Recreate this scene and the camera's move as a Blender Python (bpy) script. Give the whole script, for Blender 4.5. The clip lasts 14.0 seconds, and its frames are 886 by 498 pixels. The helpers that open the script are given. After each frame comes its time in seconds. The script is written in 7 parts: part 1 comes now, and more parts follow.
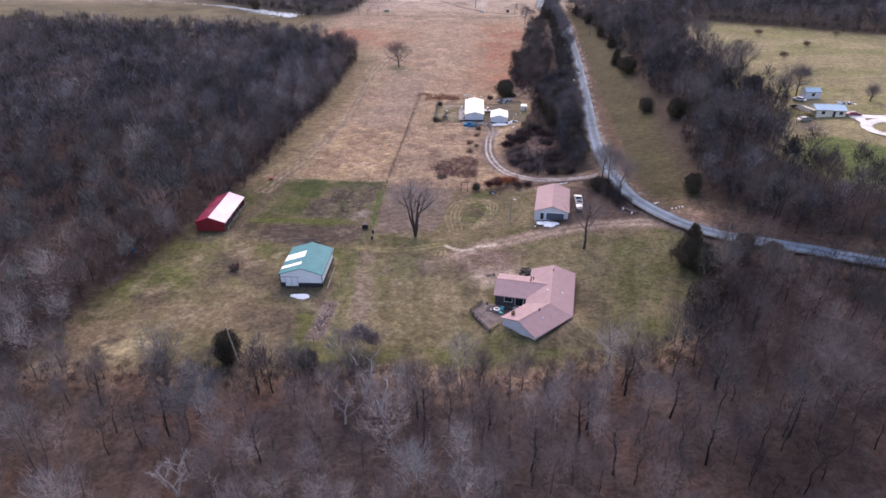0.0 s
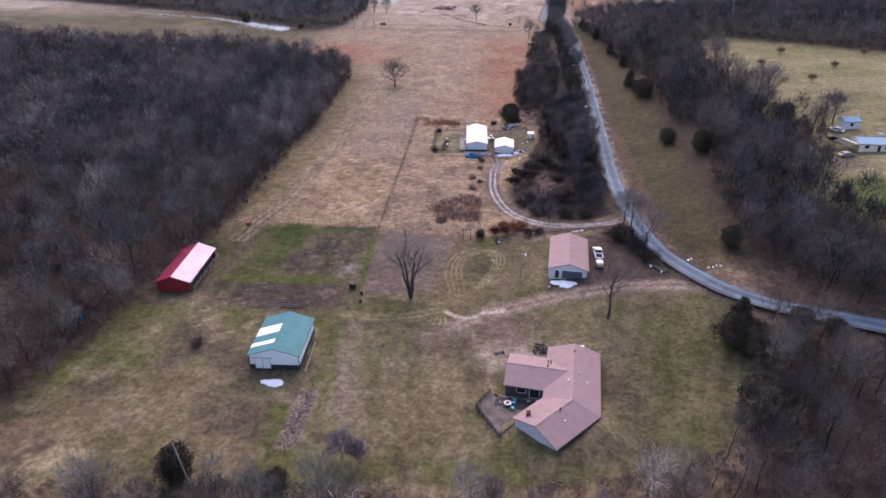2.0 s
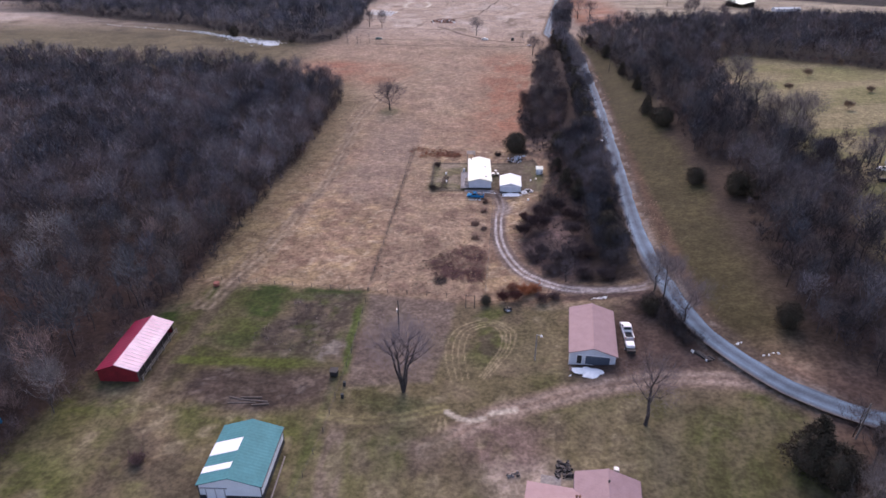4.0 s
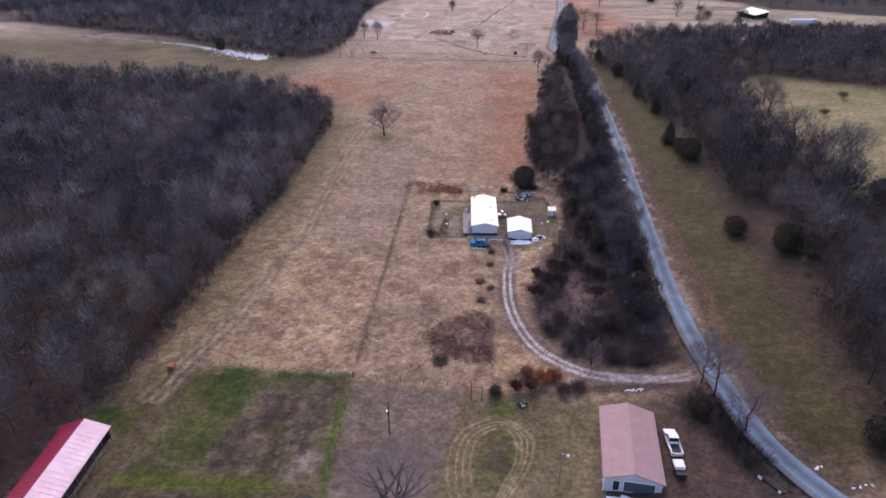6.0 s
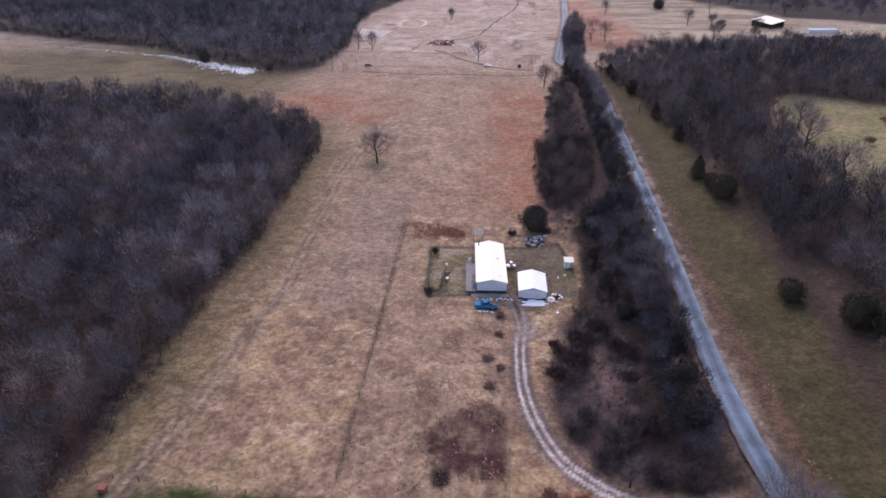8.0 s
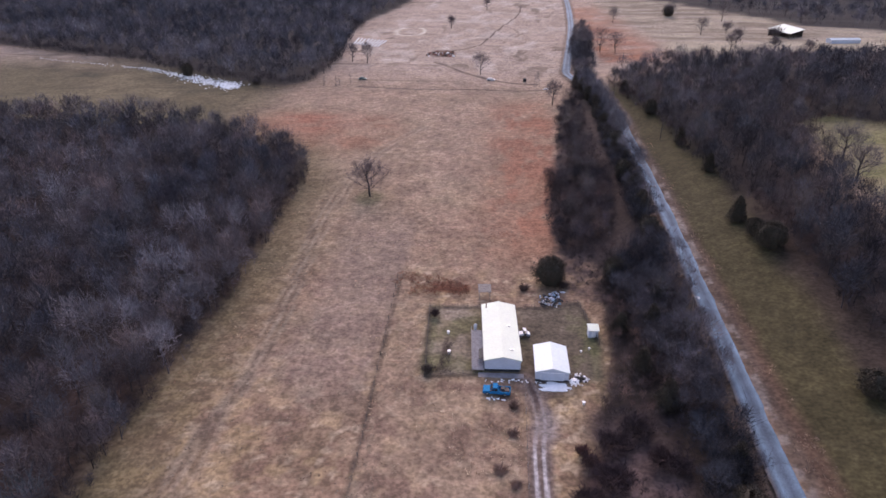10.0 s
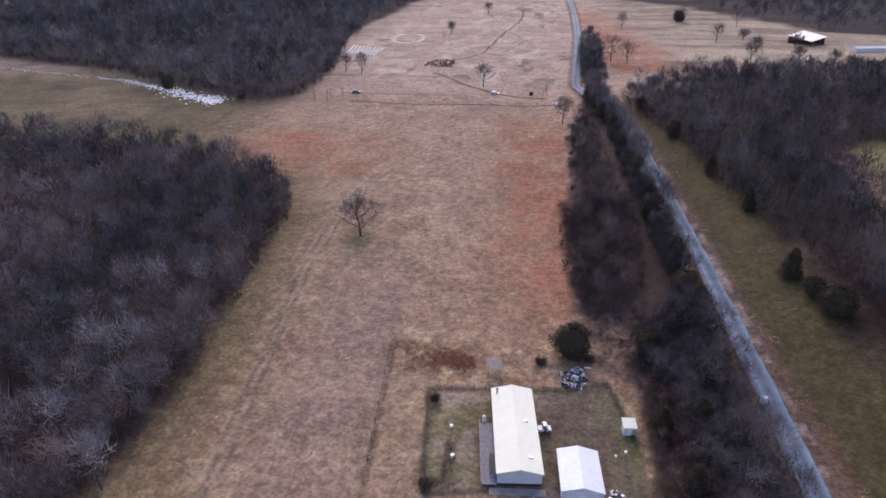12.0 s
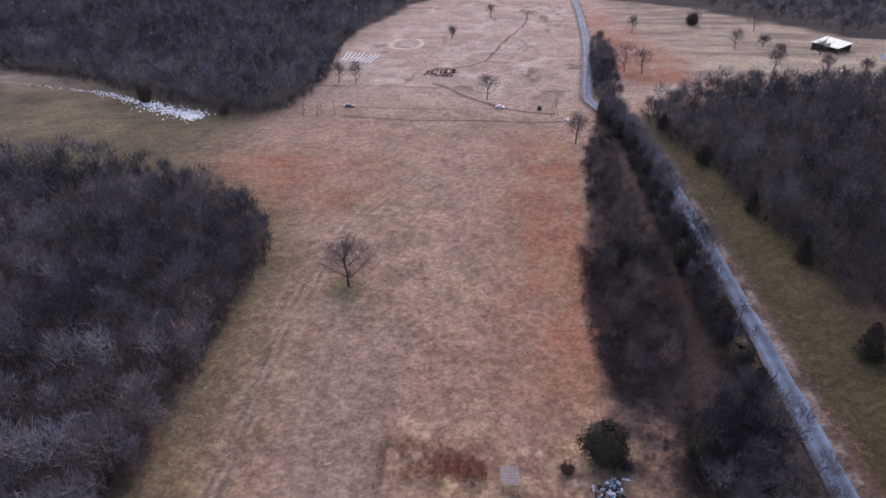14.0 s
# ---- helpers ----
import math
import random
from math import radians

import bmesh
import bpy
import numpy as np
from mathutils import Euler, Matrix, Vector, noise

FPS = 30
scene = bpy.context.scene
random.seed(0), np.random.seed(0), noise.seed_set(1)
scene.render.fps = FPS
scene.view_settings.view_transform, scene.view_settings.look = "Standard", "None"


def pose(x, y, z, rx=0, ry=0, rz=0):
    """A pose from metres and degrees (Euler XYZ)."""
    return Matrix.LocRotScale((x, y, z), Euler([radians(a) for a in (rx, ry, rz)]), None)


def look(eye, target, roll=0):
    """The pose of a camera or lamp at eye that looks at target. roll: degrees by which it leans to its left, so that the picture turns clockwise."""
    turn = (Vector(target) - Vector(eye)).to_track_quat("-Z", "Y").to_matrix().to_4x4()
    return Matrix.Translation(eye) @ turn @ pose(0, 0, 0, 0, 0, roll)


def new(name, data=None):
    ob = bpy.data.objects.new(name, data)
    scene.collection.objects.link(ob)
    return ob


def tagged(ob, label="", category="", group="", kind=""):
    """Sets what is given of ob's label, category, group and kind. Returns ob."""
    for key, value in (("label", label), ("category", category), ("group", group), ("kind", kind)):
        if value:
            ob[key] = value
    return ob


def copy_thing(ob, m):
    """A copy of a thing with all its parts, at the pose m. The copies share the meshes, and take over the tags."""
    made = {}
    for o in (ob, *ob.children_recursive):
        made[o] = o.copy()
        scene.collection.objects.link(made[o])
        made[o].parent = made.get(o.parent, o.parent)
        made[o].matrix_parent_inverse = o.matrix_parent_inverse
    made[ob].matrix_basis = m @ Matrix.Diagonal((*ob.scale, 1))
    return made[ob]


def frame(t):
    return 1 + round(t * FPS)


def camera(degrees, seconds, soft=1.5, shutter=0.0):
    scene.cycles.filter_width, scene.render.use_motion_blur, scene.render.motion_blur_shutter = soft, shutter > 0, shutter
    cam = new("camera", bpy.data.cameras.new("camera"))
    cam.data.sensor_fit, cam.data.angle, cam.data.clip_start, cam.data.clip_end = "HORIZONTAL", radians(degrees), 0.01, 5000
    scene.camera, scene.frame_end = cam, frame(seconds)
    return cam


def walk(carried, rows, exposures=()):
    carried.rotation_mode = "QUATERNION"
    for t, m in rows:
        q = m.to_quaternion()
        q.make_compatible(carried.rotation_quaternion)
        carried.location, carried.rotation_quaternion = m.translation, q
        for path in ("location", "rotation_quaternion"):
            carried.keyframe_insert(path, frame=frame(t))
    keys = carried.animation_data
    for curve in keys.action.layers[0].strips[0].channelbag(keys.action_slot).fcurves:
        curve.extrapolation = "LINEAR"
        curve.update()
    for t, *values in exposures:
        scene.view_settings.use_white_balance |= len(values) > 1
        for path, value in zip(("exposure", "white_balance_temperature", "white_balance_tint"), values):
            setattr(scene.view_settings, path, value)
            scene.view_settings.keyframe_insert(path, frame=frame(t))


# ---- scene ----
cam = camera(70.3, 14.0, soft=1.6)
METRES, EYE, TILT, LEAN, TURN = 203.6, 78.0, 0.0, -3.9, 7.9
ROWS = [
    (0.0, 0.0, 0.0, 0.0, -2.19, -28.94, 3.97),
    (0.5, 0.0011, 0.0305, 0.0009, -2.2, -28.87, 3.96),
    (1.0, 0.002, 0.0628, 0.0017, -2.22, -28.78, 3.94),
    (1.5, 0.0031, 0.0962, 0.0024, -2.24, -28.58, 3.92),
    (2.0, 0.0044, 0.1303, 0.0041, -2.26, -28.44, 3.9),
    (2.5, 0.0058, 0.1655, 0.0049, -2.29, -28.28, 3.91),
    (3.0, 0.007, 0.2003, 0.0067, -2.32, -28.16, 3.89),
    (5.5, 0.0122, 0.3793, 0.0135, -2.52, -27.68, 3.76),
    (6.0, 0.0132, 0.4153, 0.0146, -2.55, -27.61, 3.74),
    (6.5, 0.0145, 0.4519, 0.0157, -2.59, -27.55, 3.75),
    (7.0, 0.0158, 0.4879, 0.0168, -2.61, -27.51, 3.74),
    (7.5, 0.0171, 0.5248, 0.0175, -2.66, -27.46, 3.75),
    (8.0, 0.0183, 0.5609, 0.0186, -2.69, -27.4, 3.73),
    (10.5, 0.0248, 0.7426, 0.0227, -2.79, -27.21, 3.74),
    (11.0, 0.0261, 0.7784, 0.0237, -2.81, -27.21, 3.74),
    (11.5, 0.0271, 0.8154, 0.0243, -2.83, -27.22, 3.71),
    (12.0, 0.0286, 0.8521, 0.0251, -2.85, -27.24, 3.75),
    (12.5, 0.0297, 0.8884, 0.0261, -2.86, -27.27, 3.74),
    (13.0, 0.031, 0.9255, 0.0272, -2.88, -27.32, 3.74),
    (13.5, 0.0322, 0.9618, 0.0279, -2.9, -27.37, 3.74),
    (14.0, 0.0335, 0.999, 0.0283, -2.9, -27.41, 3.75),
]
# Winter farmland seen from the air: farmyard, mobile home, lane and bare woods.
walk(cam, [(t, pose(0, 0, EYE, TILT, LEAN, TURN) @ pose(METRES * x, METRES * y, METRES * z, 90 + pitch, roll, yaw)) for t, x, y, z, yaw, pitch, roll in ROWS],
     [(0.0, 1.47, 7350, 29), (1.5, 1.36, 7250, 30), (3.0, 1.21, 7050, 31), (5.5, 1.17, 7150, 32.5), (11.0, 1.09, 7120, 31.5), (14.0, 1.03, 7080, 31)])

# ---- light: a bright overcast winter sky ----
world = bpy.data.worlds.new("overcast_sky")
scene.world = world
world.use_nodes = True
wn = world.node_tree.nodes
sky = wn.new("ShaderNodeTexSky")
sky.sky_type, sky.sun_disc = "NISHITA", False
sky.sun_elevation, sky.sun_rotation = radians(38), radians(-4)
sky.air_density, sky.dust_density, sky.ozone_density = 1.0, 1.5, 1.0
wn["Background"].inputs["Strength"].default_value = 0.15
world.node_tree.links.new(sky.outputs["Color"], wn["Background"].inputs["Color"])
sun = new("sun", bpy.data.lights.new("sun", "SUN"))
sun.data.energy, sun.data.angle, sun.data.color = 0.6, radians(50), (1.0, 0.95, 0.9)
sun.matrix_world = look((-10, 150, 118), (0, 0, 0))


# ---- materials ----
def mat(name, color, rough=0.8, metal=0.0, vary=0.25, scale=1.0, bump=0.3, fine=6.0, color2=None, wave=None, stain=None, spec=0.4):
    """A surface with colour variation at two scales, wear and relief."""
    m = bpy.data.materials.new(name)
    m.use_nodes = True
    nt = m.node_tree
    n, ln = nt.nodes, nt.links
    bsdf = n["Principled BSDF"]
    bsdf.inputs["Roughness"].default_value, bsdf.inputs["Metallic"].default_value = rough, metal
    bsdf.inputs["Specular IOR Level"].default_value = spec
    tc = n.new("ShaderNodeTexCoord")
    n1, n2 = n.new("ShaderNodeTexNoise"), n.new("ShaderNodeTexNoise")
    n1.inputs["Scale"].default_value, n1.inputs["Detail"].default_value = scale, 4
    n2.inputs["Scale"].default_value, n2.inputs["Detail"].default_value = scale * fine, 3
    for t in (n1, n2):
        ln.new(tc.outputs["Object"], t.inputs["Vector"])
    mix = n.new("ShaderNodeMix")
    mix.data_type = "RGBA"
    c2 = color2 or tuple(c * (1 - vary) for c in color)
    mix.inputs["A"].default_value, mix.inputs["B"].default_value = (*color, 1), (*c2, 1)
    ramp = n.new("ShaderNodeMapRange")
    ramp.inputs["From Min"].default_value, ramp.inputs["From Max"].default_value = 0.35, 0.7
    ln.new(n1.outputs["Fac"], ramp.inputs["Value"])
    ln.new(ramp.outputs["Result"], mix.inputs["Factor"])
    fine_mul = n.new("ShaderNodeMapRange")
    fine_mul.inputs["From Min"].default_value, fine_mul.inputs["From Max"].default_value = 0.3, 0.7
    fine_mul.inputs["To Min"].default_value, fine_mul.inputs["To Max"].default_value = 1 - vary * 0.6, 1 + vary * 0.4
    ln.new(n2.outputs["Fac"], fine_mul.inputs["Value"])
    mul = n.new("ShaderNodeVectorMath")
    mul.operation = "SCALE"
    ln.new(mix.outputs["Result"], mul.inputs[0])
    ln.new(fine_mul.outputs["Result"], mul.inputs["Scale"])
    ln.new(mul.outputs["Vector"], bsdf.inputs["Base Color"])
    height = n2.outputs["Fac"]
    if wave:
        # pressed ribs or courses: axis and spacing in metres
        w = n.new("ShaderNodeTexWave")
        w.bands_direction, w.inputs["Scale"].default_value = wave[0], 0.314 / wave[1]
        w.inputs["Distortion"].default_value = 0.0
        ln.new(tc.outputs["Object"], w.inputs["Vector"])
        height = w.outputs["Fac"]
    if bump:
        b = n.new("ShaderNodeBump")
        b.inputs["Strength"].default_value, b.inputs["Distance"].default_value = bump, 0.05
        ln.new(height, b.inputs["Height"])
        ln.new(b.outputs["Normal"], bsdf.inputs["Normal"])
    return m


def tinted(name, attr, rough, gain=1.0, fine=((3.0, 0.35), (0.35, 0.25)), bump=0.5):
    """A natural surface whose own colour lies in a colour attribute, with grain at two scales."""
    m = bpy.data.materials.new(name)
    m.use_nodes = True
    n, ln = m.node_tree.nodes, m.node_tree.links
    bsdf = n["Principled BSDF"]
    bsdf.inputs["Roughness"].default_value = rough
    bsdf.inputs["Specular IOR Level"].default_value = 0.15
    at = n.new("ShaderNodeAttribute")
    at.attribute_name = attr
    tc = n.new("ShaderNodeTexCoord")
    last = at.outputs["Color"]
    height = None
    for scale, amount in fine:
        t = n.new("ShaderNodeTexNoise")
        t.inputs["Scale"].default_value, t.inputs["Detail"].default_value = scale, 5
        ln.new(tc.outputs["Object"], t.inputs["Vector"])
        r = n.new("ShaderNodeMapRange")
        r.inputs["From Min"].default_value, r.inputs["From Max"].default_value = 0.36, 0.64
        r.inputs["To Min"].default_value, r.inputs["To Max"].default_value = gain * (1 - amount), gain * (1 + amount)
        gain = 1.0
        ln.new(t.outputs["Fac"], r.inputs["Value"])
        v = n.new("ShaderNodeVectorMath")
        v.operation = "SCALE"
        ln.new(last, v.inputs[0])
        ln.new(r.outputs["Result"], v.inputs["Scale"])
        last = v.outputs["Vector"]
        height = height or t.outputs["Fac"]
    ln.new(last, bsdf.inputs["Base Color"])
    b = n.new("ShaderNodeBump")
    b.inputs["Strength"].default_value, b.inputs["Distance"].default_value = bump, 0.15
    ln.new(height, b.inputs["Height"])
    ln.new(b.outputs["Normal"], bsdf.inputs["Normal"])
    return m


def plain(name, color, rough=0.6, metal=0.0, spec=0.4):
    return mat(name, color, rough, metal, vary=0.18, scale=2.5, bump=0.1, spec=spec)


GROUND = tinted("ground_cover", "cover", 0.95, 0.55, fine=((1.4, 0.26), (0.5, 0.2), (0.09, 0.12)), bump=0.5)
STRAWMAT = tinted("dead_grass", "tint", 0.95, 0.95, fine=((0.6, 0.2),), bump=0.0)
TWIG = tinted("twigs", "tint", 0.9, 0.95, fine=((0.6, 0.2),), bump=0.0)
BARK = tinted("bark", "tint", 0.9, 0.6, fine=((4.0, 0.3), (0.8, 0.2)), bump=0.4)
NEEDLE = mat("cedar_needles", (0.038, 0.034, 0.021), 0.85, vary=0.4, scale=0.9, color2=(0.056, 0.038, 0.025), bump=0.0)
ROADTOP = tinted("chip_seal", "tint", 0.75, 1.0, fine=((4.0, 0.15), (0.3, 0.16)), bump=0.2)
SNOW = mat("old_snow", (0.93, 0.93, 0.90), 0.6, vary=0.12, scale=1.2, bump=0.8, fine=4)
SHINGLE = mat("rose_shingles", (0.345, 0.232, 0.232), 0.85, vary=0.16, scale=0.7, fine=9, color2=(0.305, 0.203, 0.203), wave=("Y", 0.28), bump=0.25)
TEAL = mat("teal_roof_steel", (0.066, 0.24, 0.255), 0.65, 0.0, vary=0.15, scale=0.4, wave=("Y", 0.6), bump=0.35, spec=0.12)
CLEAR = mat("translucent_roof_sheet", (0.85, 0.88, 0.88), 0.4, vary=0.08, scale=0.5, wave=("Y", 0.6), bump=0.3)
REDROOF = mat("red_roof_steel", (0.37, 0.02, 0.062), 0.25, 0.1, vary=0.15, scale=0.5, wave=("Y", 0.9), bump=0.35, spec=1.0)
# red roof steel with the pale reflection of the sky put into its colour
SHEENROOF = mat("red_steel_sky_sheen", (0.70, 0.53, 0.59), 0.45, 0.0, vary=0.2, scale=0.22, fine=5, color2=(0.60, 0.37, 0.44), wave=("Y", 0.9), bump=0.22, spec=0.5)
REDWALL = mat("red_board_wall", (0.24, 0.015, 0.022), 0.7, vary=0.3, scale=0.8, wave=("X", 0.3), bump=0.3)
WHITESTEEL = mat("white_steel_siding", (0.80, 0.84, 0.85), 0.5, vary=0.08, scale=0.5, wave=("X", 0.5), bump=0.2)
WHITEROOF = mat("white_coated_roof", (0.70, 0.75, 0.60), 0.55, vary=0.10, scale=0.35, color2=(0.66, 0.70, 0.58), wave=("Y", 0.8), bump=0.2, spec=0.3)
PALEROOF = mat("pale_white_roof_steel", (0.70, 0.77, 0.74), 0.5, vary=0.12, scale=0.35, color2=(0.64, 0.72, 0.71), wave=("Y", 0.8), bump=0.2, spec=0.3)
SIDING = mat("grey_white_siding", (0.55, 0.58, 0.63), 0.6, vary=0.1, scale=0.6, wave=("Z", 0.2), bump=0.3)
DARK = mat("dark_skirting", (0.035, 0.04, 0.045), 0.7, vary=0.3, scale=1.0)
BLUEROOF = mat("blue_roof_steel", (0.27, 0.42, 0.52), 0.4, 0.2, vary=0.12, scale=0.5, wave=("X", 0.6), bump=0.3)
DECKWOOD = mat("grey_wet_decking", (0.225, 0.228, 0.25), 0.7, vary=0.35, scale=1.5, fine=8, bump=0.3)
TRIM = mat("dark_brown_fascia", (0.10, 0.075, 0.072), 0.7, vary=0.3)
WOOD = mat("grey_weathered_wood", (0.30, 0.27, 0.24), 0.85, vary=0.35, scale=2.0, fine=8, bump=0.4)
DARKWOOD = mat("dark_old_wood", (0.10, 0.085, 0.075), 0.9, vary=0.4, scale=2.0, fine=8, bump=0.4)
GLASS = plain("dark_window_glass", (0.02, 0.025, 0.03), 0.2, spec=0.25)
RUBBER = plain("tyre_rubber", (0.025, 0.025, 0.027), 0.85)
STEEL = plain("galvanised_steel", (0.42, 0.43, 0.45), 0.4, 0.8)
BLACK = plain("black_plastic", (0.02, 0.02, 0.022), 0.6)
WHITE = plain("white_paint", (0.8, 0.8, 0.8), 0.35)
BLUEPAINT = plain("bright_blue_paint", (0.004, 0.19, 0.40), 0.7, spec=0.05)
CYAN = plain("turquoise_plastic", (0.04, 0.45, 0.50), 0.4)
REDPAINT = plain("dark_red_car_paint", (0.25, 0.01, 0.035), 0.25, spec=0.6)
ORANGE = plain("faded_red_paint", (0.30, 0.10, 0.075), 0.7)
RUST = mat("rusty_iron", (0.20, 0.09, 0.05), 0.9, vary=0.5, scale=2.0, bump=0.4)
LAMP_RED = plain("red_lamp_lens", (0.35, 0.01, 0.01), 0.2)
LAMP_CLEAR = plain("clear_lamp_lens", (0.7, 0.7, 0.7), 0.1)


# ---- mesh building ----
class Shape:
    """Collects faces for one mesh."""

    def __init__(self):
        self.v, self.f = [], []

    def add(self, pts, faces):
        o = len(self.v)
        self.v += [tuple(p) for p in pts]
        self.f += [tuple(i + o for i in f) for f in faces]
        return self

    def box(self, x0, x1, y0, y1, z0, z1, m=None):
        p = [Vector((x, y, z)) for z in (z0, z1) for x, y in ((x0, y0), (x1, y0), (x1, y1), (x0, y1))]
        if m:
            p = [m @ q for q in p]
        return self.add(p, [(3, 2, 1, 0), (4, 5, 6, 7), (0, 1, 5, 4), (1, 2, 6, 5), (2, 3, 7, 6), (3, 0, 4, 7)])

    def slab(self, pts, thick):
        """A planar polygon made thick along -normal."""
        p = [Vector(q) for q in pts]
        nrm = (p[1] - p[0]).cross(p[2] - p[0]).normalized()
        if nrm.z < 0:
            p.reverse()
            nrm = -nrm
        k = len(p)
        q = p + [a - nrm * thick for a in p]
        return self.add(q, [tuple(range(k)), tuple(range(2 * k - 1, k - 1, -1))] + [(i, i + k, (i + 1) % k + k, (i + 1) % k) for i in range(k)])

    def prism(self, poly, z0, z1):
        k = len(poly)
        p = [(x, y, z0) for x, y in poly] + [(x, y, z1) for x, y in poly]
        return self.add(p, [tuple(range(k - 1, -1, -1)), tuple(range(k, 2 * k))] + [(i, (i + 1) % k, (i + 1) % k + k, i + k) for i in range(k)])

    def side(self, prof, y0, y1, m=None):
        """A profile in (x, z) drawn out along y."""
        k = len(prof)
        p = [Vector((x, y0, z)) for x, z in prof] + [Vector((x, y1, z)) for x, z in prof]
        if m:
            p = [m @ q for q in p]
        return self.add(p, [tuple(range(k)), tuple(range(2 * k - 1, k - 1, -1))] + [(i, i + k, (i + 1) % k + k, (i + 1) % k) for i in range(k)])

    def rod(self, a, b, r0, r1=None, n=6):
        a, b = Vector(a), Vector(b)
        r1 = r0 if r1 is None else r1
        d = (b - a).normalized()
        u = d.cross(Vector((0, 0, 1)) if abs(d.z) < 0.9 else Vector((1, 0, 0))).normalized()
        w = d.cross(u)
        ring = [(math.cos(2 * math.pi * i / n), math.sin(2 * math.pi * i / n)) for i in range(n)]
        p = [a + (u * c + w * s) * r0 for c, s in ring] + [b + (u * c + w * s) * r1 for c, s in ring]
        return self.add(p, [tuple(range(n - 1, -1, -1)), tuple(range(n, 2 * n))] + [(i, (i + 1) % n, (i + 1) % n + n, i + n) for i in range(n)])

    def mesh(self, name, material):
        me = bpy.data.meshes.new(name)
        me.from_pydata(self.v, [], self.f)
        bm = bmesh.new()
        bm.from_mesh(me)
        bmesh.ops.recalc_face_normals(bm, faces=bm.faces)
        bm.to_mesh(me)
        bm.free()
        me.materials.append(material)
        return me


def thing(name, x, y, turn=0.0, z=None, label="", category="", group="", kind=""):
    """An Empty at the base of a thing, on the ground at (x, y)."""
    ob = new(name)
    ob.empty_display_size = 0.5
    ob.matrix_world = pose(x, y, lie(x, y) if z is None else z, 0, 0, turn)
    return tagged(ob, label, category, group, kind)


def part(name, shape, material, parent=None, label=""):
    ob = new(name, shape.mesh(name, material))
    ob.parent = parent
    return tagged(ob, label)


def solid(name, shape, material, x, y, turn=0.0, z=None, label="", category="", group="", kind=""):
    """A thing of one mesh."""
    ob = new(name, shape.mesh(name, material))
    ob.matrix_world = pose(x, y, lie(x, y) if z is None else z, 0, 0, turn)
    return tagged(ob, label, category, group, kind)


def fast_mesh(name, v, t, materials, slots=None, attr=None, color=None):
    """A triangle mesh from arrays."""
    me = bpy.data.meshes.new(name)
    v, t = np.asarray(v, np.float32), np.asarray(t, np.int32)
    me.vertices.add(len(v))
    me.vertices.foreach_set("co", v.ravel())
    k = t.shape[1]
    me.loops.add(t.size)
    me.loops.foreach_set("vertex_index", t.ravel())
    me.polygons.add(len(t))
    me.polygons.foreach_set("loop_start", np.arange(0, t.size, k, dtype=np.int32))
    for m in materials:
        me.materials.append(m)
    if slots is not None:
        me.polygons.foreach_set("material_index", np.asarray(slots, np.int32))
    if attr:
        a = me.color_attributes.new(attr, "FLOAT_COLOR", "POINT")
        rgba = np.ones((len(v), 4), np.float32)
        rgba[:, :3] = color
        a.data.foreach_set("color", rgba.ravel())
    me.update(calc_edges=True)
    return me


# ---- the lie of the land ----
def ss(a, b, x):
    t = np.clip((x - a) / (b - a), 0, 1)
    return t * t * (3 - 2 * t)


def land(x, y):
    rise = (12 * ss(-10, 75, x) + 3 * ss(75, 150, x)) * (0.4 + 0.6 * ss(100, 180, y)) * (1 + 0.22 * ss(230, 320, y)) * (1 - 0.65 * ss(420, 560, y))
    # earth banked against the south side of the house
    berm = 0
    for (ax, ay), (bx, by), top in (((4.0, 106.0), (8.4, 101.6), 1.1), ((8.4, 101.6), (15.6, 107.6), 1.6)):
        t = np.clip(((x - ax) * (bx - ax) + (y - ay) * (by - ay)) / ((bx - ax) ** 2 + (by - ay) ** 2), 0, 1)
        berm = np.maximum(berm, top * (1 - ss(0.8, 8, np.hypot(x - ax - t * (bx - ax), y - ay - t * (by - ay)))) * (1 - ss(7, 11, y - 100) * (1 - ss(3, 9, x))))
    # low grassed terraces on the far slope
    f = (y + 0.22 * x + 9 * np.sin(x / 31.0)) / 37.0
    f = f - np.floor(f)
    terrace = 1.7 * (f - ss(0.8, 1.0, f)) * ss(520, 560, y) * (1 - ss(900, 1000, y)) * (0.35 + 0.65 * (0.5 + 0.5 * np.sin(x / 47.0 + y / 83.0)))
    return 0.3 + rise + berm + terrace + 8 * ss(330, 610, y) + 10 * ss(620, 1100, y)


def lie(x, y):
    return float(land(np.float64(x), np.float64(y)))


def value_noise(x, y, cell, seed=0):
    """Smooth noise from 0 to 1 with the given cell in metres."""
    xs, ys = x / cell + seed * 17.3, y / cell - seed * 9.1
    xi, yi = np.floor(xs), np.floor(ys)
    fx, fy = xs - xi, ys - yi
    fx, fy = fx * fx * (3 - 2 * fx), fy * fy * (3 - 2 * fy)

    def hashed(a, b):
        s = np.sin(a * 127.1 + b * 311.7 + seed * 74.7) * 43758.5453
        return s - np.floor(s)

    return (hashed(xi, yi) * (1 - fx) + hashed(xi + 1, yi) * fx) * (1 - fy) + (hashed(xi, yi + 1) * (1 - fx) + hashed(xi + 1, yi + 1) * fx) * fy


def fbm(x, y, cell, seed=0, octaves=4):
    total, amp, norm = 0, 1.0, 0
    for i in range(octaves):
        total = total + amp * value_noise(x, y, cell / 2**i, seed + i)
        norm += amp
        amp *= 0.55
    return total / norm


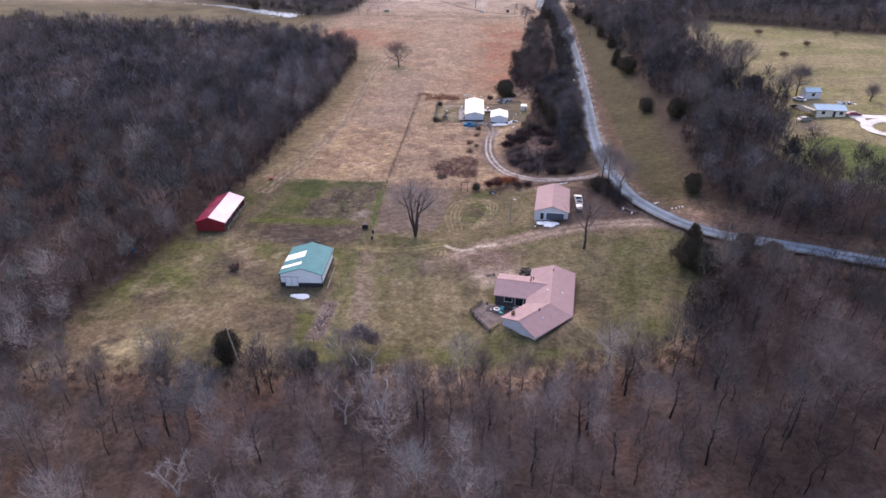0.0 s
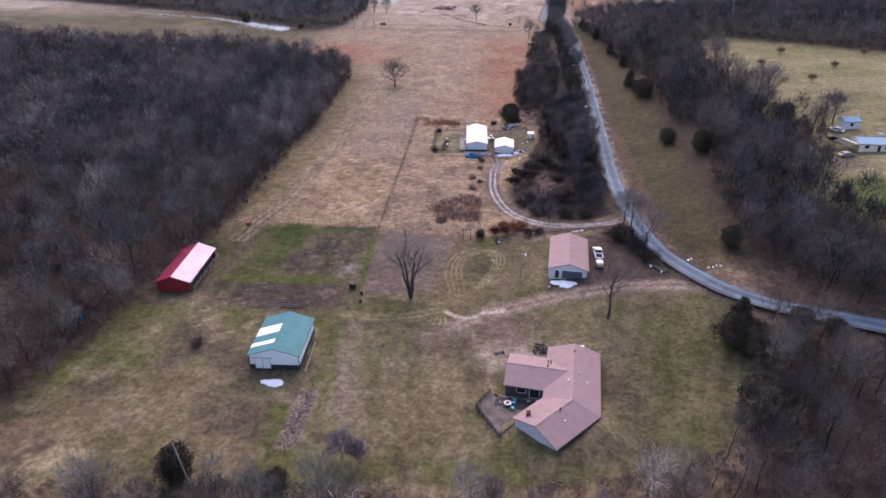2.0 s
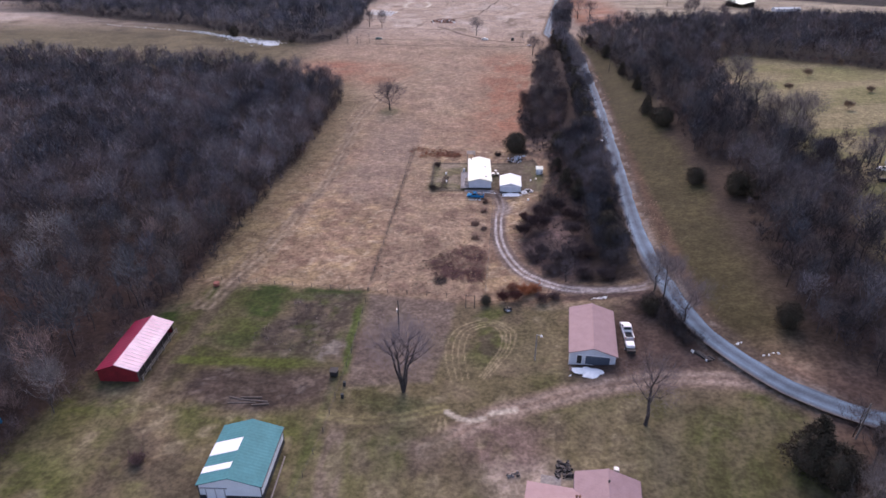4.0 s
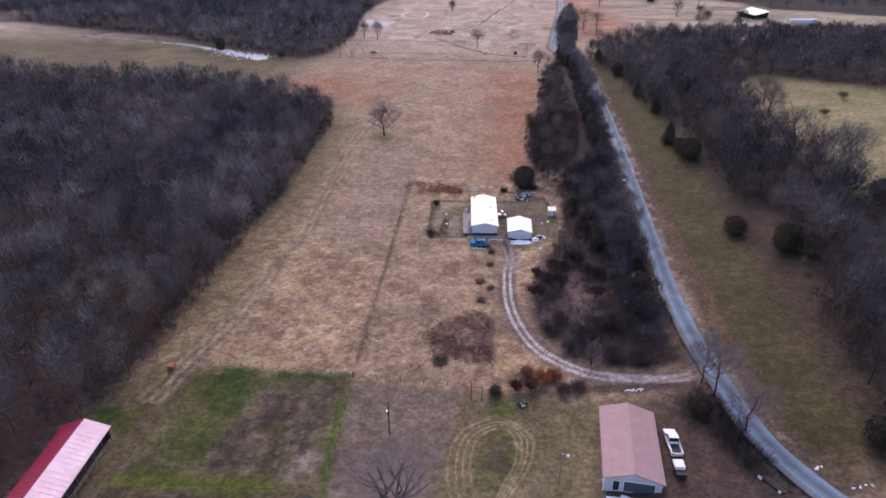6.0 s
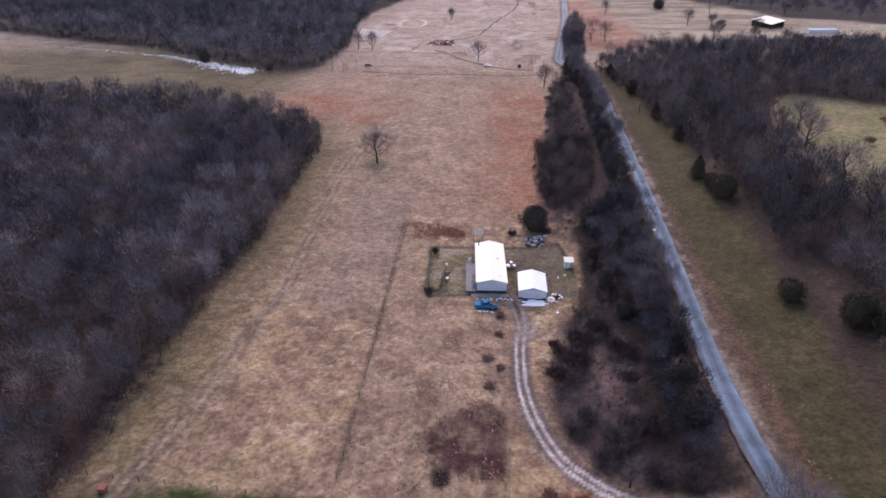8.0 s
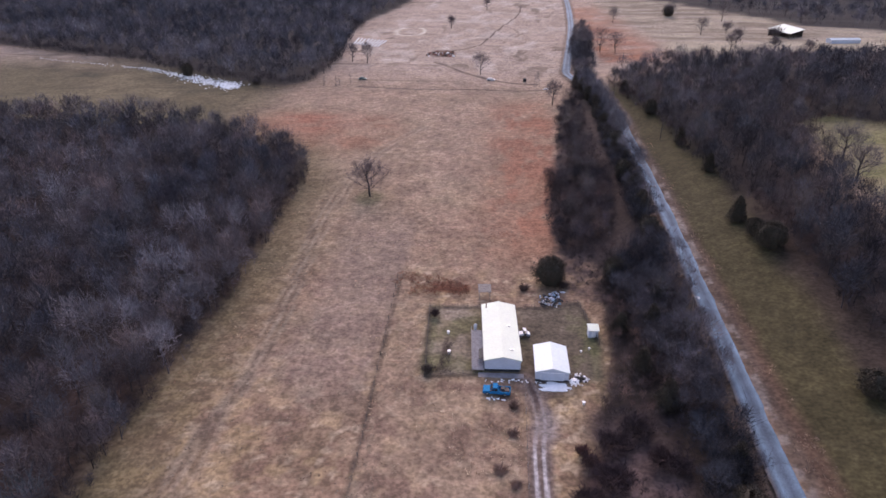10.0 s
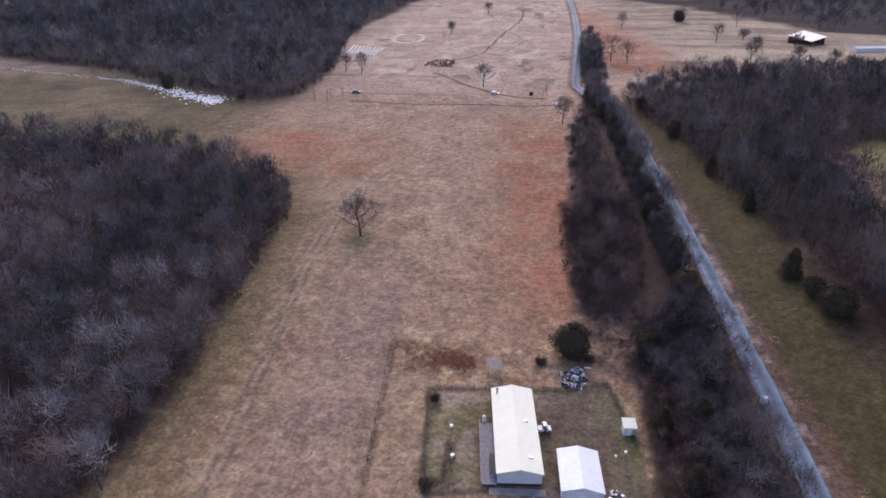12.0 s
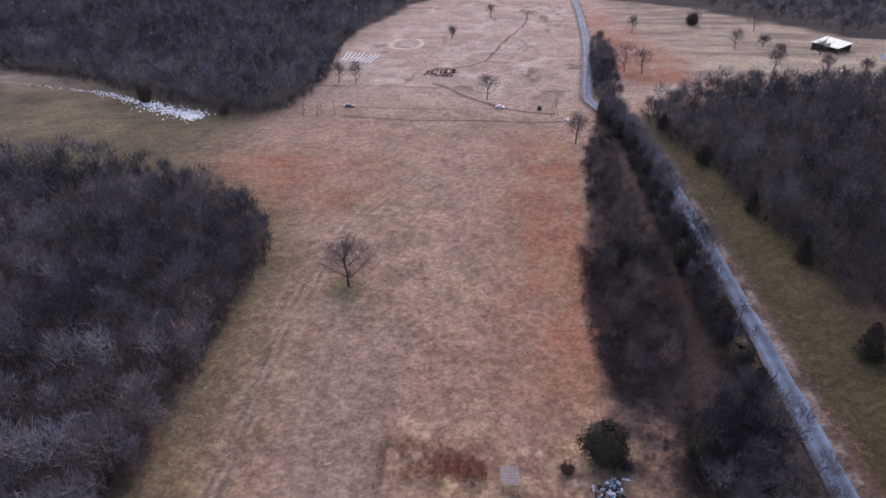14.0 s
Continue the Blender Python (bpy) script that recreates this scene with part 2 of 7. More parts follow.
def inside(poly, x, y):
    """How far inside a polygon, in metres (negative outside)."""
    p = np.asarray(poly, float)
    best = np.full(np.shape(x), 1e9)
    odd = np.zeros(np.shape(x), bool)
    for (ax, ay), (bx, by) in zip(p, np.roll(p, -1, 0)):
        ex, ey = bx - ax, by - ay
        t = np.clip(((x - ax) * ex + (y - ay) * ey) / (ex * ex + ey * ey), 0, 1)
        best = np.minimum(best, np.hypot(x - ax - t * ex, y - ay - t * ey))
        if by != ay:
            cross = (ay > y) != (by > y)
            odd ^= cross & (x < ex * (y - ay) / (by - ay) + ax)
    return np.where(odd, best, -best)


def smooth_line(points, step=2.0):
    """A Catmull-Rom line through the points, resampled."""
    p = [np.array(q, float) for q in points]
    p = [2 * p[0] - p[1]] + p + [2 * p[-1] - p[-2]]
    out = []
    for a, b, c, d in zip(p, p[1:], p[2:], p[3:]):
        k = max(2, int(np.hypot(*(c - b)) / step))
        for i in range(k):
            t = i / k
            out.append(0.5 * (2 * b + (c - a) * t + (2 * a - 5 * b + 4 * c - d) * t * t + (3 * b - a - 3 * c + d) * t**3))
    return np.array(out + [p[-2]])


def off_line(line, x, y):
    """The distance to a line of points."""
    best = np.full(np.shape(x), 1e9)
    for (ax, ay), (bx, by) in zip(line, line[1:]):
        ex, ey = bx - ax, by - ay
        near = (np.abs(x - (ax + bx) / 2) < 40) & (np.abs(y - (ay + by) / 2) < 40 + abs(ey))
        if not near.any():
            continue
        xn, yn = x[near], y[near]
        t = np.clip(((xn - ax) * ex + (yn - ay) * ey) / (ex * ex + ey * ey + 1e-9), 0, 1)
        best[near] = np.minimum(best[near], np.hypot(xn - ax - t * ex, yn - ay - t * ey))
    return best


# ---- plan: woods, fields and ways ----
LEFT_WOODS = [(-94, 46), (-90, 78), (-88, 96), (-88.5, 112), (-86.5, 124), (-84, 142), (-82, 164), (-80, 182), (-79.4, 195), (-81.5, 238), (-80, 263), (-81, 290), (-84, 340), (-87, 363), (-99, 384), (-127, 404), (-155, 413), (-195, 416), (-350, 430), (-300, 310), (-200, 190), (-150, 120), (-118, 46)]
NEAR_WOODS = [(-100, 40), (-94, 84), (-62, 87), (-30, 90), (-8, 89), (14, 94), (33, 99), (45, 112), (45, 122), (54, 131), (70, 127), (110, 121), (105, 60), (80, 40)]
EAST_WOODS = [(68, 141), (59.5, 153), (56.5, 165), (56, 178), (58, 196), (61, 212), (66, 230), (66, 243), (61, 251), (58, 265), (58, 290), (57, 318), (54.5, 340), (51, 365), (50, 405), (42, 446), (40, 472), (60, 489), (92, 511), (130, 521), (200, 530), (320, 545), (320, 345), (200, 350), (160, 364), (138, 376), (112, 394), (98, 388), (88, 357), (84.5, 330), (86, 308), (89, 296), (90.5, 285), (93, 262), (98, 250), (99, 236), (88, 208), (84, 188), (90, 173), (102, 164), (170, 152), (160, 138), (110, 130)]
WEST_FAR_WOODS = [(-158, 486), (-134, 481), (-121, 493), (-118, 517), (-118, 567), (-133, 655), (-131, 720), (-117, 790), (-107, 870), (-84, 915), (-115, 940), (-600, 940), (-560, 700), (-430, 595), (-337, 560), (-244, 530), (-186, 499)]
HEDGE = [(2, 302), (0.5, 320), (2, 343), (8, 395), (11, 430), (17.5, 458), (22, 496), (28, 494), (30.5, 450), (31.5, 393), (30.5, 314), (29, 265), (28.4, 238), (18, 238), (14, 250), (13, 270), (12.5, 287), (9, 300)]
HEDGE_WEST = [(4.5, 302), (2, 316), (0.6, 336), (2.5, 352), (8, 372), (7.5, 394), (11.5, 428), (17.5, 455), (21, 480), (24.5, 470), (24, 440), (22.6, 398), (21.2, 358), (20.2, 332), (19.5, 312), (13, 303)]
HEDGE_EAST = [(25, 300), (25.2, 343), (26.4, 402), (27.4, 450), (24, 492), (27.5, 496), (31.8, 450), (32.4, 393), (31.2, 343), (30.2, 314), (29.3, 285), (29, 262), (28, 240), (27.2, 222), (26.6, 204), (26.5, 190), (22, 189), (19.5, 205), (19.5, 222), (19.5, 240), (16, 262), (14, 287), (21, 298)]
LANE_BANK = [(26.4, 176), (24.0, 173.6), (26.2, 170.9), (28.5, 167.5), (30.2, 161.7), (32, 158.3), (34.6, 159.5), (32.2, 168.4), (30.6, 174.9), (29.6, 176.5)]
LANE_TREES = [(25.8, 502), (27, 545), (33.5, 600), (39.5, 650), (47, 650), (45, 600), (40, 550), (36, 505)]
BRUSH = [(-0.5, 213), (0, 221), (2.6, 231), (4.6, 238), (6.6, 245), (8.4, 253), (9.0, 259), (9.3, 268), (10, 276), (11, 287), (30, 287), (30, 243), (29.6, 202), (30, 185.5), (28, 184.8), (16, 184.4), (10, 186.6), (4.8, 190.8), (0.6, 198), (-2.0, 206)]
EAST_FAR_WOODS = [(215, 680), (190, 735), (140, 820), (70, 890), (70, 1080), (500, 1080), (500, 610), (320, 630)]
ROAD = smooth_line([(230, 112), (150, 120), (100, 127), (65, 136.5), (51, 142.8), (42.5, 151.8), (35.6, 166), (32.6, 187), (31.6, 211), (33, 248), (34.3, 290), (35.8, 340), (36.4, 390), (36.5, 425), (31, 470), (23, 510), (24.2, 535), (31.5, 600), (41, 702), (49, 850), (55, 1100)], 3.0)
DRIVE = smooth_line([(-7.0, 246.5), (-5.6, 241), (-5.0, 234), (-5.6, 226), (-4.9, 211), (-1.0, 197.8), (4.0, 190.5), (11.2, 185.0), (21.4, 182.4), (28.4, 182.2), (32, 186)], 1.5)
DIRT = smooth_line([(-16, 132.5), (-11, 137), (-5, 142), (4.7, 146.5), (15.2, 149.8), (25.5, 151), (37, 149.9), (42, 148.5)], 1.5)

DITCH = smooth_line([(4.6, 496), (-14.6, 502.8), (-26.2, 512), (-38.5, 524), (-47, 537), (-56, 547)])
FENCE_DITCH = smooth_line([(-92, 486), (-69, 484), (-58, 483.2), (-25, 485), (10, 483.6)])
CATTLE_PATH = smooth_line([(2.7, 829), (-1.5, 764), (-18, 682), (-32, 603), (-49, 584)])
TYRES_OUT = [(-13.5, 151), (-15.0, 157.2), (-15.4, 162.1), (-14.6, 166.7), (-12.5, 170.1), (-8.7, 172.5), (-5.4, 172.5), (-2.7, 170.5), (-0.9, 167.4), (-1.8, 161.6), (-4.3, 156.7), (-6.6, 152)]
TYRES_IN = [(-10.2, 152), (-11.2, 158), (-11.6, 162.5), (-10.9, 166.9), (-9.6, 168.8), (-7.5, 170.3), (-6.2, 170.4), (-4.8, 169.4), (-3.8, 166.4), (-4.1, 162.3), (-5.8, 158.0), (-7.9, 153)]
SAND = [smooth_line([(-13.5, 142.4), (-11.5, 141.1), (-9.1, 140.5), (-6.7, 141.3)], 1.0), smooth_line([(-5.4, 142.6), (-1.1, 143.8)], 1.0)]
RUTS = [smooth_line([(-74, 172), (-72.1, 182), (-69, 197), (-67.5, 210), (-66.5, 228), (-65, 244), (-66, 262), (-68, 290), (-70, 330), (-66, 380), (-50, 420)]),
        smooth_line([(-72, 172), (-70.2, 182), (-66.7, 197), (-65.5, 211), (-65.3, 230), (-63.5, 246), (-64, 262), (-66, 290), (-67.5, 330), (-63, 380), (-47, 420)])]
# ---- ground: one sheet out to the horizon ----
def mix(base, color, amount):
    return base + (np.array(color) - base) * np.clip(amount, 0, 1)[..., None]


def cover(x, y):
    """The colour of what grows or lies on the ground, with some haze and shade mixed in."""
    big, mid, fine = fbm(x, y, 60, 1), fbm(x, y, 14, 5), fbm(x, y, 3.2, 9)
    wob = (fbm(x, y, 9, 21) - 0.5) * 6
    c = np.zeros(x.shape + (3,)) + (0.415, 0.285, 0.205)
    c = mix(c, (0.50, 0.375, 0.265), ss(0.5, 0.75, mid) * 0.7)
    c = mix(c, (0.27, 0.19, 0.125), ss(0.52, 0.72, fbm(x, y, 22, 31)) * 0.55)
    c = mix(c, (0.30, 0.27, 0.14), ss(0.55, 0.75, big) * 0.35)
    tuft = fbm(x, y, 2.4, 111, 3)
    c = mix(c, (0.58, 0.45, 0.32), ss(0.55, 0.72, tuft) * 0.55)
    c = mix(c, (0.24, 0.17, 0.118), ss(0.44, 0.28, tuft) * 0.65)
    lane = fbm(x * 1.0, y * 0.2, 5, 121, 3)
    c = mix(c, (0.30, 0.22, 0.155), ss(0.55, 0.75, lane) * 0.45 * ss(180, 200, y))
    # distance haze painted into the grass: paler and greyer with growing y
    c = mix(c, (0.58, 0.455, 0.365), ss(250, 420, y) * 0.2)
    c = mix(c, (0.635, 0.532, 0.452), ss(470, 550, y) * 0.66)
    clump, dark = fbm(x, y, 4.2, 301, 3), fbm(x * 1.3, y * 0.8, 5.5, 303, 3)
    near_field = ss(178, 186, y) * (1 - 0.75 * ss(225, 300, y) * (1 - ss(-40, -36, x) * (1 - ss(285, 295, y))))
    c = mix(c, (0.60, 0.45, 0.26), ss(0.50, 0.64, clump) * 0.48 * near_field)
    c = mix(c, (0.29, 0.185, 0.145), ss(0.52, 0.66, dark) * 0.55 * near_field)
    c = mix(c, (0.66, 0.54, 0.40), ss(0.66, 0.76, fbm(x, y, 2.2, 305, 2)) * 0.6 * near_field)
    c = c * np.array((1.02, 0.985, 0.955)) * (1 - 0.06 * near_field[..., None] * np.array((0, 0.2, 1.0)))
    # far slope: terraces, winding cattle paths and a pale feeding ring
    far = ss(500, 540, y)
    # dark bands that paint the shading of the terrace scarps
    terrace = np.abs(np.sin((y + 0.22 * x + 9 * np.sin(x / 31.0) + 4 * (fbm(x, y, 25, 131) - 0.5)) * math.pi / 37))
    c = mix(c, (0.27, 0.20, 0.14), (1 - ss(0.02, 0.30, terrace)) * far * ss(0.42, 0.58, fbm(x, y, 38, 133)) * 0.8)
    # mounds, trodden ground and banks on the far slope
    c = mix(c, (0.40, 0.305, 0.23), far * ss(0.50, 0.62, fbm(x, y * 0.6, 19, 337, 4)) * 0.45)
    c = mix(c, (0.73, 0.63, 0.53), far * ss(0.54, 0.66, fbm(x, y * 0.6, 15, 339, 4)) * 0.5)
    c = mix(c, (0.20, 0.145, 0.105), far * ss(0.60, 0.70, fbm(x * 0.8, y * 0.5, 7, 341, 3)) * ss(0.5, 0.6, fbm(x, y, 60, 343, 2)) * 0.65)
    for k, (x0, slope) in enumerate(((-40, 0.30), (-75, 0.05), (5, -0.12))):
        path = np.abs(x - x0 - slope * (y - 520) - 26 * (fbm(x * 0.2, y, 55, 141 + k, 2) - 0.5))
        c = mix(c, (0.24, 0.18, 0.13), (1 - ss(0.5, 2.0, path)) * far * 0.5 * ss(0.5, 0.65, fbm(x, y, 24, 151 + k)))
    c = mix(c, (0.86, 0.76, 0.60), (1 - ss(0.8, 2.2, np.abs(np.hypot(x + 88, (y - 665) * 0.55) - 11))) * 0.85)
    for width, line in ((1.3, DITCH), (0.8, FENCE_DITCH), (0.8, CATTLE_PATH)):
        c = mix(c, (0.15, 0.105, 0.08), (1 - ss(width * 0.5, width * 1.6, off_line(line, x, y) + wob * 0.12)) * 0.85)
    c = mix(c, (0.19, 0.10, 0.075), (1 - ss(0.7, 1.1, np.hypot((x + 55) / 10, (y - 574) / 14) + wob * 0.05)) * 0.75)
    c = mix(c, (0.24, 0.18, 0.13), (1 - ss(0.6, 2.0, np.abs(y - 502 - 0.02 * x))) * ss(-100, -94, x) * (1 - ss(-45, -38, x)) * 0.6)
    slope = ss(70, 110, x + 0.05 * (y - 560)) * ss(520, 545, y) * (1 - ss(850, 950, y))
    c = mix(c, (0.41, 0.345, 0.245), slope * 0.75)
    c = mix(c, (0.25, 0.195, 0.135), slope * ss(0.55, 0.7, fbm(x * 0.25, y, 9, 317)) * 0.6)
    bench = fbm(x * 0.22 + y * 0.05, y, 12, 345, 3)
    c = mix(c, (0.22, 0.165, 0.105), ss(60, 78, x) * far * ss(0.56, 0.64, bench) * 0.6)
    c = mix(c, (0.62, 0.53, 0.36), ss(70, 95, x) * far * ss(0.44, 0.36, bench) * 0.5)
    # rust-coloured sedge grass
    red = ss(-34, 0, x) * (1 - ss(4, 14, x)) * ss(284, 310, y) * (1 - ss(450, 475, y))
    red = red + (1 - ss(22, 40, np.hypot((x + 100) * 0.7, y - 412))) + ss(42, 50, x) * ss(525, 560, y) * (1 - ss(62, 105, x + 0.06 * (y - 560))) * (1 - ss(760, 900, y))
    c = mix(c, (0.42, 0.205, 0.125), np.clip(red, 0, 1) * (0.4 + 0.55 * ss(0.35, 0.65, fbm(x, y, 12, 41))) * 0.8)
    streaks = ss(0.48, 0.62, fbm(x * 0.8, y * 0.45, 6, 331, 3)) * ss(-26, -6, x) * (1 - ss(6, 14, x)) * ss(300, 325, y) * (1 - ss(430, 465, y))
    c = mix(c, (0.43, 0.175, 0.105), streaks * 0.6)
    c = mix(c, (0.36, 0.265, 0.225), ss(-66, -52, x + wob) * (1 - ss(-41, -37, x)) * ss(225, 250, y) * (1 - ss(300, 340, y)) * 0.45)
    bank_red = ss(42, 48, x) * ss(520, 545, y) * (1 - ss(66, 98, x + 0.04 * (y - 560))) * (1 - ss(720, 820, y))
    c = mix(c, (0.46, 0.20, 0.115), bank_red * (0.3 + 0.6 * ss(0.4, 0.6, fbm(x * 0.5, y, 11, 347))))
    russet = np.maximum(1 - ss(0.45, 1.1, np.hypot((x + 108) / 32, (y - 422) / 17) + wob * 0.05), 0.7 * (1 - ss(0.4, 1.1, np.hypot((x + 165) / 16, (y - 456) / 7) + wob * 0.05)))
    c = mix(c, (0.44, 0.185, 0.115), russet * (0.35 + 0.5 * ss(0.4, 0.62, fbm(x, y * 1.6, 9, 335))))
    # field north-west and east clearing
    nw = ss(-112, -158, x + wob) * ss(395, 415, y) * (1 - ss(500, 560, y))
    c = mix(c, (0.15, 0.128, 0.068), nw * 0.92)
    c = mix(c, (0.28, 0.225, 0.13), nw * ss(0.5, 0.65, fbm(x, y, 20, 209)) * 0.6)
    c = mix(c, (0.08, 0.07, 0.045), nw * ss(0.58, 0.7, fbm(x, y, 9, 211)) * 0.6)
    clearing = ss(0, 6, inside([(76, 184), (90, 240), (86, 290), (90, 330), (100, 425), (400, 440), (400, 150), (90, 158)], x, y))
    c = mix(c, (0.36, 0.315, 0.16), clearing * 0.85)
    c = mix(c, (0.24, 0.245, 0.09), clearing * ss(0.46, 0.64, fbm(x, y * 2.5, 30, 181)) * 0.6)
    c = mix(c, (0.12, 0.165, 0.04), ss(0, 6, inside([(82, 176), (88, 204), (104, 207), (113, 198), (126, 192), (150, 190), (150, 160), (92, 162)], x, y) + wob * 0.8) * (0.75 + 0.4 * fine))
    c = mix(c, (0.20, 0.155, 0.125), ss(-1, 4, inside([(92, 206), (98, 222), (108, 221), (106, 208)], x, y) + wob * 0.5) * 0.8)
    # farmyard lawn
    lawn = ss(-2, 4, inside([(-92, 84), (-92, 150), (-80, 183), (-36, 181.5), (-6, 180), (26, 178), (40, 160), (50, 140), (46, 112), (30, 96), (-60, 86)], x, y) + wob * 0.3)
    grass = mix(np.zeros(x.shape + (3,)) + (0.27, 0.225, 0.13), (0.36, 0.30, 0.19), ss(0.45, 0.7, mid))
    grass = mix(grass, (0.165, 0.16, 0.065), ss(0.46, 0.7, fbm(x, y, 15, 61)) * 0.75)
    grass = mix(grass, (0.155, 0.185, 0.05), ss(0.47, 0.62, fbm(x, y, 28, 201, 3)) * 0.8)
    grass = mix(grass, (0.36, 0.265, 0.19), ss(0.50, 0.64, fbm(x, y, 17, 203, 4)) * 0.75)
    grass = mix(grass, (0.165, 0.125, 0.10), ss(0.57, 0.70, fbm(x, y, 9, 205, 4)) * 0.75)
    grass = mix(grass, (0.46, 0.38, 0.27), ss(0.62, 0.74, fbm(x, y, 4, 213, 3)) * 0.6)
    combed = fbm(x - (0.02 + 0.0085 * x) * (y - 115) + (fine - 0.5) * 0.5, y * 0.1, 1.3, 207, 2)
    grass = mix(grass, (0.40, 0.33, 0.24), ss(0.55, 0.75, combed) * (0.12 + 0.28 * ss(8, 18, x)))
    grass = mix(grass, (0.12, 0.11, 0.055), ss(0.42, 0.25, combed) * (0.12 + 0.2 * ss(8, 18, x)))
    streak = fbm(x - (0.02 + 0.0085 * x) * (y - 115), y * 0.1, 2.4, 91, 3)
    grass = mix(grass, (0.38, 0.31, 0.215), ss(0.45, 0.7, streak) * ss(-38, -34, x) * (1 - ss(132, 145, y)) * 0.36)
    grass = mix(grass, (0.15, 0.135, 0.065), ss(0.55, 0.3, streak) * ss(-38, -34, x) * (1 - ss(132, 145, y)) * 0.25)
    grass = mix(grass, (0.40, 0.32, 0.22), ss(0.6, 0.78, fbm(x, y, 8, 95)) * 0.6)
    grass = mix(grass, (0.19, 0.14, 0.105), ss(0.62, 0.8, fbm(x, y, 11, 97)) * 0.5)
    grass = mix(grass, (0.155, 0.16, 0.075), ss(12, 26, x) * (1 - ss(140, 150, y)) * 0.35) * (0.66 + 0.15 * (1 - ss(132, 150, y)) * (1 - 0.6 * ss(14, 24, x)) - 0.04 * (1 - ss(-62, -48, x + wob)) * (1 - ss(118, 130, y)))[..., None]
    c = mix(c, grass * np.array((1.0, 1.0, 0.9)), lawn)
    edge = inside(LEFT_WOODS, x, y)
    c = mix(c, (0.175, 0.152, 0.077), ss(-20, -3, edge + wob) * (1 - ss(0, 4, edge)) * ss(180, 190, y) * 0.6)
    # garden: bright winter rye and dug earth
    rye = ss(-1.5, 2.5, inside([(-68.4, 182.5), (-57.5, 182.4), (-53.8, 173), (-55.5, 168.5), (-61, 169), (-65, 175.5)], x, y) + wob * 0.4)
    rye = np.maximum(rye, 0.85 * (1 - ss(0.55, 1.1, np.hypot((x + 78) / 4.5, (y - 167) / 8) + wob * 0.07)))
    rye = np.maximum(rye, 0.8 * ss(-1, 2, inside([(-68, 177), (-68, 184), (-36, 182.5), (-36, 177)], x, y) + wob * 0.4))
    rye = np.maximum(rye, 0.45 * (1 - ss(0.6, 1.1, np.hypot((x + 60) / 9, (y - 160) / 3) + wob * 0.06)))
    c = mix(c, (0.060, 0.098, 0.022), rye * (0.3 + 1.0 * ss(0.36, 0.6, fbm(x, y, 3.6, 173))) * (0.8 + 0.4 * fine))
    stubble = ss(-1.5, 2, inside([(-57, 155), (-56, 166), (-53, 169), (-52, 180), (-38, 180), (-36.8, 155)], x, y) + wob * 0.5)
    c = mix(c, (0.225, 0.18, 0.135), stubble * 0.6)
    c = mix(c, (0.095, 0.072, 0.058), stubble * ss(0.52, 0.64, fbm(x, y, 3.4, 325)) * 0.7)
    c = mix(c, (0.38, 0.315, 0.25), stubble * ss(0.60, 0.72, fbm(x, y, 2.0, 327, 3)) * 0.6)
    c = mix(c, (0.19, 0.145, 0.105), (1 - ss(1.0, 2.6, np.abs(x + 70.5 - 0.02 * (y - 160)) + wob * 0.15)) * ss(138, 146, y) * (1 - ss(184, 188, y)) * 0.75)
    c = mix(c, (0.15, 0.185, 0.04), (1 - ss(0.8, 1.9, np.abs(y - 153.0 - 0.05 * (x + 55)) + (fine - 0.5))) * ss(-72, -68, x) * (1 - ss(-50, -38, x)) * 0.85)
    c = mix(c, (0.095, 0.15, 0.03), (1 - ss(0.5, 1.2, np.abs(x + 36.2 + 0.04 * (y - 163) * ss(163, 175, y) - 0.15 * (163 - np.minimum(y, 163)) * ss(150, 152, y)) + (fine - 0.5))) * ss(104, 110, y) * (1 - ss(174, 178, y)) * (0.35 + 0.5 * ss(150, 154, y)))
    dug = ss(-2, 3, inside([(-64, 150), (-52, 151), (-37, 151), (-36, 143), (-48, 138), (-64, 142)], x, y) + wob)
    c = mix(c, (0.13, 0.092, 0.078), dug * 0.9)
    c = mix(c, (0.26, 0.20, 0.165), dug * ss(0.55, 0.7, fbm(x, y, 3.5, 73)) * 0.8)
    c = mix(c, (0.075, 0.055, 0.046), dug * ss(0.47, 0.34, fbm(x, y, 4, 75)) * 0.8)
    c = mix(c, (0.40, 0.33, 0.29), dug * ss(0.62, 0.74, fbm(x, y, 1.8, 77, 3)) * 0.4)
    weeds = ss(-2, 3, inside([(-57, 160), (-57, 167), (-52, 168), (-52, 177), (-45, 177), (-42.5, 166), (-46, 159)], x, y) + wob)
    c = mix(c, (0.10, 0.075, 0.065), weeds * ss(0.40, 0.56, fbm(x, y, 6, 71)) * 0.85)
    c = mix(c, (0.36, 0.30, 0.27), weeds * ss(0.60, 0.72, fbm(x, y, 2.5, 72)) * 0.7)
    c = mix(c, (0.42, 0.36, 0.31), (1 - ss(0.5, 1.1, np.hypot((x + 40) / 4.5, (y - 159) / 5) + wob * 0.08)) * ss(0.45, 0.6, fbm(x, y, 2.6, 309)) * 0.8)
    c = mix(c, (0.11, 0.14, 0.035), ss(-66, -60, x) * (1 - ss(-40, -36, x)) * ss(158, 162, y) * (1 - ss(178, 183, y)) * ss(0.5, 0.66, fbm(x, y, 7, 165)) * 0.7)
    plot = ss(-2, 4, inside([(-78, 158), (-74, 184), (-36, 182), (-36, 138), (-66, 138)], x, y) + wob * 0.5)
    c = mix(c, c * (0.78, 0.78, 0.75), plot)  # whole garden plot about a fifth darker
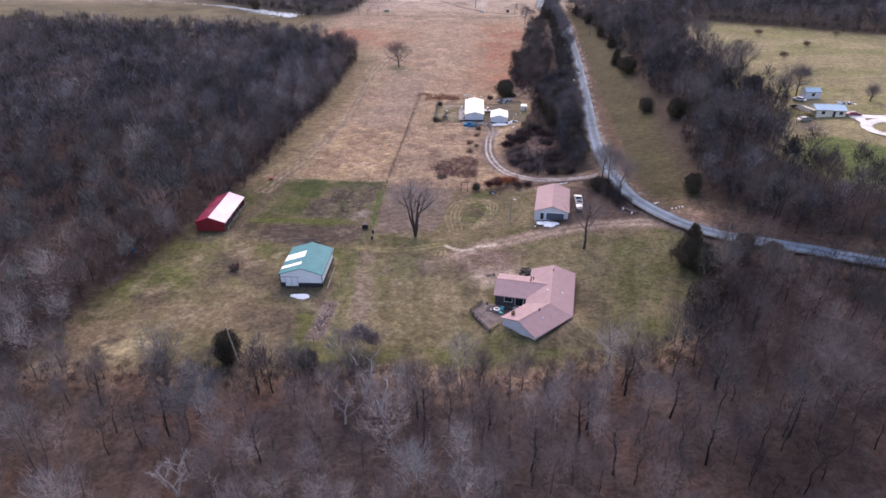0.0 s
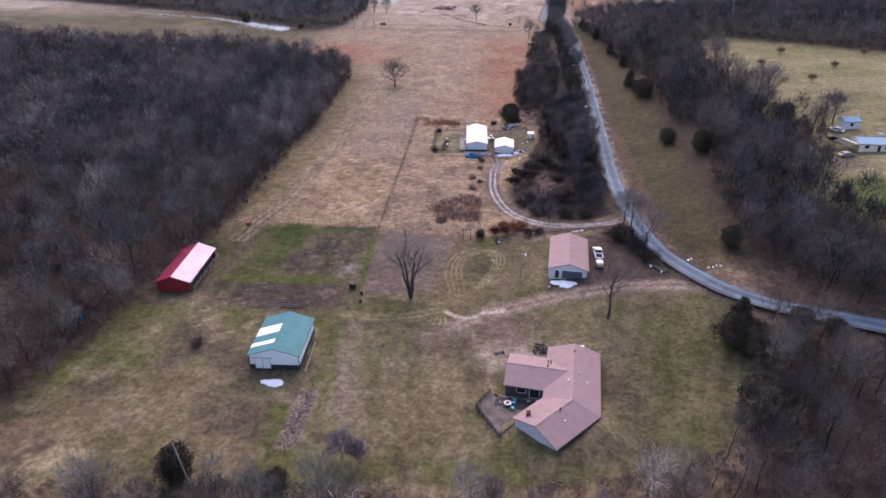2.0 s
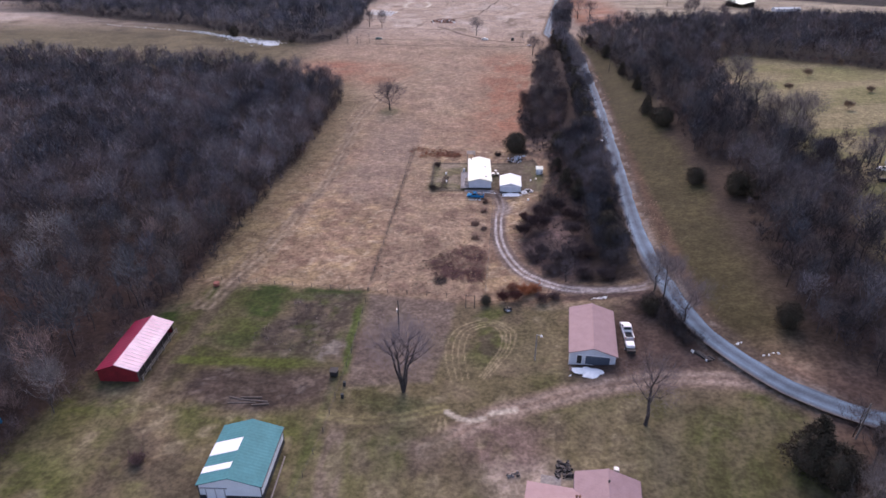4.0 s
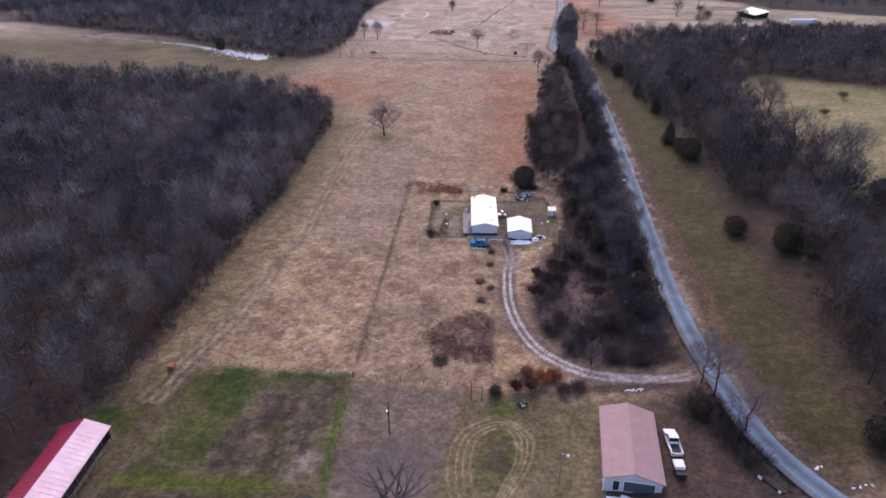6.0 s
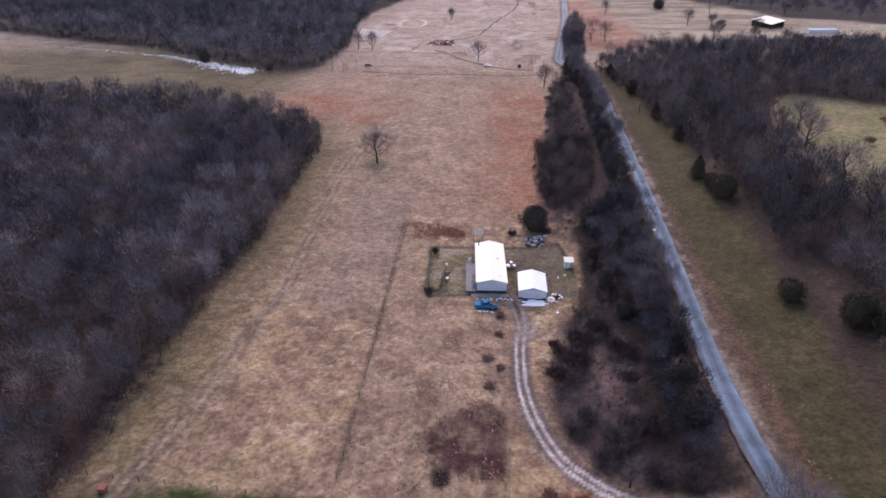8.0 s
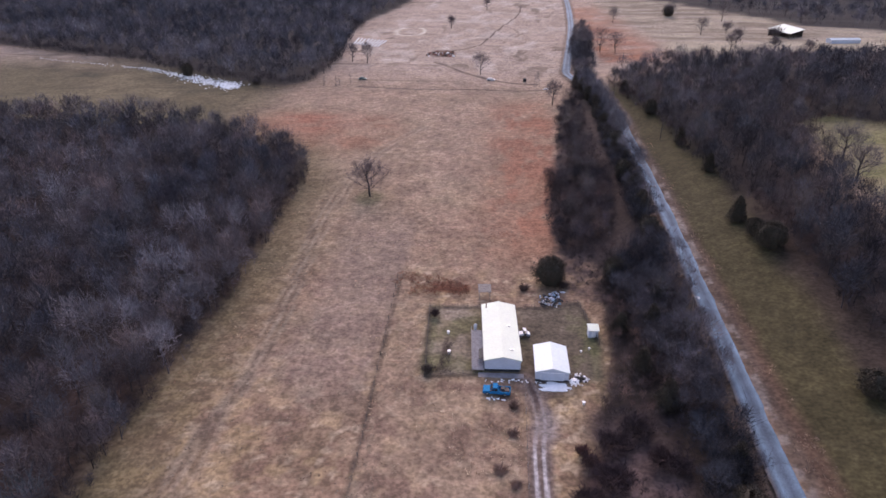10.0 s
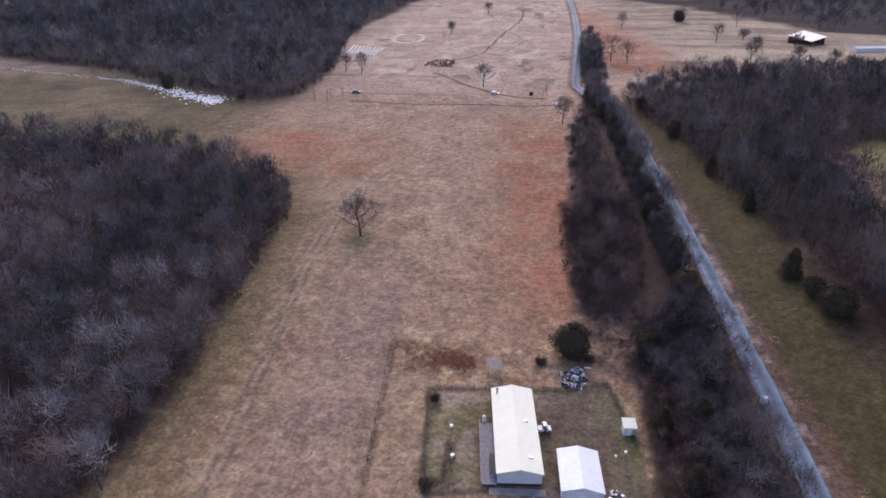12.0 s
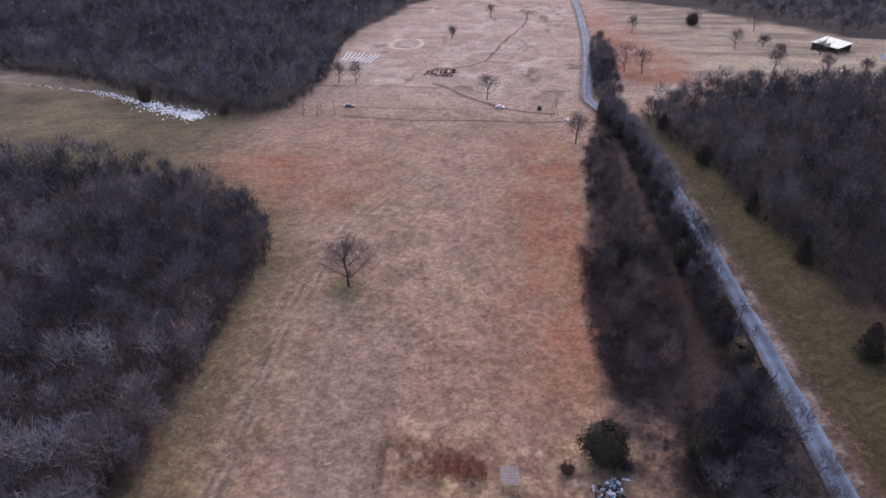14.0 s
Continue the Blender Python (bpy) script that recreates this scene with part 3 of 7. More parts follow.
    # trodden earth round the garage and house, and under the yard tree
    earth = ss(-3, 4, inside([(8, 152), (20, 177), (28, 182), (34, 172), (40, 160), (40, 152), (22, 148)], x, y) + wob)
    c = mix(c, (0.115, 0.075, 0.064), earth * 0.9)
    c = mix(c, (0.62, 0.50, 0.40), (1 - ss(2, 7, np.hypot((x - 1) * 0.6, y - 128) + wob * 0.5)) * 0.8)
    c = mix(c, (0.27, 0.185, 0.155), (1 - ss(4.5, 11, np.hypot((x + 5) * 0.75, (y - 134) * 1.25) + wob * 1.6)) * (0.25 + 0.55 * ss(0.4, 0.6, fbm(x, y, 5, 215))))
    c = mix(c, (0.56, 0.44, 0.35), (1 - ss(0.6, 1.2, np.hypot((x - 2.6) / 3.6, (y - 127.0) / 2.6) + wob * 0.06)) * (0.4 + 0.5 * ss(0.4, 0.6, fbm(x * 1.6, y * 0.3, 1.2, 223))))
    # darker olive patch round the foot of the lone field tree
    c = mix(c, (0.15, 0.145, 0.075), (1 - ss(0.5, 1.1, np.hypot((x + 58.5) / 6, (y - 340) / 8) + wob * 0.05)) * 0.7)
    worn = ss(-0.5, 1.5, inside([(-35.6, 181), (-14, 180), (-15.5, 160), (-17, 150), (-34, 147)], x, y) + wob * 0.25)
    c = mix(c, (0.235, 0.175, 0.152), worn * 0.65)
    c = mix(c, (0.115, 0.12, 0.048), (1 - ss(0.5, 1.1, np.hypot((x + 23) / 8, (y - 143.5) / 3.2) + wob * 0.08)) * 0.7)
    arc = off_line(smooth_line([(-36, 139.5), (-29.5, 138.6), (-22, 140), (-14.5, 143.2)], 1.5), x, y)
    c = mix(c, (0.36, 0.31, 0.15), (1 - ss(0.2, 0.7, np.abs(arc - 0.7) + (fine - 0.5) * 0.4)) * 0.6)
    c = mix(c, (0.55, 0.45, 0.26), (1 - ss(0.5, 1.1, np.hypot((x + 72) / 8, (y - 94) / 3.4) + wob * 0.09)) * ss(0.36, 0.6, fbm(x, y, 2.8, 311)) * 0.7)
    strip = np.abs(x + 29.5 + (y - 111) * 0.12)
    c = mix(c, (0.29, 0.222, 0.168), (1 - ss(1.2, 2.6, strip + wob * 0.15)) * ss(104, 110, y) * (1 - ss(134, 139, y)) * (0.4 + 0.4 * ss(0.4, 0.6, fbm(x * 1.5, y * 0.25, 1.6, 333, 3))))
    # rough pasture plot south of the mobile home, brown weeds and a burnt spot
    plot = ss(-1, 3, inside([(-36.5, 183), (-38, 230), (-40, 290), (-31, 275), (-29, 247), (-7.5, 246), (-8, 181)], x, y) + wob * 0.2)
    c = mix(c, (0.47, 0.335, 0.23), plot * 0.55)
    c = mix(c, (0.23, 0.14, 0.105), plot * ss(0.50, 0.64, fbm(x, y, 4.5, 81)) * 0.6)
    weed = ss(-1, 1.6, inside([(-25, 199), (-18, 205), (-11.8, 208), (-8.6, 207), (-8.2, 190), (-13.4, 188), (-17, 190.5), (-22, 191)], x, y) + wob * 0.5)
    c = mix(c, (0.125, 0.066, 0.058), weed * (0.6 + 0.9 * ss(0.35, 0.6, fbm(x, y, 4, 175))) * 0.8)
    c = mix(c, (0.03, 0.022, 0.02), 1 - ss(1.2, 2.4, np.hypot(x + 19.3, (y - 188.8) * 0.8)))
    c = mix(c, (0.27, 0.115, 0.07), (1 - ss(2.4, 5.0, np.hypot((x + 29.5) * 0.36, y - 283.5) + wob * 0.5)) * (0.15 + 0.9 * ss(0.42, 0.6, fbm(x, y, 4.5, 307))))
    yard = ss(-1, 1.5, inside([(-29.5, 247), (-30.5, 274), (-2, 275), (6, 277), (9.5, 260), (8, 246)], x, y))
    c = mix(c, (0.25, 0.21, 0.135), yard * 0.8)
    c = mix(c, (0.155, 0.125, 0.092), yard * ss(-11, -6, x) * 0.75)
    c = mix(c, (0.40, 0.32, 0.24), yard * ss(0.5, 0.65, fbm(x, y, 5, 161)) * (0.75 - 0.55 * ss(-11, -6, x)))
    c = mix(c, (0.15, 0.17, 0.06), yard * ss(0.54, 0.68, fbm(x, y, 8, 163)) * 0.4)
    c = mix(c, (0.13, 0.15, 0.055), yard * (1 - ss(0.6, 2.0, np.minimum(np.abs(x + 28.6), np.abs(x - 7.6)))) * 0.35)
    c = mix(c, (0.17, 0.12, 0.10), (1 - ss(3, 9, np.hypot(x + 4, (y - 246) * 1.3) + wob)) * 0.6)
    mesh_line = off_line([(-17.7, 247.6), (-28.2, 246), (-30, 272.7), (-2.3, 274.2), (5.8, 275.8), (8.8, 258.6)], x, y)
    c = mix(c, (0.07, 0.052, 0.042), (1 - ss(0.25, 0.85, mesh_line + (fine - 0.5) * 0.7)) * 0.65)
    c = mix(c, (0.11, 0.08, 0.06), (1 - ss(0.2, 0.9, np.abs(x + 25.0 - 0.05 * (y - 255)) + (fine - 0.5))) * ss(248, 250, y) * (1 - ss(260, 263, y)) * 0.6)
    # the verge east of the lane
    verge = ss(1, 4, x - 33) * (1 - ss(56, 64, x)) * ss(146, 165, y) * (1 - ss(460, 490, y))
    c = mix(c, (0.082, 0.073, 0.031), verge * 0.95)
    c = mix(c, (0.185, 0.11, 0.075), verge * (1 - ss(37.5, 40.5, x + wob * 0.4)) * 0.85)
    c = mix(c, (0.075, 0.052, 0.044), ss(47 + 4 * ss(200, 235, y), 56.5, x + wob) * (1 - ss(66, 72, x)) * ss(140, 150, y) * (1 - ss(300, 350, y)) * 0.85)
    c = mix(c, (0.33, 0.245, 0.20), (1 - ss(0.8, 1.8, np.abs(x + 36.5) - 0.6 + (fine - 0.5))) * ss(99, 100.5, y) * (1 - ss(113.5, 115, y)) * 0.9)
    # worn ways: field fence line, field tracks, tyre rings on the lawn
    c = mix(c, (0.13, 0.095, 0.07), (1 - ss(0.25, 0.9, np.abs(x + 36.6 + 0.025 * (y - 185) + wob * 0.05))) * ss(184, 188, y) * (1 - ss(284, 292, y)) * (0.35 + 0.5 * ss(0.35, 0.6, fbm(x, y, 6, 217))))
    for off in (-0.8, 0.8):
        track = np.abs(x + 72.5 - 0.16 * (y - 190) * (1 - ss(230, 330, y)) + off + wob * 0.12)
        c = mix(c, (0.24, 0.18, 0.125), (1 - ss(0.2, 0.8, track)) * ss(186, 192, y) * (1 - ss(330, 380, y)) * 0.6)
    for f in (0.0, 0.36, 0.66, 1.0):
        line = smooth_line([(a + (e - a) * f, b + (g - b) * f) for (a, b), (e, g) in zip(TYRES_OUT, TYRES_IN)], 1.0)
        c = mix(c, (0.46, 0.37, 0.22), (1 - ss(0.06, 0.30, off_line(line, x, y) + wob * 0.03)) * ss(0.25, 0.55, fbm(x, y, 4, 99)) * 0.62)
    for k in (-1.0, 0.0, 1.0):
        tail = np.abs(x + 14.5 - k * 1.3 * np.cos((y - 137) * 0.28))
        c = mix(c, (0.46, 0.37, 0.22), (1 - ss(0.1, 0.4, tail)) * ss(131, 133, y) * (1 - ss(140, 142, y)) * 0.6)
    # wheel ruts across the field beside the wood
    for line in RUTS:
        rut = off_line(line, x, y) + wob * 0.08
        c = mix(c, (0.22, 0.16, 0.115), (1 - ss(0.3, 0.9, rut)) * ss(0.25, 0.6, fbm(x, y, 10, 197)) * 0.6)
        c = mix(c, (0.52, 0.42, 0.31), (1 - ss(0.15, 0.6, np.abs(rut - 1.1))) * 0.4)
    d = off_line(DIRT, x, y) + wob * 0.25
    c = mix(c, (0.34, 0.245, 0.19), (1 - ss(1.4, 3.6, d)) * 0.85)
    c = mix(c, (0.47, 0.37, 0.29), (1 - ss(0.2, 0.8, np.abs(d - 1.1))) * 0.5)
    c = mix(c, (0.46, 0.35, 0.275), (1 - ss(0.15, 0.5, np.abs(off_line(DIRT, x, y) - 0.8) + (fine - 0.5) * 0.5)) * ss(-14, -8, x) * 0.55)
    c = mix(c, (0.60, 0.48, 0.38), (1 - ss(0.5, 1.1, np.hypot((x + 1.5) / 4.2, (y - 128.6) / 1.8) + wob * 0.1)) * ss(0.38, 0.58, fbm(x, y, 2.4, 319)) * 0.85)
    c = mix(c, (0.15, 0.125, 0.07), ss(0.52, 0.66, fbm(x, y, 6.5, 321)) * (1 - ss(8, 14, np.hypot((x + 4) * 0.7, (y - 134) * 1.1))) * 0.6)
    for line in SAND:
        c = mix(c, (0.75, 0.66, 0.52), (1 - ss(0.3, 0.9, off_line(line, x, y) + wob * 0.1)) * 0.9)
    d = off_line(DRIVE, x, y)
    mud = ss(224, 232, y)
    c = mix(c, (0.24, 0.18, 0.15), (1 - ss(1.6, 3.0, d + wob * 0.2)) * (1 - 0.2 * mud))
    c = mix(c, (0.33, 0.285, 0.265), (1 - ss(0.8, 2.0, np.hypot((x + 3.8) * 0.55, (y - 234) * 0.28) + wob * 0.25)) * 0.75)
    c = mix(c, (0.10, 0.072, 0.066), (1 - ss(0.5, 1.1, d + wob * 0.2)) * ss(236, 240, y) * 0.9)
    c = mix(c, (0.76, 0.71, 0.68), (1 - ss(0.14, 0.50, np.abs(d - 0.78) + (fine - 0.5) * 0.3)) * 0.9 * (1 - 0.8 * mud) * (1 - 0.55 * ss(8, 18, x)))
    c = mix(c, (0.52, 0.47, 0.45), (1 - ss(0.8, 1.8, d + wob * 0.2)) * ss(8, 18, x) * (0.25 + 0.7 * ss(0.4, 0.6, fbm(x * 0.25, y, 1.6, 195))))
    c = mix(c, (0.10, 0.065, 0.058), (1 - ss(0.6, 2.0, np.abs(y - 180.2 + 0.05 * (x - 20)) + wob * 0.2)) * ss(6, 12, x) * (1 - ss(29, 32, x)) * 0.85)
    c = mix(c, (0.34, 0.27, 0.2), (1 - ss(0.3, 1.2, np.abs(y - 481 + 0.03 * x + wob * 0.3))) * ss(-120, -100, x) * (1 - ss(10, 18, x)) * 0.5)
    shoulder = off_line(ROAD, x, y) + wob * 0.2
    c = mix(c, (0.17, 0.125, 0.10), (1 - ss(3.2, 5.2, shoulder)) * 0.7)
    c = mix(c, (0.42, 0.36, 0.31), (1 - ss(2.7, 3.4, shoulder)) * ss(0.4, 0.6, fine) * 0.7)
    bank = ss(-1, 4, inside([(44, 133), (47, 112), (110, 112), (110, 140), (72, 152), (60, 152), (52, 150)], x, y) + wob * 0.4)
    c = mix(c, (0.105, 0.07, 0.058), bank * 0.8)
    # brown rank growth between the cedar and the hedgerow
    rank = ss(-1.5, 1.5, inside([(2.5, 284), (1.5, 296), (4.5, 305), (18, 306), (18, 276), (10.5, 275), (7, 278)], x, y) + wob * 0.4)
    c = mix(c, (0.12, 0.086, 0.076), rank * (0.6 + 0.4 * ss(0.4, 0.6, fbm(x, y, 4, 313))))
    c = mix(c, (0.26, 0.185, 0.14), rank * ss(0.6, 0.72, fbm(x, y, 3, 315)) * 0.6)
    # leaf litter under trees, mostly darkened to put the crowns' shade into its colour
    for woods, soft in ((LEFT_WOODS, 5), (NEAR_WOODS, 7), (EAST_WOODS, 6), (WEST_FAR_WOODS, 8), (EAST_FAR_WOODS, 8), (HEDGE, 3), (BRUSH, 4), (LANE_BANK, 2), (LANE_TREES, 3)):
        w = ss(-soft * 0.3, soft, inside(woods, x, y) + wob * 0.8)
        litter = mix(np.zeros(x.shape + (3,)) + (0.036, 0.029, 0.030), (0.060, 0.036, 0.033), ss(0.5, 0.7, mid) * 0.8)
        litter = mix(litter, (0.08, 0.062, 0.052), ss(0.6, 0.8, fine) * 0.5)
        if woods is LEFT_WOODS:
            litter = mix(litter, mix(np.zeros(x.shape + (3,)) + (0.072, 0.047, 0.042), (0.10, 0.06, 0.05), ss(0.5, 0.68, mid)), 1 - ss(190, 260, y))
        # far floors one flat dark bluish tone, their shade painted in
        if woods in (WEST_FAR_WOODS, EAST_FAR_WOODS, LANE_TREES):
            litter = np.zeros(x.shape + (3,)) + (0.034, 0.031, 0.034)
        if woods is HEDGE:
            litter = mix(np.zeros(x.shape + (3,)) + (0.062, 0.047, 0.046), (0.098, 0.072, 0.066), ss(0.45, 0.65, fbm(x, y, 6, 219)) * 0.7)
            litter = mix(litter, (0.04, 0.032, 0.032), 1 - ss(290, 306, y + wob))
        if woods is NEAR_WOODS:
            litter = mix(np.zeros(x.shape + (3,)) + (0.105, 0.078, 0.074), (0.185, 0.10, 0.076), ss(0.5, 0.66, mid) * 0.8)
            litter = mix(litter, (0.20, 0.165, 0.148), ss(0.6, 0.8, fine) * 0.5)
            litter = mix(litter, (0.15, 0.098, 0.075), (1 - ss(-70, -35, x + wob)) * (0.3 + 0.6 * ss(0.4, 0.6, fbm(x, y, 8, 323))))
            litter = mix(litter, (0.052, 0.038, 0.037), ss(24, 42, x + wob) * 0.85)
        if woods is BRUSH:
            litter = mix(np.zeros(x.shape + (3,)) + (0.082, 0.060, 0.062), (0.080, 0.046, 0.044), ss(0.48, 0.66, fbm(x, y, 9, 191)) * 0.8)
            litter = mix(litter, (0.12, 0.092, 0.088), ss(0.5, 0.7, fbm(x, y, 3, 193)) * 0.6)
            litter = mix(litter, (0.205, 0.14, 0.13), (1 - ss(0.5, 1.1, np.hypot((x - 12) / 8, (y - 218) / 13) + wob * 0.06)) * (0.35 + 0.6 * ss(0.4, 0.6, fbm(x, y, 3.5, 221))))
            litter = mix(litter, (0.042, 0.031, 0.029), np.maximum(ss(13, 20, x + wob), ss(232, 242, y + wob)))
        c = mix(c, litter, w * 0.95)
    c = mix(c, (0.36, 0.25, 0.18), (1 - ss(1.5, 5, np.abs(y - 86 + wob))) * ss(-90, -70, x) * (1 - ss(40, 60, x)) * 0.12)
    return c


def spaced(stops):
    """Grid lines: (from, to, step) stretches in a row."""
    out = []
    for a, b, s in stops:
        out += list(np.arange(a, b, s))
    return np.array(out + [stops[-1][1]])


gx = spaced([(-1600, -400, 100), (-400, -150, 10), (-150, -85, 2.5), (-85, -45, 1.0), (-45, -17, 0.55), (-17, 1, 0.3), (1, 42, 0.55), (42, 70, 1.2), (70, 150, 4), (150, 400, 12), (400, 1600, 100)])
gy = spaced([(-600, 0, 60), (0, 80, 5), (80, 130, 1.0), (130, 150, 0.55), (150, 174, 0.3), (174, 262, 0.55), (262, 290, 0.7), (290, 330, 1.1), (330, 478, 2.2), (478, 514, 0.8), (514, 600, 1.7), (600, 700, 2.5), (700, 900, 6), (900, 1200, 20), (1200, 3200, 200)])
X, Y = np.meshgrid(gx, gy)
Z = land(X, Y) + (fbm(X, Y, 5, 3) - 0.5) * 0.22 + (fbm(X, Y, 40, 7) - 0.5) * 0.5 * ss(300, 420, np.abs(Y - 100))
k, rows_n = len(gx), len(gy)
idx = np.arange(k * rows_n).reshape(rows_n, k)
quads = np.stack([idx[:-1, :-1], idx[:-1, 1:], idx[1:, 1:], idx[1:, :-1]], -1).reshape(-1, 4)
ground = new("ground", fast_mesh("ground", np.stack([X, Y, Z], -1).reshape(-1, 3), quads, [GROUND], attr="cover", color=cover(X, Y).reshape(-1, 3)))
ground.data.polygons.foreach_set("use_smooth", np.ones(len(quads), bool))
tagged(ground, "winter farmland with tan dry grass, lawn and leaf litter", "ground", kind="structure")


def ribbon(line, half, lift, crown=0.06, ragged=0.25, seed=0):
    """A road surface along a line, with a cambered top and ragged edges."""
    d = np.gradient(line, axis=0)
    d /= np.hypot(d[:, 0], d[:, 1])[:, None]
    side = np.stack([-d[:, 1], d[:, 0]], -1)
    r = np.random.RandomState(seed)
    cols = (-1.0, -0.97, -0.72, -0.5, -0.3, 0.0, 0.3, 0.5, 0.72, 0.97, 1.0)
    lev = (-0.25, 0.0, 0.4, 0.65, 0.85, 1.0, 0.85, 0.65, 0.4, 0.0, -0.25)
    v = []
    for s, e in zip(cols, lev):
        w = half + (r.rand(len(line)) - 0.5) * ragged * (abs(s) > 0.9)
        p = line + side * (s * w)[:, None]
        z = land(line[:, 0], line[:, 1]) + lift + crown * e
        v.append(np.stack([p[:, 0], p[:, 1], z], -1))
    n = len(line)
    v = np.concatenate(v)
    i = np.arange(n - 1)
    f = np.concatenate([np.stack([c * n + i, (c + 1) * n + i, (c + 1) * n + i + 1, c * n + i + 1], -1) for c in range(len(cols) - 1)])[:, ::-1]
    return v, f


rv, rf = ribbon(ROAD, 2.7, 0.32)
# wheel tracks worn pale, a darker crown and dusty edges
band = np.repeat(np.array([(0.12, 0.10, 0.09), (0.14, 0.125, 0.12), (0.097, 0.135, 0.175), (0.142, 0.218, 0.282), (0.112, 0.163, 0.212), (0.082, 0.113, 0.149), (0.112, 0.163, 0.212), (0.142, 0.218, 0.282), (0.097, 0.135, 0.175), (0.14, 0.125, 0.12), (0.12, 0.10, 0.09)]), len(ROAD), 0)
band = band * (0.55 + 0.5 * fbm(rv[:, 0], rv[:, 1], 12, 151) + 0.3 * fbm(rv[:, 0], rv[:, 1], 4, 153))[:, None]
road = new("road", fast_mesh("road", rv, rf, [ROADTOP], attr="tint", color=band))
tagged(road, "pale grey chip-sealed country lane with worn wheel tracks", "road", kind="structure")

# pale loop drive of the east homestead
turns = np.linspace(0, 2 * math.pi, 49)
loop_line = np.stack([125.0 + 8.2 * np.cos(turns), 208.8 + 8.2 * np.sin(turns)], -1)
for name, drive_line, half in (("loop_drive", loop_line, 1.75), ("house_drive", smooth_line([(116.6, 222.3), (120.5, 222.2), (126, 220.6), (134, 220.4), (146, 222)], 1.5), 2.1), ("drive_link", smooth_line([(120.2, 223.5), (118.8, 219), (118.6, 214)], 1.0), 1.6)):
    dv, df = ribbon(drive_line, half, 0.16 + 0.01 * (name == "loop_drive") + 0.02 * (name == "drive_link"), 0.03, 0.15, 5)
    pale = np.tile(np.array((0.60, 0.585, 0.56)), (len(dv), 1)) * (0.85 + 0.3 * fbm(dv[:, 0], dv[:, 1], 3, 155))[:, None]
    tagged(new(name, fast_mesh(name, dv, df, [ROADTOP], attr="tint", color=pale)), "pale concrete loop drive before the east house", "drive", kind="structure")

# ---- buildings ----
def wing(parent, a, b, half, eave, ridge, roof, wall, over=0.4, thick=0.16, gables=(True, True), sides=(True, True), foot=-0.5):
    """A gabled wing with its ridge from a to b (plan points in the parent's own space): roof panels, ridge cap, gables, side walls, fascia."""
    A, B = Vector((*a, 0)), Vector((*b, 0))
    d = (B - A).normalized()
    s = Vector((-d.y, d.x, 0))
    slope = (ridge - eave) / half
    ea = A - d * (over if gables[0] else 0)
    eb = B + d * (over if gables[1] else 0)
    up = Vector((0, 0, 1))
    for sg, built in ((1, sides[0]), (-1, sides[1])):
        lo, hi = up * (eave - slope * over), up * ridge
        out = s * sg * (half + over)
        part("roof_panel", Shape().slab([ea + hi, eb + hi, eb + out + lo, ea + out + lo], thick), roof, parent)
        fascia = Shape()
        q = [ea + out * 1.004 + lo - up * 0.02, eb + out * 1.004 + lo - up * 0.02]
        fascia.rod(q[0] - up * 0.1, q[1] - up * 0.1, 0.085, n=4)
        part("gutter", fascia, TRIM, parent, "dark brown gutter along the eave")
        if built:
            inner = [A + s * sg * half, B + s * sg * half, B + s * sg * (half - 0.2), A + s * sg * (half - 0.2)]
            part("side_wall", Shape().prism([(p.x, p.y) for p in inner], foot, eave - 0.12), wall, parent)
    part("ridge_cap", Shape().slab([ea + s * 0.22 + up * (ridge + 0.05 - slope * 0.22), ea + up * (ridge + 0.05), eb + up * (ridge + 0.05), eb + s * 0.22 + up * (ridge + 0.05 - slope * 0.22)], 0.03)
         .slab([ea + up * (ridge + 0.05), ea - s * 0.22 + up * (ridge + 0.05 - slope * 0.22), eb - s * 0.22 + up * (ridge + 0.05 - slope * 0.22), eb + up * (ridge + 0.05)], 0.03), roof, parent)
    for P, g, sg in ((A, gables[0], 1), (B, gables[1], -1)):
        if g:
            w = half - 0.2
            prof = [(-w, foot), (w, foot), (w, eave - 0.12), (0, ridge - 0.2), (-w, eave - 0.12)]
            pts = [P + s * x + up * z for x, z in prof] + [P + d * sg * 0.2 + s * x + up * z for x, z in prof]
            part("gable_wall", Shape().add(pts, [tuple(range(5)), tuple(range(9, 4, -1))] + [(i, i + 5, (i + 1) % 5 + 5, (i + 1) % 5) for i in range(5)]), wall, parent)


def opening(parent, name, at, turn, width, low, high, panes=2, frame=WHITE, fill=GLASS, label=""):
    """A framed window or door set on a wall, facing -y before its turn."""
    m = pose(at[0], at[1], 0, 0, 0, turn)
    f = Shape()
    w = width / 2
    for x0, x1, z0, z1 in ((-w - 0.08, w + 0.08, high, high + 0.1), (-w - 0.08, w + 0.08, low - 0.08, low), (-w - 0.08, -w, low, high), (w, w + 0.08, low, high)):
        f.box(x0, x1, -0.07, 0.05, z0, z1, m)
    ob = part(name, f, frame, parent, label)
    for i in range(panes):
        a = -w + width * i / panes
        part("pane" if fill is GLASS else "panel", Shape().box(a + 0.025, a + width / panes - 0.025, -0.03, 0.04, low + 0.02, high - 0.02, m), fill, ob)
    return ob


# farmhouse: three gabled wings round a small court
HX, HY, HZ = 9.0, 115.0, 0.85


def hp(x, y):
    return (x - HX, y - HY)


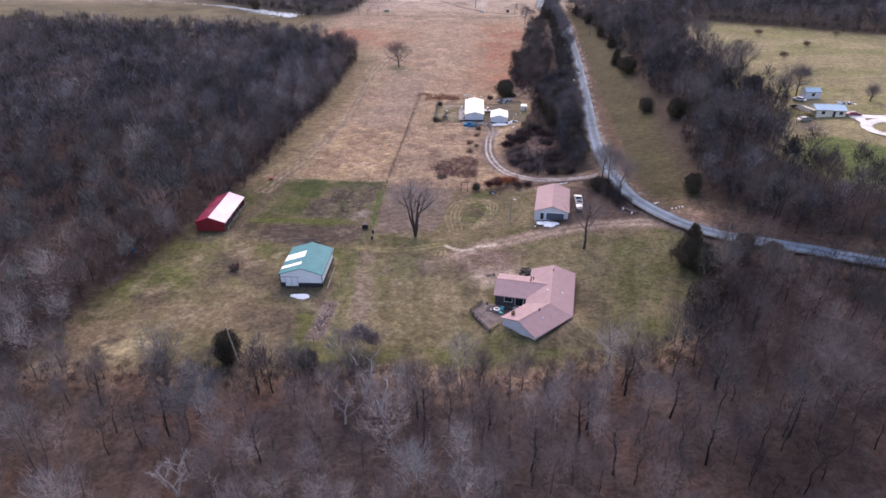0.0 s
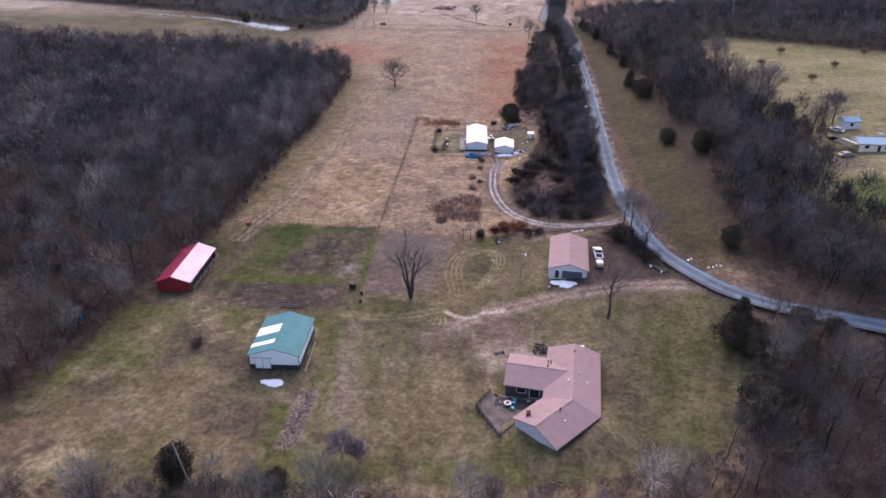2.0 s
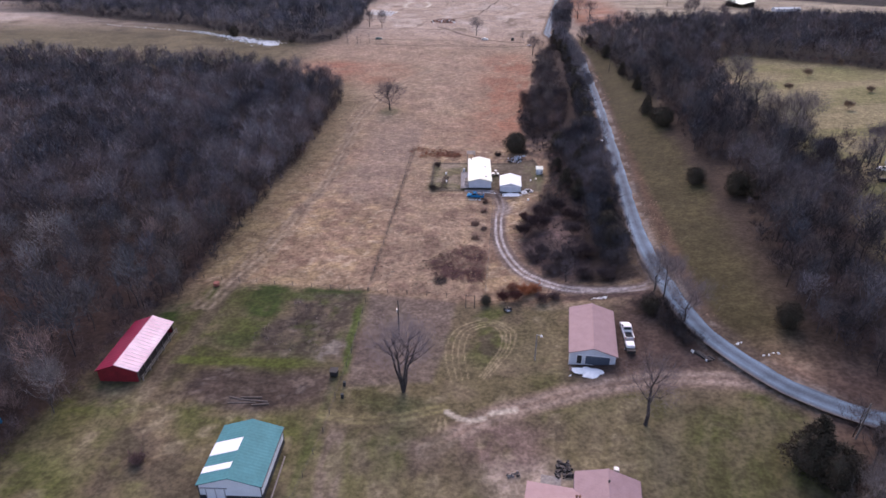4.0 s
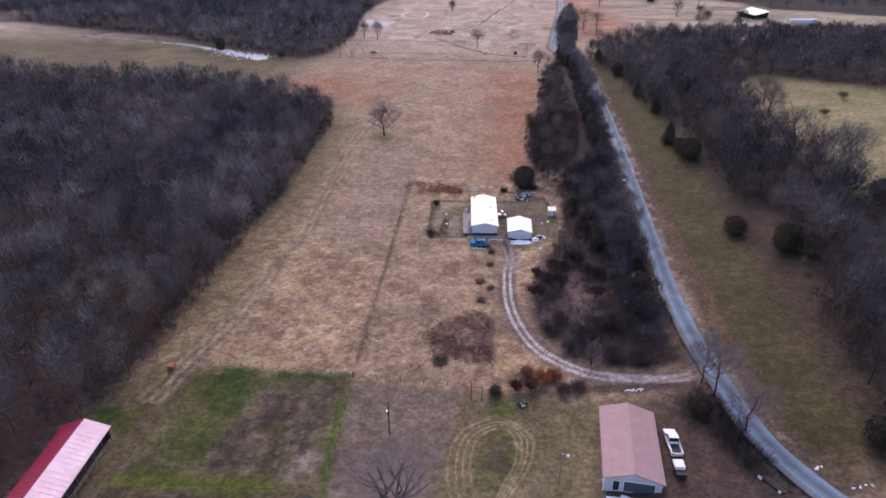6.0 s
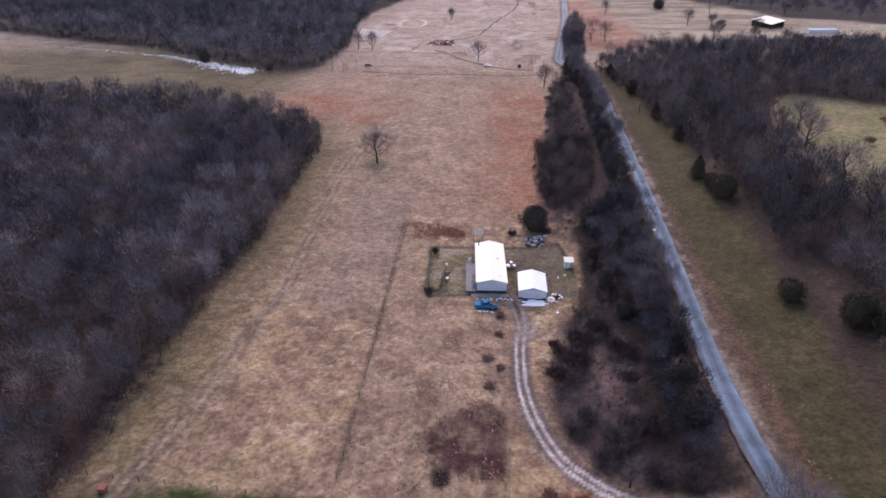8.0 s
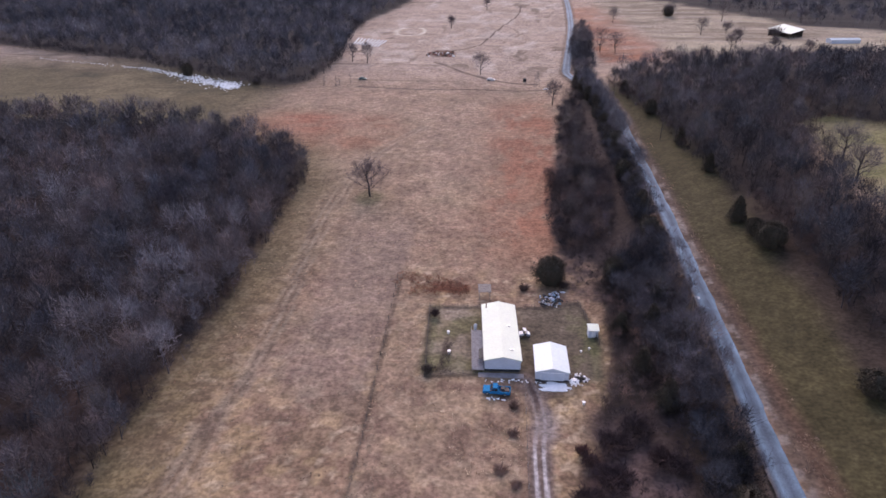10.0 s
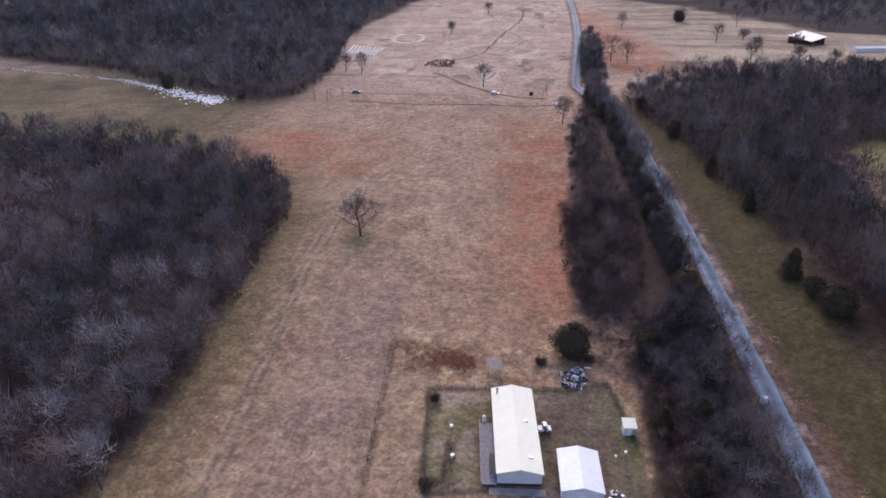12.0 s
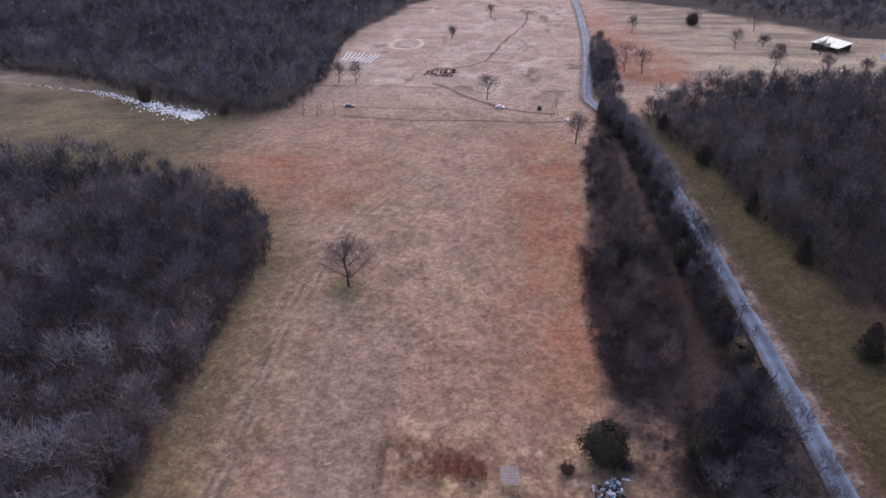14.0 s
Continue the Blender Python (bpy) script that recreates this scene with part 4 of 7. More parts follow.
house = thing("house", HX, HY, z=HZ, label="rose-shingled farmhouse with three gabled wings round a patio", category="house")
wing(house, hp(12.85, 126.7), hp(11.1, 111.0), 4.6, 2.65, 4.15, SHINGLE, SIDING, gables=(True, False))
wing(house, hp(0.3, 120.35), hp(12.0, 118.95), 4.35, 2.55, 3.85, SHINGLE, SIDING, gables=(True, False))
wing(house, hp(4.75, 104.27), hp(11.1, 111.0), 4.45, 2.65, 4.15, SHINGLE, SIDING, gables=(True, False))
# court-side wall coloured dark to stand for the shade under its eave
shaded_wall = mat("eave_shaded_siding", (0.06, 0.058, 0.062), 0.7, vary=0.3, wave=("Z", 0.2))
for wall in house.children:
    if wall.name.startswith("side_wall") and all(v.co.x < 3.5 and -1 < v.co.y < 2.5 for v in wall.data.vertices):
        wall.data.materials[0] = shaded_wall
low = 2.65 - 0.4 * 1.5 / 4.6
part("roof_panel", Shape().slab([(*hp(11.1, 111.0), 4.15), (*hp(16.07, 110.45), low), (*hp(15.93, 109.0), low)], 0.16), SHINGLE, house)
part("roof_panel", Shape().slab([(*hp(11.1, 111.0), 4.15), (*hp(15.93, 109.0), low), (*hp(14.62, 107.67), low)], 0.16), SHINGLE, house)
part("corner_wall", Shape().prism([hp(14.2, 107.9), hp(15.5, 109.15), hp(15.6, 110.6), hp(15.3, 110.6), hp(15.2, 109.25), hp(14.0, 108.05)], -0.5, 2.4), SIDING, house)
for x, y, turn, w, lo, hi in ((2.6, 115.72, -7, 1.6, 0.9, 2.0), (5.0, 115.42, -7, 1.7, 0.1, 2.1), (0.3, 118.6, -97, 1.2, 0.9, 2.0), (0.3, 122.0, -97, 1.2, 0.9, 2.0)):
    opening(house, "window", hp(x, y), turn, w, lo, hi)
for y in (113.5, 118.0, 122.5):
    opening(house, "window", hp(15.55 + (y - 110) * 0.107, y), 90 - 6, 1.4, 0.9, 2.0)


def roof_z(x, y):
    """Height of the house roof over its base."""
    best = 0
    for (ax, ay), (bx, by), half, ridge in (((12.85, 126.7), (11.1, 111.0), 4.6, 4.15), ((0.3, 120.35), (12.0, 118.95), 4.35, 3.85), ((4.75, 104.27), (11.1, 111.0), 4.45, 4.15)):
        l = math.hypot(bx - ax, by - ay)
        u = ((x - ax) * (bx - ax) + (y - ay) * (by - ay)) / l
        v = abs((x - ax) * (by - ay) - (y - ay) * (bx - ax)) / l
        if -0.5 < u < l + 1 and v < half + 0.4:
            best = max(best, ridge - v * 1.5 / half)
    return best


for x, y, r, hgt, mt, lab in ((7.6, 121.6, 0.13, 0.75, RUST, "rusty flue pipe"), (8.1, 121.7, 0.13, 0.75, RUST, "rusty flue pipe"), (7.4, 119.9, 0.12, 0.4, BLACK, "black vent pipe"), (12.6, 124.3, 0.13, 0.4, BLACK, "black vent pipe"),
                           (10.9, 116.2, 0.11, 0.25, WHITE, "white roof vent"), (14.2, 116.3, 0.11, 0.25, WHITE, "white roof vent"), (13.0, 118.2, 0.10, 0.4, STEEL, "metal vent pipe"), (8.9, 108.2, 0.13, 0.45, BLACK, "black vent pipe"), (9.6, 106.2, 0.10, 0.25, WHITE, "white roof vent")):
    z = roof_z(x, y)
    pipe = part("vent_pipe", Shape().rod((*hp(x, y), z - 0.3), (*hp(x, y), z + hgt), r), mt, house, lab)
    part("cap", Shape().rod((*hp(x, y), z + hgt), (*hp(x, y), z + hgt + 0.09), r * 1.7, r * 1.2), mt, pipe)
z = roof_z(3.6, 107.7)
chimney = part("chimney", Shape().box(-5.75, -5.05, -7.65, -6.95, z - 0.8, z + 0.55).box(-5.8, -5.0, -7.7, -6.9, z + 0.55, z + 0.65), RUST, house, "short reddish brick chimney")
for dx in (-5.58, -5.22):
    part("flue", Shape().rod((dx, -7.3, z + 0.65), (dx, -7.3, z + 0.9), 0.13, 0.11), DARKWOOD, chimney)

# garage
garage = thing("garage", 14.55, 164.1, -4.8, z=2.3, label="rose-shingled garage with pale siding and a dark roll-up door", category="garage")
wing(garage, (0, -7.9), (0, 7.9), 4.35, 2.75, 4.15, SHINGLE, SIDING, over=0.35, foot=-1.2)
opening(garage, "roll_up_door", (0.95, -7.97), 0, 4.7, 0.05, 2.15, 1, fill=mat("slate_blue_door", (0.06, 0.08, 0.11), 0.5, vary=0.2, wave=("Z", 0.5)), label="wide dark roll-up door")
opening(garage, "side_door", (-2.55, -7.97), 0, 0.95, 0.05, 2.05, 1, fill=BLACK, label="dark side door")
opening(garage, "window", (-4.40, 0), -90, 1.1, 1.0, 2.0)
part("downpipe", Shape().rod((-4.5, -8.0, -0.6), (-4.5, -8.0, 2.6), 0.06), WHITE, garage)
solid("concrete_apron", Shape().box(-4.4, 4.4, -1.0, 1.0, -0.6, 0.06), mat("reddish_apron", (0.22, 0.14, 0.12), 0.9, vary=0.3, scale=0.9), 13.9, 155.3, -4.8, z=1.75, label="worn reddish concrete apron before the garage", category="apron")

# teal barn
barn = thing("teal_barn", -45.1, 125.6, 3.0, label="white steel barn with a teal roof and two clear roof strips", category="barn")
wing(barn, (0, -6.15), (0, 6.15), 4.85, 3.5, 5.05, TEAL, WHITESTEEL, over=0.25, foot=1.1)
for y0, y1 in ((-4.2, -2.9), (-0.6, 2.3)):
    s0 = (5.05 - 3.5) / 4.85
    part("clear_roof_strip", Shape().slab([(-0.25, y0, 5.05 - 0.25 * s0 + 0.025), (-0.25, y1, 5.05 - 0.25 * s0 + 0.025), (-5.1, y1, 5.05 - 5.1 * s0 + 0.025), (-5.1, y0, 5.05 - 5.1 * s0 + 0.025)], 0.02), CLEAR, barn, "white translucent roof sheet")
for x0, x1, y0, y1 in ((-4.86, 4.86, -6.17, -5.95), (-4.86, 4.86, 5.95, 6.17), (4.65, 4.87, -5.95, 5.95), (-4.87, -4.65, -5.95, 5.95)):
    part("wainscot", Shape().box(x0, x1, y0, y1, -0.4, 1.1), DARK, barn, "dark steel wainscot band")
door = part("sliding_door", Shape().box(-3.75, -0.75, -6.30, -6.20, 0.25, 2.6), WHITESTEEL, barn, "pale sliding door")
part("door_rail", Shape().box(-4.6, -0.4, -6.32, -6.2, 2.62, 2.74), STEEL, barn)
for x in (-3.72, -2.25, -0.82):
    part("stile", Shape().box(x - 0.05, x + 0.05, -6.33, -6.3, 0.02, 2.58), STEEL, door)
for x, y in ((-4.86, -6.17), (4.86, -6.17), (4.86, 6.17), (-4.86, 6.17)):
    part("corner_trim", Shape().box(x - 0.06, x + 0.06, y - 0.06, y + 0.06, 0.0, 3.4), DARK, barn)
solid("long_plank", Shape().box(-0.12, 0.12, -5.6, 4.2, 0.0, 0.1), WOOD, -39.2, 124.8, 4, label="pale weathered planks lying beside the barn", category="planks")

# red barn, open to the east
red = thing("red_barn", -78.1, 152.9, 3.8, label="open-sided red barn with a shiny red metal roof", category="barn")
wing(red, (0, -8.2), (0, 8.2), 3.9, 2.75, 4.15, REDROOF, REDWALL, over=0.3, sides=(True, False))
# east slope and ridge cap take the colour with the painted sky sheen
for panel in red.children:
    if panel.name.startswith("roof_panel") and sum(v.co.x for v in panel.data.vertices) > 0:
        panel.data.materials[0] = SHEENROOF
        panel["label"] = "red roof sheets with a pale sky sheen in their colour"
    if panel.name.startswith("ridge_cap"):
        panel.data.materials[0] = SHEENROOF
for i in range(7):
    part("post", Shape().box(3.7, 3.9, -8.1 + i * 2.68, -7.9 + i * 2.68, -0.4, 2.6), DARKWOOD, red)
part("header_beam", Shape().box(3.68, 3.92, -8.0, 8.0, 2.4, 2.62), DARKWOOD, red)
for i in range(4):
    part("stall_partition", Shape().box(-3.6, 2.8, -4.9 + i * 3.3, -4.8 + i * 3.3, -0.2, 1.5), DARKWOOD, red)
part("earth_floor", Shape().box(-3.7, 3.6, -8.0, 8.0, -0.3, 0.1), DARKWOOD, red)
# east seams white to carry the painted sheen, west seams plain red
for sg in (-1, 1):
    for i in range(17):
        y = -8.0 + i
        drop = 1.4 / 3.9
        part("roof_rib", Shape().rod((sg * 0.25, y, 4.15 - 0.25 * drop + 0.01), (sg * 4.15, y, 4.15 - 4.15 * drop + 0.01), 0.04, n=4), WHITE if sg > 0 else REDROOF, red, "raised seam coloured white as sky sheen" if sg > 0 else "")
corral = thing("corral_rail", -73.6, 153.3, 3.8, label="pale wooden rail fence along the red barn", category="rail fence")
for i in range(6):
    part("post", Shape().box(-0.07, 0.07, -8.0 + i * 3.2, -7.86 + i * 3.2, -0.4, 1.15), WOOD, corral)
for z in (0.55, 1.05):
    part("rail", Shape().box(-0.1, -0.06, -8.0, 8.2, z - 0.07, z + 0.07), WOOD, corral)

# mobile home with deck
mobile = thing("mobile_home", -12.85, 259.7, 3.4, z=0.35, label="long white mobile home with a white coated roof", category="mobile home")
wing(mobile, (0, -10.6), (0, 10.6), 3.72, 3.05, 3.95, WHITEROOF, SIDING, over=0.25, thick=0.22, foot=0.6)
for x0, x1, y0, y1 in ((-3.6, 3.6, -10.5, -10.4), (-3.6, 3.6, 10.4, 10.5), (-3.6, -3.5, -10.4, 10.4), (3.5, 3.6, -10.4, 10.4)):
    part("skirting", Shape().box(x0, x1, y0, y1, -0.4, 0.62), DARK, mobile, "dark skirting")
for y in (-7.5, -3.0, 1.5, 6.0, 8.6):
    opening(mobile, "window", (-3.75, y), -90, 1.1, 1.5, 2.5)
    opening(mobile, "window", (3.75, y), 90, 1.1, 1.5, 2.5)
opening(mobile, "door", (-3.75, -1.0), -90, 0.95, 0.75, 2.7, 1, fill=BLACK, label="dark front door")
for x, y, hh in ((2.0, -7.6, 0.25), (1.9, 1.2, 0.25)):
    z = 3.95 - abs(x) * 0.9 / 3.72
    part("roof_vent", Shape().box(x - 0.35, x + 0.35, y - 0.25, y + 0.25, z - 0.1, z + 0.2), STEEL, mobile, "low metal roof vent")
flue = part("stove_pipe", Shape().rod((-2.9, 9.0, 3.0), (-2.9, 9.0, 4.4), 0.14), RUST, mobile, "rusty stove pipe")
part("cap", Shape().rod((-2.9, 9.0, 4.4), (-2.9, 9.0, 4.52), 0.26, 0.16), RUST, flue)
deck = thing("deck", -12.85, 259.7, 3.4, z=0.35, label="grey weathered wooden deck along the mobile home", category="deck")
for i in range(26):
    part("board", Shape().box(-6.4, -3.8, -10.9 + i * 0.56, -10.9 + i * 0.56 + 0.53, 0.5, 0.58), DECKWOOD, deck)
for i in range(6):
    part("post", Shape().box(-6.4, -6.3, -10.9 + i * 2.9, -10.8 + i * 2.9, -0.4, 1.5), WOOD, deck)
part("rail", Shape().box(-6.41, -6.29, -10.9, 3.7, 1.45, 1.52), WOOD, deck)
part("lower_rail", Shape().box(-6.4, -6.3, -10.9, 3.7, 1.0, 1.06), WOOD, deck)
solid("walkway", Shape().box(-5.2, 4.2, -0.6, 0.9, -0.3, 0.05), mat("muddy_walk", (0.27, 0.25, 0.25), 0.85, vary=0.3, scale=0.8), -12.0, 247.7, 2.0, label="muddy grey-brown walk before the mobile home", category="walkway")
shelter = thing("lean_to", -16.9, 252.5, 3.4, label="dark tarpaulin lean-to by the deck", category="lean-to")
part("cover", Shape().slab([(-0.45, -2.0, 1.9), (0.55, -2.0, 2.3), (0.55, 1.6, 2.3), (-0.45, 1.6, 1.9)], 0.06), BLACK, shelter)
for x, y in ((-0.4, -1.95), (-0.4, 1.55), (0.5, -1.95), (0.5, 1.55)):
    part("leg", Shape().rod((x, y, 0.0), (x, y, 1.95), 0.05), STEEL, shelter)

# shed and small box shed
shed = thing("white_shed", -2.25, 250.9, 0.6, label="white metal-roofed garage shed with pale siding", category="shed")
wing(shed, (0, -4.5), (0, 4.5), 3.35, 2.5, 3.45, PALEROOF, SIDING, over=0.18, foot=0.55)
for x0, x1, y0, y1 in ((-3.3, 3.3, -4.45, -4.35), (-3.3, 3.3, 4.35, 4.45), (-3.3, -3.2, -4.4, 4.4), (3.2, 3.3, -4.4, 4.4)):
    part("base_board", Shape().box(x0, x1, y0, y1, -0.4, 0.56), DARK, shed)
opening(shed, "roll_up_door", (0, -4.55), 0, 4.6, 0.5, 2.2, 1, fill=SIDING, label="pale roll-up door")
box = thing("box_shed", 7.7, 262.3, 2.0, label="small white box shed with a flat sloping roof", category="shed")
part("body", Shape().side([(-1.05, -0.3), (1.05, -0.3), (1.05, 1.9), (-1.05, 1.9)], -0.95, 0.95), SIDING, box)
part("roof", Shape().slab([(-1.25, -1.15, 1.85), (1.25, -1.15, 1.85), (1.25, 1.2, 2.25), (-1.25, 1.2, 2.25)], 0.1), WHITEROOF, box)
part("door", Shape().box(-0.4, 0.4, -1.0, -0.95, 0.0, 1.7), WHITE, box)

# far pole barn and long shed on the rise
pole_barn = thing("pole_barn", 186, 632, 0, label="open pole barn with a bright white metal roof", category="barn")
part("roof", Shape().slab([(-12, 2, 4.9), (-4, -17, 3.7), (11.6, -2, 4.9), (4, 17, 6.2)], 0.25), WHITEROOF, pole_barn)
part("back_wall", Shape().slab([(-11.2, 2, 4.4), (3.8, 15.8, 5.6), (3.8, 15.8, -1), (-11.2, 2, -1)], 0.2).slab([(3.8, 15.8, 5.6), (10.9, -1.6, 4.4), (10.9, -1.6, -1), (3.8, 15.8, -1)], 0.2), DARKWOOD, pole_barn, "dark board walls")
for a, b in ((-11, 1.5), (-7.3, -7.2), (-3.8, -15.4), (1.5, -10.6), (6.5, -5.8), (10.5, -2)):
    part("post", Shape().box(a - 0.15, a + 0.15, b - 0.15, b + 0.15, -1.5, 3.9), DARKWOOD, pole_barn)
long_shed = thing("long_shed", 212, 603, 8, label="long low shed with a pale blue-grey metal roof", category="shed")
wing(long_shed, (-10, 0), (10, 0), 3.0, 2.2, 3.0, mat("dull_blue_grey_sheet", (0.52, 0.60, 0.62), 0.6, vary=0.25, scale=0.3), SIDING, over=0.3, foot=-1.5)

# homestead in the east clearing
east_house = thing("farm_cottage", 110.9, 226.0, -2, label="white house with a pale blue metal roof", category="house")
wing(east_house, (-4.7, 0), (4.7, 0), 3.4, 2.5, 3.5, BLUEROOF, mat("cream_siding", (0.66, 0.62, 0.53), 0.6, vary=0.1, wave=("Z", 0.2)), over=0.35, foot=-1.0)
opening(east_house, "window", (-2.5, -3.42), 0, 1.3, 0.9, 2.0)
opening(east_house, "door", (1.0, -3.42), 0, 1.0, 0.0, 2.0, 1, fill=BLACK)
opening(east_house, "window", (3.2, -3.42), 0, 1.2, 0.9, 2.0)
carport = thing("carport", 103.4, 225.0, 20, label="white metal carport beside the east house", category="carport")
part("roof_panel", Shape().slab([(-2.6, -3, 2.3), (0, -3, 2.9), (0, 3, 2.9), (-2.6, 3, 2.3)], 0.07), DARK, carport, "dark roof half")
part("roof_panel", Shape().slab([(0, -3, 2.9), (2.6, -3, 2.3), (2.6, 3, 2.3), (0, 3, 2.9)], 0.07), WHITEROOF, carport)
for x in (-2.5, 2.5):
    for y in (-2.9, 0, 2.9):
        part("leg", Shape().rod((x, y, -0.5), (x, y, 2.3), 0.06), STEEL, carport)
cabin = thing("blue_cabin", 113.4, 246.8, 4, label="small white cabin with a pale blue roof", category="cabin")
wing(cabin, (-2.6, 0), (2.6, 0), 2.2, 2.6, 3.6, BLUEROOF, SIDING, over=0.3, foot=-1.0)
opening(cabin, "window", (0, -2.22), 0, 1.2, 0.9, 2.0)

# ---- vehicles ----
def wheel(parent, x, y, r=0.38, w=0.26):
    tyre = part("wheel", Shape().rod((x, y - w / 2, r), (x, y + w / 2, r), r, n=14), RUBBER, parent, "black rubber tyre")
    part("rim", Shape().rod((x, y - w / 2 - 0.01, r), (x, y + w / 2 + 0.01, r), r * 0.58, n=10), STEEL, tyre)


def pickup(name, x, y, turn, paint, label, length=5.8, bed=True, load=None, bumper=STEEL):
    """A pickup or car with its nose along +x."""
    ob = thing(name, x, y, turn, label=label, category="pickup truck" if bed else "car")
    L, W = length / 2, 0.96
    hood, cab0, cab1 = L - 0.05, L * 0.42, (-L * 0.12 if bed else -L * 0.62)
    if bed:
        body = Shape()
        body.box(cab1 - 0.05, cab0 + 0.15, -W, W, 0.42, 1.13)
        body.side([(cab0 + 0.1, 0.42), (hood, 0.42), (hood, 0.85), (hood - 0.2, 1.02), (cab0 + 0.1, 1.14)], -W * 0.98, W * 0.98)
        for sg in (-1, 1):
            body.box(-L, cab1, sg * W - (0.14 if sg > 0 else 0), sg * W + (0.14 if sg < 0 else 0), 0.5, 1.1)
        body.box(-L, -L + 0.1, -W, W, 0.5, 1.1)
        body.box(-L, cab1, -W, W, 0.45, 0.58)
    else:
        body = Shape().side([(-L, 0.4), (-L, 0.85), (-L + 0.25, 0.98), (cab0 + 0.5, 0.98), (hood - 0.25, 0.85), (hood, 0.65), (hood, 0.38)], -W * 0.95, W * 0.95)
    part("body", body, paint, ob)
    roof0, roof1 = cab0 - 0.55, cab1 + 0.25
    zb, zt = (1.13, 1.82) if bed else (0.98, 1.48)
    back = cab1 if bed else cab1 - 0.35
    glass = Shape().add([(cab0 + 0.15, -W * 0.92, zb), (cab0 + 0.15, W * 0.92, zb), (back, W * 0.92, zb), (back, -W * 0.92, zb), (roof0, -W * 0.78, zt - 0.05), (roof0, W * 0.78, zt - 0.05), (roof1, W * 0.78, zt - 0.05), (roof1, -W * 0.78, zt - 0.05)],
                        [(0, 1, 5, 4), (1, 2, 6, 5), (2, 3, 7, 6), (3, 0, 4, 7), (4, 5, 6, 7)])
    part("window_glass", glass, GLASS, ob)
    part("cab_roof", Shape().box(roof1 - 0.12, roof0 + 0.14, -W * 0.83, W * 0.83, zt - 0.07, zt + 0.01), paint, ob)
    pillars = Shape()
    for sg in (-1, 1):
        pillars.rod((cab0 + 0.15, sg * W * 0.93, zb), (roof0, sg * W * 0.79, zt - 0.03), 0.05, n=4)
        pillars.rod((back, sg * W * 0.93, zb), (roof1, sg * W * 0.79, zt - 0.03), 0.06, n=4)
        pillars.rod(((cab0 + back) / 2, sg * W * 0.93, zb), ((roof0 + roof1) / 2, sg * W * 0.79, zt - 0.03), 0.045, n=4)
    part("pillars", pillars, paint, ob)
    part("front_bumper", Shape().box(hood - 0.05, hood + 0.1, -W * 0.95, W * 0.95, 0.42, 0.62), bumper if bed else paint, ob)
    part("rear_bumper", Shape().box(-L - 0.12, -L + 0.02, -W * 0.95, W * 0.95, 0.42, 0.6), bumper if bed else paint, ob)
    for sg in (-1, 1):
        part("headlight", Shape().box(hood - 0.03, hood + 0.03, sg * 0.72 - 0.14, sg * 0.72 + 0.14, 0.66, 0.82), LAMP_CLEAR, ob)
        part("tail_light", Shape().box(-L - 0.03, -L + 0.03, sg * 0.86 - 0.07, sg * 0.86 + 0.07, 0.7, 0.98), LAMP_RED, ob)
        part("mirror", Shape().box(cab0 - 0.1, cab0 + 0.05, sg * 1.08 - 0.1, sg * 1.08 + 0.1, 1.18, 1.36), BLACK, ob)
        for wx in (L * 0.66, -L * 0.6):
            wheel(ob, wx, sg * (W - 0.12))
    if bed and load:
        part("bed_load", load, BLACK, ob, "dark load in the truck bed")
    elif bed:
        part("bed_liner", Shape().box(-L + 0.12, cab1 - 0.06, -W + 0.16, W - 0.16, 0.58, 0.62), BLACK, ob, "dark bed liner")
    return ob


pickup("blue_pickup", -13.35, 242.3, 178, BLUEPAINT, "bright blue pickup truck parked on dry grass", 5.5, load=Shape().box(-2.5, -0.8, -0.8, 0.75, 0.6, 1.0).box(-1.6, -0.9, -0.6, 0.3, 1.0, 1.35).box(-2.4, -1.9, 0.1, 0.7, 1.0, 1.25), bumper=DARK)
pickup("white_pickup", 21.8, 165.4, 92, WHITE, "white pickup truck parked beside the garage", 5.9)
pickup("red_car", 118.4, 223.4, 0, REDPAINT, "dark red car parked on the pale drive", 4.7, bed=False)
pickup("black_car", 104.0, 233.5, 120, BLACK, "black car parked under bare trees", 4.6, bed=False)
pickup("white_car", 108.0, 242.6, 140, WHITE, "white car parked under bare trees", 4.6, bed=False)
pickup("silver_car", 101.0, 219.0, 15, STEEL, "silver car parked by the carport", 4.6, bed=False)

trailer = thing("utility_trailer", 21.55, 159.6, 92, label="small white covered trailer behind the white pickup", category="trailer")
part("box", Shape().box(-1.35, 1.5, -0.8, 0.8, 0.45, 1.0), BLACK, trailer, "black lower body")
part("cover", Shape().side([(-0.35, 1.0), (1.5, 1.0), (1.5, 1.42), (1.3, 1.55), (-0.25, 1.5)], -0.78, 0.78), WHITE, trailer, "white cover")
part("tailgate", Shape().box(-1.5, -1.36, -0.75, 0.75, 0.45, 1.1), BLACK, trailer, "black open rear rack")
part("tongue", Shape().rod((1.5, 0, 0.5), (2.3, 0, 0.45), 0.06), BLACK, trailer)
for sg in (-1, 1):
    wheel(trailer, 0.1, sg * 0.92, 0.32, 0.2)

